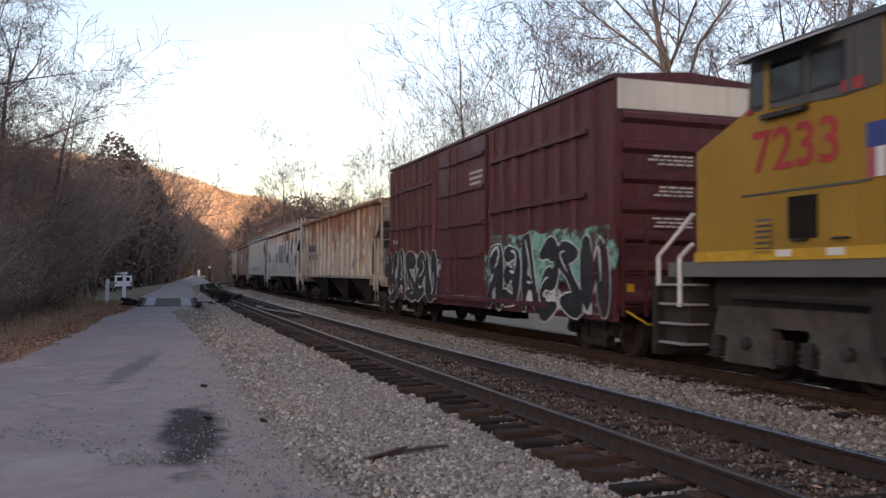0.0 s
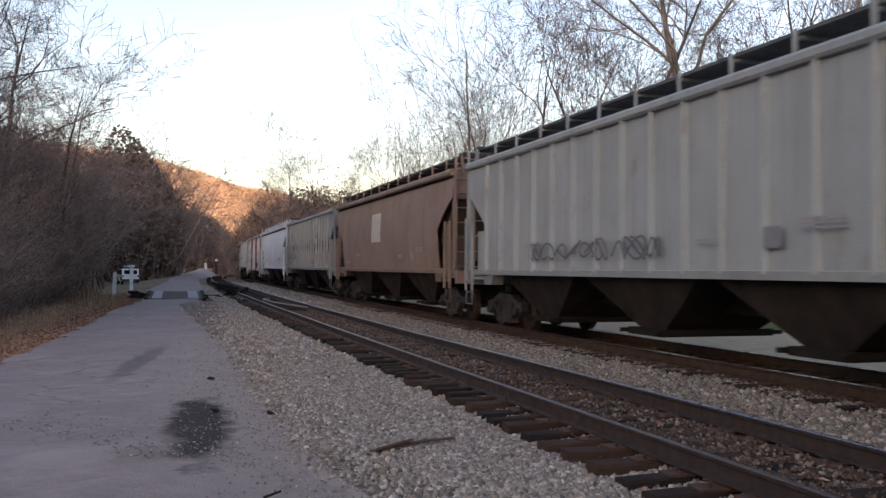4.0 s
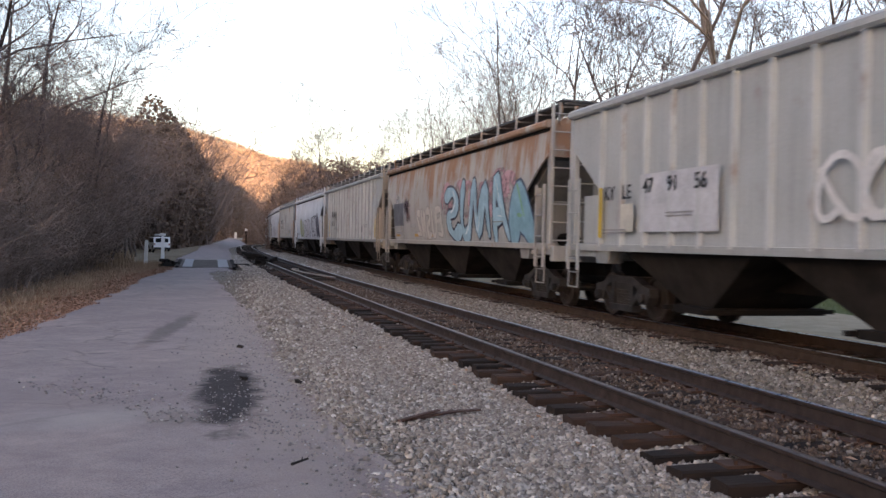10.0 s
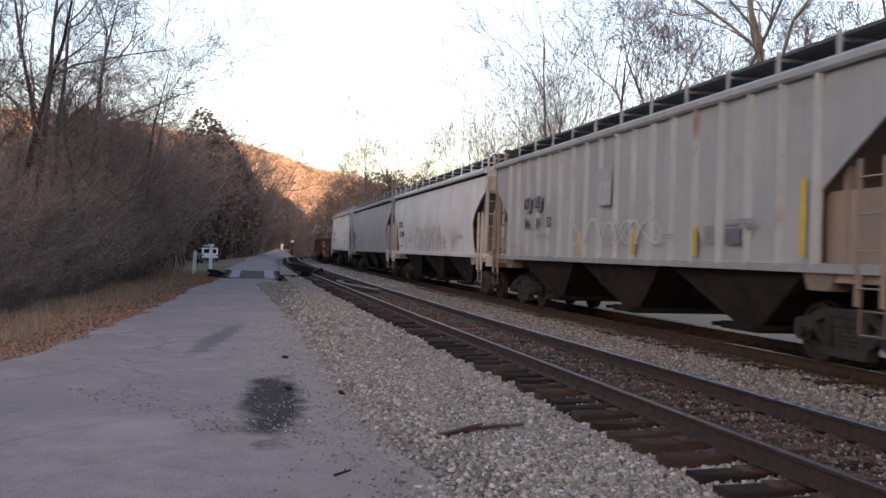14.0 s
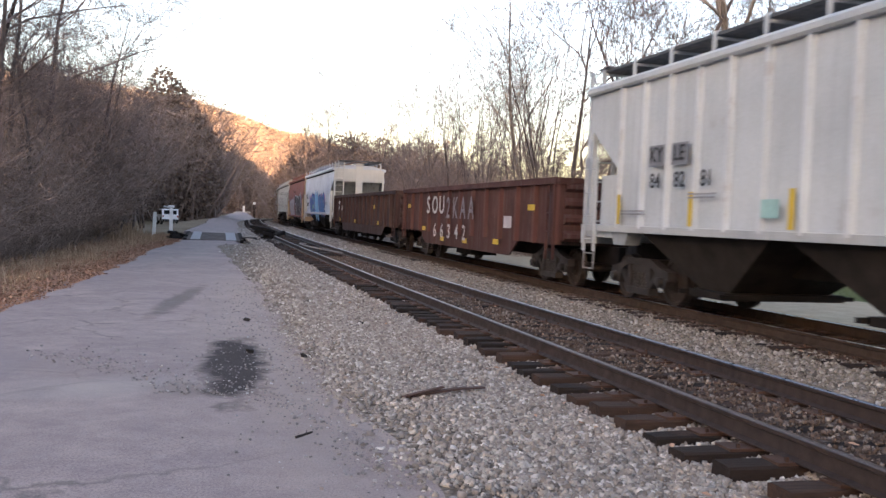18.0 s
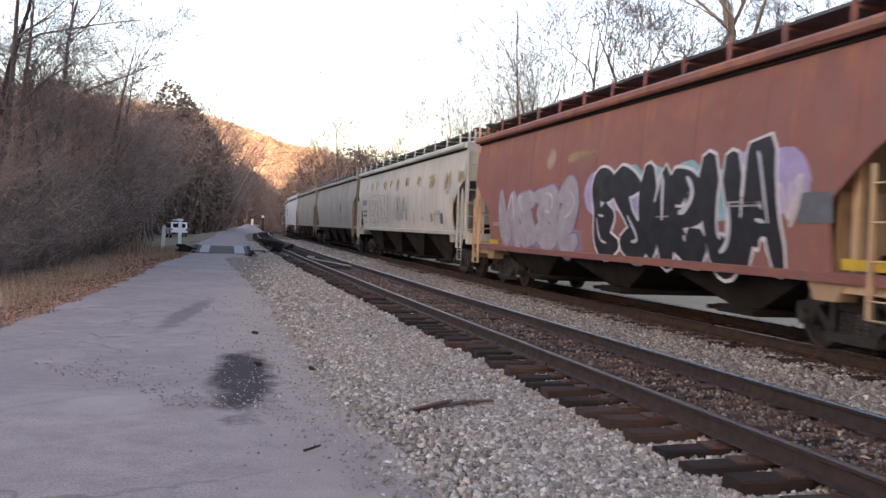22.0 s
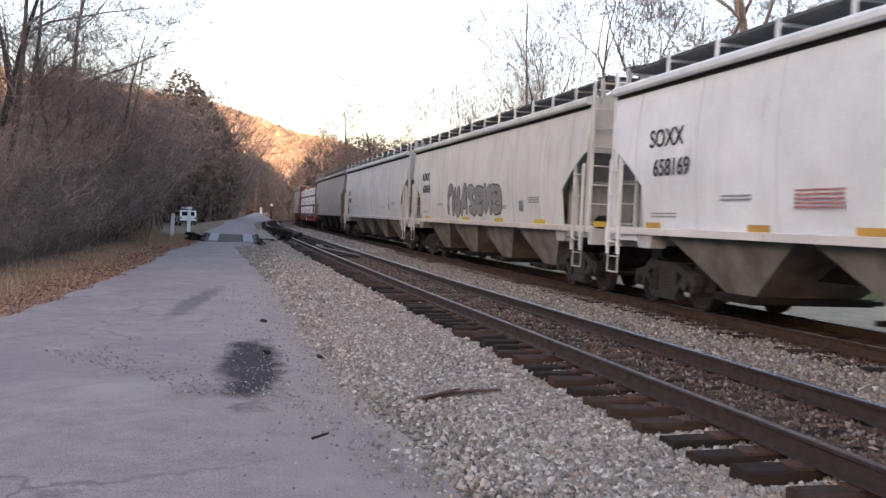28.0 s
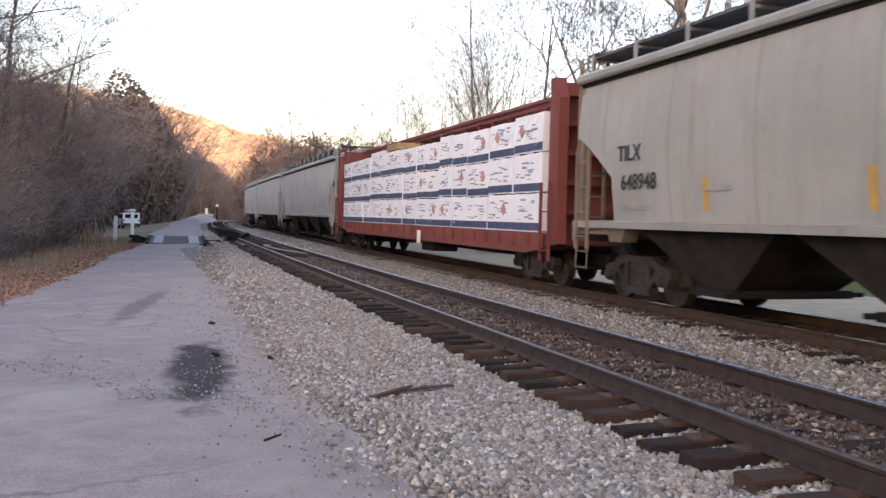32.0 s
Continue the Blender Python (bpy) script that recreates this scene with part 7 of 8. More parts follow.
# ---- centrebeam flat car with wrapped lumber ----
def centrebeam(i):
    car = tagged(new("centrebeam_flat_car"), "red-brown centrebeam flat car stacked with white-wrapped lumber bundles", "freight car", "cars of the freight train")
    mat = paint((0.20, 0.055, 0.045), 0.15, 0.35, (0.08, 0.04, 0.035))
    half = LEN[i] / 2
    h = half - 0.55
    part("deck", Geo().prism([(-h, 0.92), (-h + 1.6, 0.70), (h - 1.6, 0.70), (h, 0.92), (h, 1.14), (-h, 1.14)], -1.45, 1.45), mat, car)
    for k in range(26):
        x = -h + 0.5 + (2 * h - 1) * k / 25
        part("stake_pocket", Geo().box(x - 0.08, x + 0.08, -1.54, -1.45, 0.86, 1.12), mat, car)
    for e in (-1, 1):
        X = e * (h - 0.1)
        b = part("bulkhead", Geo().box(X - 0.06, X + 0.06, -1.40, 1.40, 1.0, 4.25), mat, car)
        for sg in (-1, 1):
            part("bulkhead_post", Geo().prism([(X - e * 0.10, 0.95), (X + e * 0.34, 0.95), (X + e * 0.34, 3.9), (X + e * 0.16, 4.32), (X - e * 0.10, 4.32)], sg * 1.44 - 0.11, sg * 1.44 + 0.11), mat, b)
        for z in (1.6, 2.2, 2.8, 3.4, 4.0):
            part("bulkhead_beam", Geo().box(min(X, X + e * 0.28), max(X, X + e * 0.28), -1.35, 1.35, z - 0.05, z + 0.05), mat, b)
        piece("end_ladder", shared("cblad", lambda: ladder_geo(1.6, 0.42).mesh("end_ladder", mat)), car, pose(e * (h - 0.1), -1.66, 0.6))
        add_coupler(car, e * (half - 0.36), e)
        add_truck(car, e * (half - 2.5))
    part("top_beam", Geo().box(-h, h, -0.42, 0.42, 4.10, 4.24).box(-h, h, -0.5, 0.5, 4.22, 4.30), mat, car)
    n = 19
    for k in range(n):
        x = -h + 0.6 + (2 * h - 1.2) * k / (n - 1)
        part("beam_post", Geo().box(x - 0.07, x + 0.07, -0.14, 0.14, 1.1, 3.6).prism([(-0.14, 3.6), (0.14, 3.6), (0.42, 4.12), (-0.42, 4.12)], x - 0.07, x + 0.07, "x"), mat, car)
    # bundles
    wrap = MWRAP
    r = random.Random(12)
    band = flat((0.05, 0.07, 0.14))
    red, dark = flat((0.62, 0.30, 0.27)), flat((0.34, 0.37, 0.44))
    for sg in (-1, 1):
        x = -h + 0.25
        col = 0
        while x < h - 1.9:
            w = r.choice((1.22, 2.4, 2.4, 1.6))
            w = min(w, h - 0.25 - x)
            z = 1.16
            for row in range(3):
                hh = 0.82 + r.uniform(-0.02, 0.03)
                if row == 2 and col == 3:
                    hh += 0.12
                d = r.uniform(0, 0.04)
                y0, y1 = (-1.40 + d, -0.20) if sg < 0 else (0.20, 1.40 - d)
                g = crumpled(x + 0.015, x + w - 0.015, y0, y1, z, z + hh, r)
                bn = part("wrapped_package", g, wrap, car, "white plastic-wrapped lumber bundle with a navy band")
                if sg < 0:
                    q = Geo()
                    q.box(x + 0.02, x + w - 0.02, y0 - 0.012, y0 + 0.03, z + 0.03, z + 0.20)
                    part("navy_band", q, band, bn)
                    m = Geo()
                    for _ in range(int(w * 9)):
                        a = r.uniform(x + 0.1, x + w - 0.45)
                        zz = r.uniform(z + 0.26, z + hh - 0.14)
                        m.box(a, a + r.uniform(0.08, 0.3), y0 - 0.022, y0 + 0.01, zz, zz + r.uniform(0.015, 0.04))
                    part("wrap_print", m, dark, bn)
                    if r.random() < 0.45:
                        a = r.uniform(x + 0.2, x + w - 0.5)
                        part("red_print", Geo().prism([(a, z + 0.5), (a + 0.15, z + 0.36), (a + 0.3, z + 0.5), (a + 0.15, z + 0.64)], y0 - 0.024, y0), red, bn)
                z += hh + 0.03
                part("dunnage", Geo().box(x + 0.3, x + 0.4, min(y0, y1), max(y0, y1), z - 0.03, z).box(x + w - 0.5, x + w - 0.4, min(y0, y1), max(y0, y1), z - 0.03, z), M_TIE, bn)
            x += w + 0.02
            col += 1
    part("tarpless_bundle", Geo().box(-3.4, -1.8, -1.36, -0.2, 3.76, 3.98), flat((0.42, 0.27, 0.11)), car, "bare pine lumber bundle")
    part("centre_sill", Geo().box(-half + 0.4, half - 0.4, -0.3, 0.3, 0.5, 0.75).box(1.0, 2.3, -1.25, -0.5, 0.40, 0.70), M_UNDER, car)
    part("white_plate", Geo().box(1.5, 1.85, -1.57, -1.55, 0.62, 1.02), M_WHITE, car)
    bars(car, flat((0.6, 0.55, 0.52)), -h + 0.2, 4.1, 0.9, 0.05, -1.57, 2)
    return car


def crumpled(x0, x1, y0, y1, z0, z1, r):
    """A box whose faces are slightly dented."""
    g = Geo()
    nx, nz = max(3, int((x1 - x0) / 0.16)), 6
    ya, yb = (y0, y1) if y0 < 0 else (y1, y0)
    for k in range(nz + 1):
        for j in range(nx + 1):
            e = 0.0 if j in (0, nx) or k in (0, nz) else r.uniform(-0.014, 0.014)
            g.v.append((x0 + (x1 - x0) * j / nx, ya + e, z0 + (z1 - z0) * k / nz + (r.uniform(-0.012, 0.012) if k == nz else 0)))
    for k in range(nz):
        for j in range(nx):
            a = k * (nx + 1) + j
            g.f.append((a, a + 1, a + nx + 2, a + nx + 1))
    b = len(g.v)
    g.v += [(x0, yb, z0), (x1, yb, z0), (x1, yb, z1), (x0, yb, z1)]
    t = nz * (nx + 1)
    g.f.append((b, b + 3, b + 2, b + 1))
    g.f.append((0, b) + (b + 1,) + tuple(range(nx, 0, -1)))
    g.f.append((b + 3,) + tuple(t + j for j in range(nx + 1)) + (b + 2,))
    g.f.append((b, 0) + tuple(k * (nx + 1) for k in range(1, nz + 1)) + (b + 3,))
    g.f.append((b + 2,) + tuple(k * (nx + 1) + nx for k in range(nz, -1, -1)) + (b + 1,))
    return g


MWRAP = enamel("plastic_wrap", (0.80, 0.81, 0.84), 0.35)
TRAIN.append((28, centrebeam(28)))


# ---- locomotive, long hood leading; its nose is coupled to the boxcar ----
def locomotive(i):
    car = tagged(new("locomotive"), "yellow and grey diesel locomotive with red cab numbers", "locomotive", "cars of the freight train")
    half = LEN[i] / 2
    yel = paint((0.36, 0.205, 0.022), 0.05, 0.25, (0.12, 0.07, 0.03), 0.4)
    grey = paint((0.10, 0.10, 0.10), 0.1, 0.4, (0.08, 0.06, 0.05), 0.6)
    pale = paint((0.30, 0.30, 0.30), 0.05, 0.3)
    dirty = plain("engine_grime", (0.042, 0.038, 0.034), 0.8, 0.0, 0.4, 3, other=(0.026, 0.024, 0.022))
    grime = plain("truck_dust", (0.095, 0.085, 0.08), 0.8, 0.0, 0.4, 3, other=(0.045, 0.04, 0.038))
    red = flat((0.42, 0.03, 0.03))
    n = -half
    # nose and cab
    cab = part("cab", Geo().prism([(n + 1.95, 1.66), (n + 1.95, 3.28), (n + 3.15, 3.70), (n + 3.20, 4.36), (n + 5.5, 4.44), (n + 5.5, 1.66)], -1.50, 1.50), yel, car)
    part("cab_roof", Geo().prism([(-1.56, 4.36), (-1.50, 4.46), (-0.9, 4.62), (0.9, 4.62), (1.50, 4.46), (1.56, 4.36)], n + 3.0, n + 5.7, "x"), grey, cab)
    part("cab_band", Geo().prism([(n + 3.16, 3.66), (n + 3.21, 4.34), (n + 5.49, 4.42), (n + 5.49, 3.60), (n + 4.9, 3.56)], -1.515, 1.515), grey, cab)
    for a, b, z0, z1 in ((3.30, 3.52, 3.72, 4.16), (3.66, 4.22, 3.74, 4.2), (4.40, 4.92, 3.74, 4.22)):
        w = part("side_window", Geo().box(n + a, n + b, -1.53, -1.49, z0, z1), M_GLASS, cab)
        part("window_frame", Geo().box(n + a - 0.04, n + b + 0.04, -1.526, -1.50, z0 - 0.04, z0).box(n + a - 0.04, n + a, -1.526, -1.50, z0, z1).box(n + b, n + b + 0.04, -1.526, -1.50, z0, z1), M_BLACKPAINT, w)
    part("sun_visor", Geo().prism([(-1.50, 4.40), (-1.50, 4.43), (-1.86, 4.29), (-1.86, 4.26)], n + 3.26, n + 4.78, "x"), paint((0.42, 0.43, 0.45), 0.05, 0.3), cab, "pale grey sun visor")
    for x in (3.56, 4.31, 5.02):
        part("window_post", Geo().box(n + x - 0.05, n + x + 0.05, -1.535, -1.50, 3.58, 4.28), yel if x < 4 else grey, cab)
    part("window_ledge", Geo().box(n + 3.5, n + 4.3, -1.60, -1.50, 3.50, 3.56), M_BLACKPAINT, cab)
    part("red_patch", Geo().box(n + 4.88, n + 5.2, -1.528, -1.50, 3.60, 3.74), red, cab)
    for x in (4.05, 4.75):
        part("grab_iron", Geo().path([(n + x, -1.5, 1.9), (n + x, -1.56, 1.9), (n + x + 0.22, -1.56, 1.9), (n + x + 0.22, -1.5, 1.9)], 0.015, 5), M_BLACKPAINT, cab)
    part("access_panel", Geo().box(n + 4.55, n + 5.1, -1.512, -1.49, 1.86, 2.44), yel, cab)
    for x in (3.72, 4.62):
        part("label_plate", Geo().box(n + x, n + x + 0.28, -1.516, -1.50, 1.70, 1.79), M_WHITE, cab)
    part("red_stripe", Geo().prism([(n + 3.13, 3.62), (n + 3.13, 3.70), (n + 3.24, 3.70), (n + 3.24, 3.62)], -1.52, 1.52), red, cab)
    part("nose_seam", Geo().box(n + 3.0, n + 5.3, -1.512, -1.49, 2.52, 2.55), grey, cab)
    part("cab_vent", Geo().box(n + 3.95, n + 4.45, -1.52, -1.49, 1.92, 2.45), M_UNDER, cab)
    lou = part("louvre", Geo().box(n + 3.3, n + 3.62, -1.512, -1.49, 1.72, 2.2), grey, cab)
    for k in range(6):
        part("louvre_slat", Geo().box(n + 3.3, n + 3.62, -1.53, -1.50, 1.75 + k * 0.075, 1.79 + k * 0.075), yel, lou)
    letters("7233", 0.78, red, cab, pose(n + 4.05, -1.512, 3.06) @ SIDE, "cab_number", 1.05)
    part("emblem_field", Geo().box(n + 5.25, n + 5.95, -1.518, -1.50, 2.90, 3.18), flat((0.04, 0.07, 0.28)), cab)
    for k in range(5):
        part("emblem_stripe", Geo().box(n + 5.25 + k * 0.14, n + 5.385 + k * 0.14, -1.518, -1.50, 2.56, 2.895), flat((0.45, 0.10, 0.11)) if k % 2 == 0 else M_WHITE, cab)
    # hood, radiator, fans
    hood = part("long_hood", Geo().prism([(n + 5.5, 1.66), (n + 5.5, 4.35), (half - 1.6, 4.35), (half - 1.4, 4.1), (half - 1.4, 1.66)], -0.95, 0.95), yel, car)
    part("radiator", Geo().prism([(-0.95, 3.6), (-1.5, 3.9), (-1.5, 4.3), (1.5, 4.3), (1.5, 3.9), (0.95, 3.6)], half - 6.4, half - 2.2, "x"), grey, hood)
    for k in range(12):
        x = n + 6.2 + k * 1.05
        part("hood_door", Geo().box(x, x + 0.95, -0.975, -0.95, 1.8, 3.5), yel, hood)
    # frame, tank
    part("main_frame", Geo().box(n + 1.2, half - 1.2, -1.50, 1.50, 1.44, 1.66), paint((0.15, 0.145, 0.14), 0.2, 0.5, (0.08, 0.06, 0.05)), car)
    part("yellow_sill_line", Geo().box(n + 1.9, half - 1.3, -1.515, 1.515, 1.655, 1.80), flat((0.62, 0.36, 0.02)), car)
    # plain dark boxes added to darken the see-through gap below the deck
    part("under_deck", Geo().box(n + 1.9, half - 1.6, -1.15, 1.15, 0.98, 1.44).box(n + 5.2, n + 6.6, -1.42, -0.8, 0.55, 1.3, 0.05), dirty, car, "dark filler boxes closing the gap under the deck")
    part("fuel_tank", Geo().prism([(-1.35, 1.4), (-1.5, 1.1), (-1.4, 0.45), (-0.9, 0.3), (0.9, 0.3), (1.4, 0.45), (1.5, 1.1), (1.35, 1.4)], -3.6, 3.6, "x"), dirty, car)
    part("air_pipe", Geo().tube((n + 2.6, -1.35, 1.18), (n + 9.0, -1.35, 1.10), 0.05, 0.05, 6), dirty, car)
    for e in (-1, 1):
        x0 = e * (half - 1.25)
        part("step_well", Geo().prism([(x0 - e * 0.4, 1.45), (x0 + e * 0.35, 1.45), (x0 + e * 0.25, 0.42), (x0 - e * 0.35, 0.36)], -1.42, -0.9), dirty, car)
        for k in range(4):
            z = 0.40 + k * 0.30
            part("step", Geo().box(min(x0 - e * 0.42, x0 + e * 0.30), max(x0 - e * 0.42, x0 + e * 0.30), -1.52, -1.1, z, z + 0.035), pale, car)
        part("handrail", Geo().path([(x0 - e * 0.26, -1.5, 0.98), (x0 - e * 0.26, -1.5, 1.74), (x0 - e * 0.56, -1.48, 1.93)], 0.035, 6), M_WHITE, car, "white grab rail")
        part("handrail", Geo().path([(x0 + e * 0.34, -1.5, 1.30), (x0 + e * 0.34, -1.5, 1.76), (x0 - e * 0.53, -1.45, 2.38)], 0.035, 6), M_WHITE, car, "white grab rail")
        part("pilot", Geo().prism([(-1.45, 0.2), (-1.45, 1.44), (1.45, 1.44), (1.45, 0.2)], min(e * (half - 0.75), e * (half - 0.65)), max(e * (half - 0.75), e * (half - 0.65)), "x"), dirty, car)
        add_coupler(car, e * (half - 0.40), e)
        # three-axle truck
        cx = e * (half - 4.7)
        tr = piece("truck", shared("loco_bolster", lambda: Geo().box(-2.2, 2.2, -0.6, 0.6, 0.6, 0.95).mesh("truck", M_TRUCK)), car, pose(cx, 0, 0), "grey six-wheel truck")
        for sg in (-1, 1):
            g = Geo().prism([(-2.75, 0.62), (-2.6, 1.02), (2.6, 1.02), (2.75, 0.62), (2.3, 0.55), (2.1, 0.75), (0.75, 0.75), (0.55, 0.5), (-0.55, 0.5), (-0.75, 0.75), (-2.1, 0.75), (-2.3, 0.55)], sg * 1.12 - 0.1, sg * 1.12 + 0.1)
            for ax in (-1.9, 0.0, 1.9):
                g.prism([(ax - 0.42, 0.85), (ax + 0.42, 0.85), (ax + 0.55, 0.22), (ax - 0.55, 0.22)], sg * 1.15 - 0.1, sg * 1.15 + 0.1)
            part("truck_frame", g, grime, tr)
            for ax in (-1.9, 0.0, 1.9):
                piece("wheel", shared("wheel", wheel_mesh), tr, pose(ax, sg * 0.745, 0.5, 0, 0, 180 if sg > 0 else 0) @ Matrix.Scale(1.14, 4))
                piece("bearing_cap", shared("cap", lambda: None), tr, pose(ax, sg * 1.28, 0.52, 0, 0, 0 if sg < 0 else 180))
                for q in (-0.72, 0.72):
                    piece("coil_spring", shared("coil", lambda: Geo().box(-0.12, 0.12, -0.08, 0.08, 0.3, 0.34).box(-0.12, 0.12, -0.08, 0.08, 0.38, 0.42).box(-0.12, 0.12, -0.08, 0.08, 0.46, 0.5).box(-0.1, 0.1, -0.06, 0.06, 0.28, 0.6).mesh("coil_spring", M_TRUCK)), tr, pose(ax + q, sg * 1.22, 0))
    return car


TRAIN.append((0, locomotive(0)))


def travelled(t):
    return 14.924 * t + 1.659 * t * t / 30 - 1.118 * t ** 3 / 900


def motions():
    for i, car in TRAIN:
        half, mid = LEN[i] / 2 - 2.05, (GAPS[i] + GAPS[i + 1]) / 2 - (0.26 if i == 1 else 0)
        rows = []
        for k in range(33):
            s = mid - travelled(k)
            a, _ = on_line(s - half, MID2, RAIL2)
            b, _ = on_line(s + half, MID2, RAIL2)
            c, d = (a + b) / 2, a - b
            rows.append((k, pose(c.x, c.y, c.z, 0, math.degrees(-math.atan2(d.z, math.hypot(d.x, d.y))), math.degrees(math.atan2(d.y, d.x)))))
        walk(car, rows)

# ---- beside the road ----
post = tagged(new("marker_post"), "white wooden marker post on the grassy verge", "post", "roadside posts")
part("shaft", Geo().prism([(-0.11, -0.3), (0.11, -0.3), (0.11, 1.5), (0.06, 1.56), (-0.06, 1.56), (-0.11, 1.5)], -0.09, 0.09), enamel("post_white", (0.86, 0.86, 0.85), 0.6), post)
post.matrix_basis = pose(-20.2, 53.2, -0.1, 0, 1.5, 20)
p2 = copy_thing(post, pose(-23.4, 65.0, -0.05, 0, 0, 20) @ Matrix.Scale(1.15, 4))


def suv(x, y, rz):
    car = tagged(new("parked_suv"), "white boxy four-wheel-drive car with loaded roof rack, parked on the grass", "car")
    w = enamel("car_white", (0.80, 0.81, 0.82), 0.3)
    body = part("body", Geo().prism([(-2.05, 0.5), (-2.1, 0.95), (-2.0, 1.05), (-1.0, 1.12), (-0.55, 1.72), (1.85, 1.76), (2.05, 1.1), (2.1, 0.5), (1.7, 0.42), (-1.7, 0.42)], -0.86, 0.86), w, car)
    for sg in (-1, 1):
        for a, b in ((-0.55, 0.3), (0.4, 1.1), (1.2, 1.75)):
            part("side_window", Geo().prism([(a - (0.25 if a < 0 else 0), 1.14), (b, 1.14), (b, 1.62), (a, 1.62)], sg * 0.87 - 0.01, sg * 0.87 + 0.01), M_GLASS, body)
        part("wheel_arch", Geo().prism([(-1.75, 0.5), (-1.55, 0.85), (-1.05, 0.85), (-0.85, 0.5)], sg * 0.87 - 0.02, sg * 0.87 + 0.02).prism([(0.85, 0.5), (1.05, 0.85), (1.55, 0.85), (1.75, 0.5)], sg * 0.87 - 0.02, sg * 0.87 + 0.02), M_BLACKPAINT, body)
    part("rear_window", Geo().box(1.94, 2.03, -0.66, 0.66, 1.12, 1.6), M_GLASS, body)
    part("windscreen", Geo().prism([(-0.98, 1.14), (-0.58, 1.68), (-0.62, 1.69), (-1.02, 1.16)], -0.72, 0.72), M_GLASS, body)
    for ax in (-1.3, 1.3):
        for sg in (-1, 1):
            wh = part("wheel", Geo().lathe([(-0.1, 0.2), (-0.11, 0.34), (0.11, 0.34), (0.1, 0.2)], 18, (ax, sg * 0.8, 0.34)), M_BLACKPAINT, car)
            part("rim", Geo().lathe([(-0.11, 0.02), (-0.115, 0.2), (0.115, 0.2), (0.11, 0.02)], 12, (ax, sg * 0.8, 0.34)), M_WHITE, wh)
    part("roof_rack", Geo().box(-0.3, 1.7, -0.8, -0.76, 1.82, 1.86).box(-0.3, 1.7, 0.76, 0.8, 1.82, 1.86).box(-0.2, -0.15, -0.8, 0.8, 1.74, 1.88).box(0.7, 0.75, -0.8, 0.8, 1.74, 1.88).box(1.5, 1.55, -0.8, 0.8, 1.74, 1.88), M_BLACKPAINT, car)
    part("roof_load", Geo().tube((-0.6, -0.3, 2.0), (1.9, -0.25, 1.98), 0.1, 0.08, 8).tube((0.1, 0.3, 1.98), (1.5, 0.35, 2.0), 0.12, 0.12, 8).box(0.9, 1.5, -0.1, 0.5, 1.88, 2.15, 0.08), M_WHITE, car, "white gear strapped to the rack")
    for sg in (-1, 1):
        part("tail_light", Geo().box(2.05, 2.12, sg * 0.76 - 0.06, sg * 0.76 + 0.06, 0.85, 1.05), flat((0.35, 0.02, 0.02)), body)
    part("bumper", Geo().box(2.05, 2.2, -0.85, 0.85, 0.45, 0.62).box(-2.2, -2.05, -0.85, 0.85, 0.45, 0.62), M_BLACKPAINT, car)
    car.matrix_basis = pose(x, y, -0.1, 0, 0, rz)


suv(-35.3, 96.8, -61)

# small road bridge: two pale steel tread plates and a dark deck
M_STEEL = plain("galvanised_plate", (0.36, 0.355, 0.37), 0.8, 0.0, 0.2)
M_DECK = plain("deck_wood", (0.12, 0.098, 0.088), 0.85, 0.0, 0.3, 3)
br = tagged(new("road_bridge"), "short lane bridge with two pale steel tread plates on dark planks", "bridge")
for a, b in ((-1.25, -0.74), (0.68, 1.25)):
    part("tread_plate", Geo().box(a, b, -3.45, 3.45, 0.02, 0.05), M_STEEL, br)
for k in range(23):
    y = -3.43 + k * 0.3
    part("deck_plank", Geo().box(-1.45, 1.45, y + 0.01, y + 0.28, -0.08, 0.015), M_DECK, br)
for x in (-1.55, 1.55):
    part("kerb_timber", Geo().box(x - 0.1, x + 0.1, -3.45, 3.45, -0.1, 0.06), M_TIE, br)
br.matrix_basis = pose(-16.1, 52.0, 0.15, 2.1, 0, 17.0)


def rubble(x, y, seed, n, label, size=0.5, mat=None):
    r = random.Random(seed)
    heap = tagged(new("timber_pile"), label, "debris", "debris by the bridge")
    for k in range(n):
        l, w = r.uniform(0.8, 2.0) * size * 2, r.uniform(0.07, 0.11)
        part("timber", Geo().box(-l / 2, l / 2, -w, w, -w, w, 0.03), mat or M_BLACKWOOD, heap).matrix_basis = pose(r.gauss(0, size * 1.2), r.gauss(0, size), 0.06 + 0.085 * k, r.uniform(-12, 12), r.uniform(-10, 10), r.uniform(0, 180))
    heap.matrix_basis = pose(x, y, -0.05)


M_BLACKWOOD = plain("charred_timber", (0.035, 0.03, 0.028), 0.9, 0.0, 0.4, 6)
rubble(-13.15, 51.5, 5, 10, "heap of dark old ties beside the track", 0.36)
rubble(-12.7, 52.3, 9, 9, "heap of dark old ties beside the track", 0.36)
rubble(-17.7, 50.2, 6, 5, "dark logs at the edge of the lane", 0.3)
# concrete headwall across the ditch on the rail side
ab = tagged(new("culvert_headwall"), "dark stained culvert wall beside the line", "wall")
part("wall", Geo().box(-1.9, 1.9, -0.2, 0.2, -0.6, 0.22, 0.04), M_BLACKWOOD, ab)
ab.matrix_basis = pose(-13.9, 55.2, 0, 0, 0, 106)

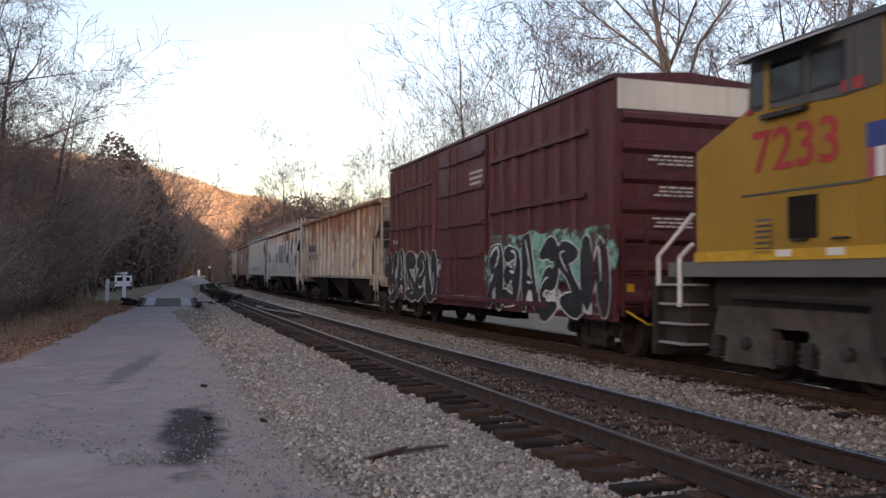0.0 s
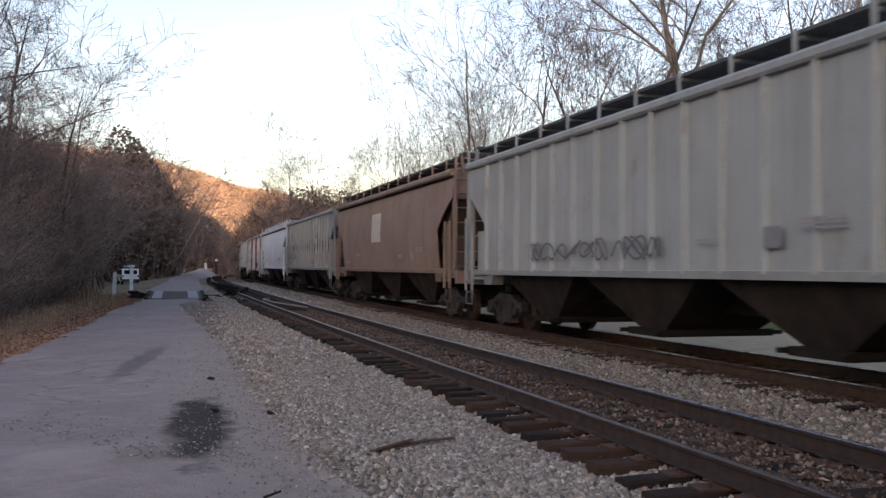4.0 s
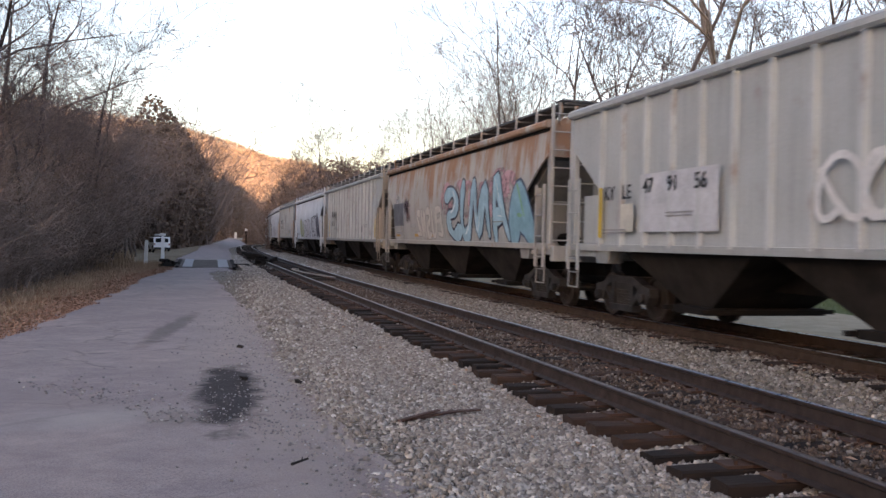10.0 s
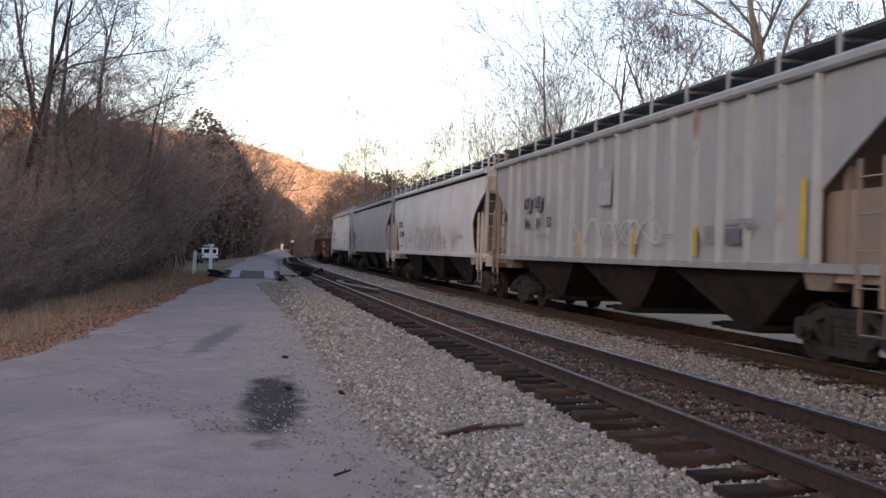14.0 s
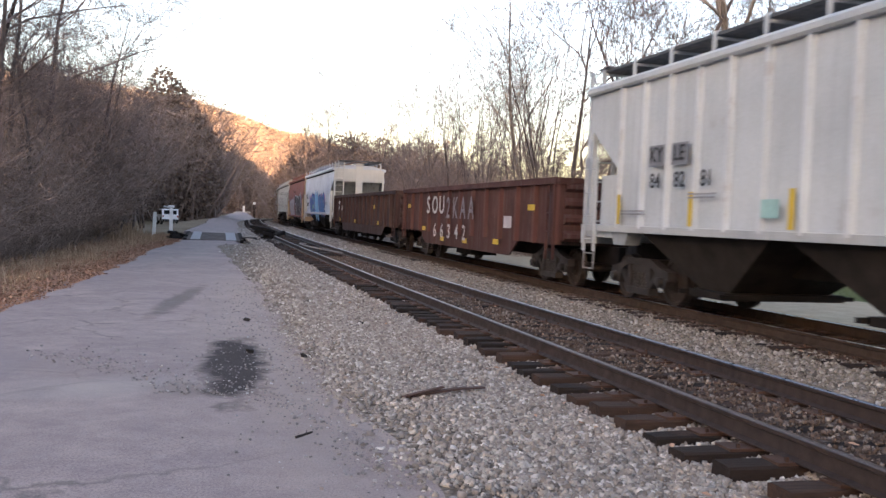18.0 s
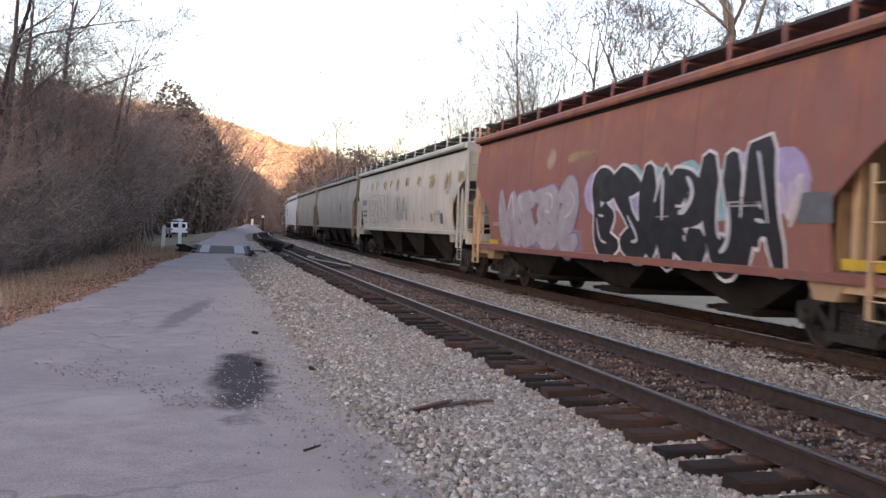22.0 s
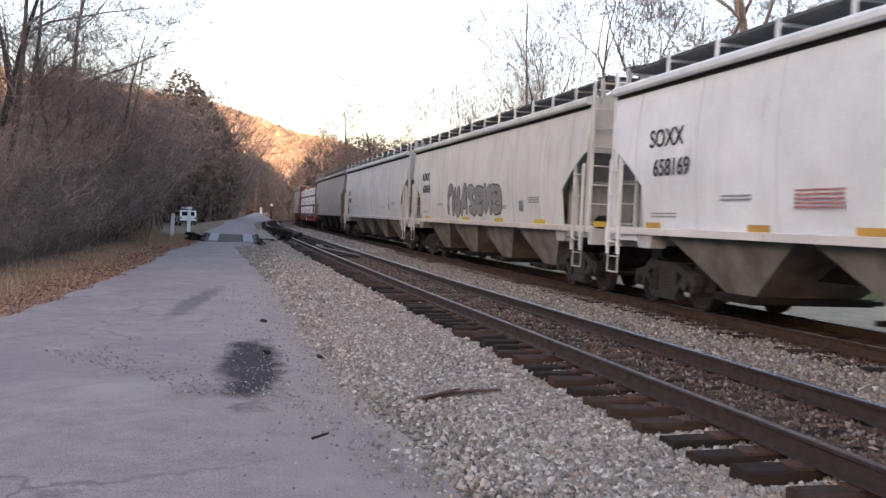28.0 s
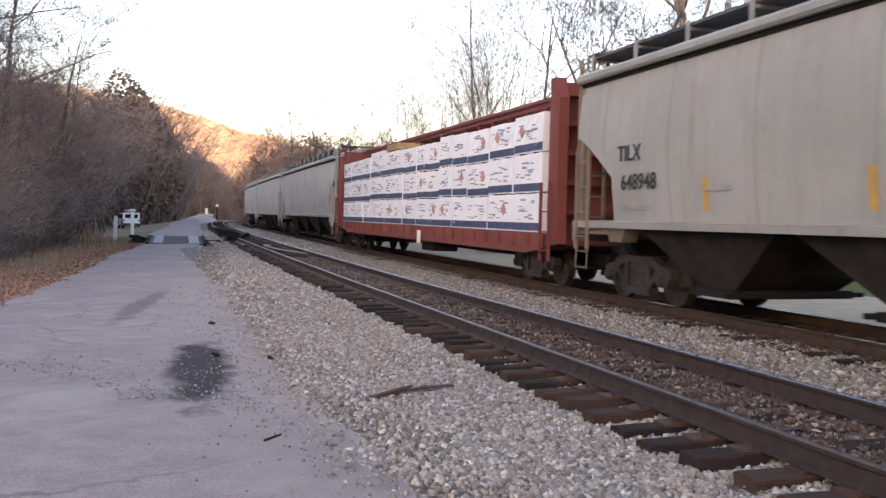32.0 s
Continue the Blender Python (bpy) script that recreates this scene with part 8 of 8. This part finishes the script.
# barrier and signal box far down the line
bar = tagged(new("crossing_barrier"), "low white concrete kerb with two white posts", "barrier")
part("kerb", Geo().box(-1.9, 1.6, -0.15, 0.15, -0.3, 0.16), plain("kerb_concrete", (0.42, 0.40, 0.38), 0.85), bar)
part("post", Geo().box(-0.28, 0.28, -0.2, 0.2, 0.0, 1.45, 0.05), M_WHITE, bar)
part("signal_post", Geo().box(2.2, 2.34, -0.07, 0.07, -1.5, 1.9), M_TIE, bar)
part("signal_post", Geo().box(2.5, 2.64, -0.07, 0.07, -1.5, 1.9), M_TIE, bar)
part("signal_head", Geo().box(2.1, 2.7, -0.12, 0.12, 1.85, 2.4, 0.05), M_WHITE, bar)
bar.matrix_basis = pose(-57.0, 206.5, 1.62, 0, 0, 14)

# the scrap of iron rail lying on the stones, and other bits
M_SCRAP = plain("rusted_scrap", (0.14, 0.085, 0.07), 0.8, 0.2)
scrap = tagged(new("scrap_iron"), "rusty strap of scrap iron lying on the ballast", "scrap")
part("strap", Geo().prism([(-0.62, 0.0), (-0.2, 0.018), (0.25, 0.03), (0.66, 0.015), (0.66, 0.035), (0.25, 0.055), (-0.2, 0.042), (-0.62, 0.02)], -0.045, 0.045), M_SCRAP, scrap)
part("strap", Geo().prism([(-0.62, 0.01), (0.0, 0.05), (0.0, 0.07), (-0.62, 0.03)], -0.03, 0.03), M_SCRAP, scrap).matrix_basis = pose(0, 0.02, 0.02, 0, 0, 9)
scrap.matrix_basis = pose(-0.33, 8.53, 0.018, 0, 0, 40) @ Matrix.Scale(0.76, 4)
bot = tagged(new("broken_branch"), "short dead stick lying on the asphalt", "stick")
part("wood", Geo().tube((0, 0, 0.02), (0.16, 0.1, 0.025), 0.012, 0.009, 6).tube((0.1, 0.06, 0.02), (0.13, 0.14, 0.03), 0.007, 0.004, 5), M_BLACKWOOD, bot)
bot.matrix_basis = pose(-1.35, 6.55, 0.0, 0, 0, 30)
rr = np.random.RandomState(8)
for k, (x, y) in enumerate(((-3.66, 13.66), (-2.78, 10.55), (-2.08, 10.4), (-1.9, 13.9))):
    c = tagged(new("clod"), "dark clod of oily dirt on the lane", "debris", "clods on the lane")
    part("lump", Geo().add([tuple(p) for p in CUBE_V * rr.uniform(0.5, 1.0, (8, 3)) * np.array([0.055, 0.04, 0.025])], CUBE_F4.tolist()), M_BLACKWOOD, c)
    c.matrix_basis = pose(x, y, 0.015, 8 * k, 10, 40 * k)
# broken seam of the asphalt: pebbles and grit along an old patch edge
SEAM = [(-5.0, 9.61), (-4.26, 9.11), (-3.42, 8.59), (-2.81, 7.9), (-2.36, 8.05), (-1.91, 7.77), (-1.3, 6.97), (-0.81, 6.06), (-0.4, 5.2)]
g = Geo()
rr = np.random.RandomState(23)
for i in range(6500):
    if i < 1100:
        k = rr.randint(len(SEAM) - 1)
        t = rr.rand()
        x = SEAM[k][0] * (1 - t) + SEAM[k + 1][0] * t + rr.normal(0, 0.10)
        y = SEAM[k][1] * (1 - t) + SEAM[k + 1][1] * t + abs(rr.normal(0, 0.28))
        if rr.rand() < 0.4:
            x, y = x + rr.normal(0, 0.3), y + abs(rr.normal(0, 0.6))
    else:
        y = 4.5 + 16 * rr.rand()
        x = along(RIGHT, y) + rr.normal(0.35, 0.75)
    sz = 0.004 + 0.010 * rr.rand() ** 2
    v = CUBE_V * rr.uniform(0.5, 1.0, (8, 3)) * sz * np.array([1, 1, 0.7])
    a = rr.uniform(0, 6.28)
    c, d = math.cos(a), math.sin(a)
    g.add([(x + c * p[0] - d * p[1], y + d * p[0] + c * p[1], 0.006 + p[2]) for p in v], CUBE_F4.tolist())
me = bpy.data.meshes.new("road_grit")
me.from_pydata(g.v, [], g.f)
me.materials.append(islands("road_grit", [(0.17, 0.15, 0.145), (0.26, 0.235, 0.225), (0.21, 0.185, 0.18), (0.36, 0.335, 0.32), (0.13, 0.115, 0.11), (0.55, 0.53, 0.51)]))
tagged(new("road_grit", me), "grit and pebbles along the broken asphalt edge", "gravel", "", "stuff")
# a bent hose between the rails
hose = tagged(new("dropped_cable"), "pale bent pipe lying between the rails", "pipe")
pp = [on_line(s, l, RAIL1 - 0.02)[0] for s, l in ((33.5, 1.15), (35.0, 0.85), (38, 0.5), (41.5, 0.35), (42.3, 0.5), (41.8, 0.7))]
part("pipe", Geo().path(pp, 0.03, 6), plain("pale_pipe", (0.40, 0.34, 0.30), 0.6), hose)


# ---- beyond the train: lot, lawn, house ----
g = sweep([(7.2, -0.055), (9.0, -0.035), (12.5, -0.03), (13.5, -0.06)], list(np.arange(-40, 60, 2.0)))
structure("gravel_lot", g, plain("pale_lot", (0.46, 0.37, 0.26), 0.97, 0.0, 0.25, 2.0, 0.4, 0.02, (0.36, 0.29, 0.20)), "pale packed-gravel lane beyond the far track", "lot", True)
g = sweep([(12.8, -0.07), (14, -0.045), (24, -0.03), (30, -0.07)], list(np.arange(-40, 44, 2.0)))
structure("lawn", g, plain("lawn_turf", (0.085, 0.13, 0.045), 0.95, 0.0, 0.4, 4.0, 0.8, 0.05, (0.14, 0.14, 0.06)), "mown green lawn beyond the tracks", "lawn", True)


def blades(name, count, place, h0, h1, mat, label, w=0.008, lean=0.35):
    V, F = [], []
    rr = np.random.RandomState(len(name) * 7 + count % 97)
    for i in range(count):
        x, y, z, sc = place(rr)
        h = rr.uniform(h0, h1) * sc
        a = rr.uniform(0, 6.2832)
        dx, dy = math.cos(a) * w * sc * 1.0, math.sin(a) * w * sc
        lx, ly = rr.normal(0, lean * h, 2)
        k = len(V)
        V += [(x - dx, y - dy, z), (x + dx, y + dy, z), (x + lx * 0.4 + dx * 0.7, y + ly * 0.4 + dy * 0.7, z + h * 0.6), (x + lx * 0.4 - dx * 0.7, y + ly * 0.4 - dy * 0.7, z + h * 0.6), (x + lx, y + ly, z + h)]
        F += [(k, k + 1, k + 2, k + 3), (k + 3, k + 2, k + 4)]
    me = bpy.data.meshes.new(name)
    me.from_pydata(V, [], F)
    me.materials.append(mat)
    return tagged(new(name, me), label, "grass", "", "stuff")


M_GRASS = islands("green_blades", [(0.06, 0.10, 0.03), (0.10, 0.15, 0.045), (0.15, 0.15, 0.06)])
M_DRY = islands("dry_grass", [(0.42, 0.29, 0.19), (0.54, 0.40, 0.28), (0.34, 0.22, 0.145), (0.46, 0.32, 0.21)])


def lawn_spot(rr):
    s, l = rr.uniform(-2, 40), rr.uniform(13.2, 22)
    p, _ = on_line(s, l)
    return p.x, p.y, -0.05, 1.0


blades("lawn_blades", 14000, lawn_spot, 0.05, 0.12, M_GRASS, "short green lawn grass", 0.006)


def verge_spot(rr):
    y = 12 + 44 * rr.rand() ** 1.2
    off = abs(rr.normal(0, 1.5)) + 0.6
    while noise.noise((along(LEFT, y) * 0.7 - off * 0.7, y * 0.45, 7)) < rr.uniform(-0.25, 0.5):
        y = 12 + 44 * rr.rand() ** 1.2
        off = abs(rr.normal(0, 1.5)) + 0.6
    return along(LEFT, y) + 0.25 - off, y, -0.11, 0.55 + 0.45 * min(1, off / 1.2) + 0.004 * y


blades("verge_grass", 9000, verge_spot, 0.05, 0.36, M_DRY, "tufts of dry tan grass along the lane", 0.007)


def tall_spot(rr):
    c = [(-20.9, 51.0), (-21.4, 52.6), (-23.4, 57), (-19.0, 46), (-24, 60)][rr.randint(5)]
    return c[0] + rr.normal(0, 0.5) - 0.6, c[1] + rr.normal(0, 0.9), -0.11, 1.0


blades("tall_weeds", 1300, tall_spot, 0.3, 1.0, M_DRY, "tall dry weeds round the marker posts", 0.014, 0.16)

# fallen leaves along the verge and a few on the stones
M_FALLEN = islands("fallen_leaves", [(0.36, 0.18, 0.115), (0.46, 0.27, 0.18), (0.27, 0.15, 0.105), (0.44, 0.31, 0.225)])
rr = np.random.RandomState(17)
g = Geo()
for i in range(46000):
    y = 10 + 46 * rr.rand() ** 1.2
    x = along(LEFT, y) + 0.45 + 0.35 * noise.noise((y * 0.8, 2, 0)) - abs(rr.normal(0, 2.0))
    z = -0.06 + 0.04 * rr.rand()
    a, sz = rr.uniform(0, 6.28), rr.uniform(0.014, 0.034) * (1 + y * 0.014)
    c, d = math.cos(a) * sz, math.sin(a) * sz
    tz = rr.uniform(-0.5, 0.5) * sz
    g.add([(x - c, y - d, z + tz), (x + d * 0.6, y - c * 0.6, z), (x + c, y + d, z - tz), (x - d * 0.6, y + c * 0.6, z + 0.02)], [(0, 1, 2, 3)])
me = bpy.data.meshes.new("leaf_litter")
me.from_pydata(g.v, [], g.f)
me.materials.append(M_FALLEN)
tagged(new("leaf_litter", me), "fallen orange-brown leaves along the verge", "leaves", "", "stuff")
g = Geo()
for i in range(260):
    s, l = rr.uniform(3, 30), rr.uniform(-1.5, 4.2)
    p, _ = on_line(s, l, float(bed_z(l)) + 0.05)
    a, sz = rr.uniform(0, 6.28), rr.uniform(0.02, 0.05)
    c, d = math.cos(a) * sz, math.sin(a) * sz
    g.add([(p.x - c, p.y - d, p.z + 0.01), (p.x + d * 0.6, p.y - c * 0.6, p.z), (p.x + c, p.y + d, p.z - 0.005), (p.x - d * 0.6, p.y + c * 0.6, p.z + 0.015)], [(0, 1, 2, 3)])
me = bpy.data.meshes.new("scattered_leaves")
me.from_pydata(g.v, [], g.f)
me.materials.append(islands("pale_leaves", [(0.40, 0.22, 0.13), (0.50, 0.33, 0.24), (0.30, 0.15, 0.08)]))
tagged(new("scattered_leaves", me), "dead leaves scattered over the track bed", "leaves", "", "stuff")


def house(x, y, rz):
    h = tagged(new("house"), "white clapboard house with grey gable roof behind the trees", "house")
    wall = plain("clapboard", (0.66, 0.66, 0.66), 0.6, 0.0, 0.12)
    roof = plain("roof_shingle", (0.20, 0.20, 0.21), 0.9)
    w = part("wall", Geo().prism([(-3.6, -0.2), (3.6, -0.2), (3.6, 5.0), (0, 7.4), (-3.6, 5.0)], -5, 5), wall, h)
    part("roof", Geo().prism([(-4.1, 4.75), (0, 7.5), (4.1, 4.75), (4.1, 4.95), (0, 7.72), (-4.1, 4.95)], -5.4, 5.4), roof, h)
    for k in range(16):
        z = 0.1 + k * 0.3
        part("clapboard", Geo().prism([(-3.62, z), (3.62, z), (3.62, z + 0.28), (-3.62, z + 0.28)], -5.03 - 0.0, -5.0), wall, w)
    for a, z in ((-1.9, 3.2), (1.9, 3.2), (-1.9, 0.9), (1.9, 0.9)):
        wi = part("window", Geo().box(a - 0.5, a + 0.5, -5.07, -5.02, z, z + 1.4), M_GLASS, h)
        part("window_frame", Geo().box(a - 0.6, a + 0.6, -5.1, -5.04, z - 0.1, z).box(a - 0.6, a + 0.6, -5.1, -5.04, z + 1.4, z + 1.5).box(a - 0.6, a - 0.5, -5.1, -5.04, z, z + 1.4).box(a + 0.5, a + 0.6, -5.1, -5.04, z, z + 1.4), M_WHITE, wi)
    part("chimney", Geo().box(1.2, 1.8, 1.0, 1.7, 5.5, 8.4), plain("chimney_brick", (0.25, 0.12, 0.09), 0.9), h)
    h.matrix_basis = pose(x, y, -1.0, 0, 0, rz)


house(12.6, 67, -8)
box = tagged(new("utility_box"), "white low utility box on the lawn", "box")
part("casing", Geo().box(-0.7, 0.7, -0.3, 0.3, 0.0, 0.5, 0.05), M_WHITE, box)
part("base", Geo().box(-0.85, 0.85, -0.4, 0.4, -0.1, 0.08), plain("green_base", (0.07, 0.13, 0.06), 0.7), box)
box.matrix_basis = pose(13.9, 27.2, -0.05, 0, 0, 10)


motions()
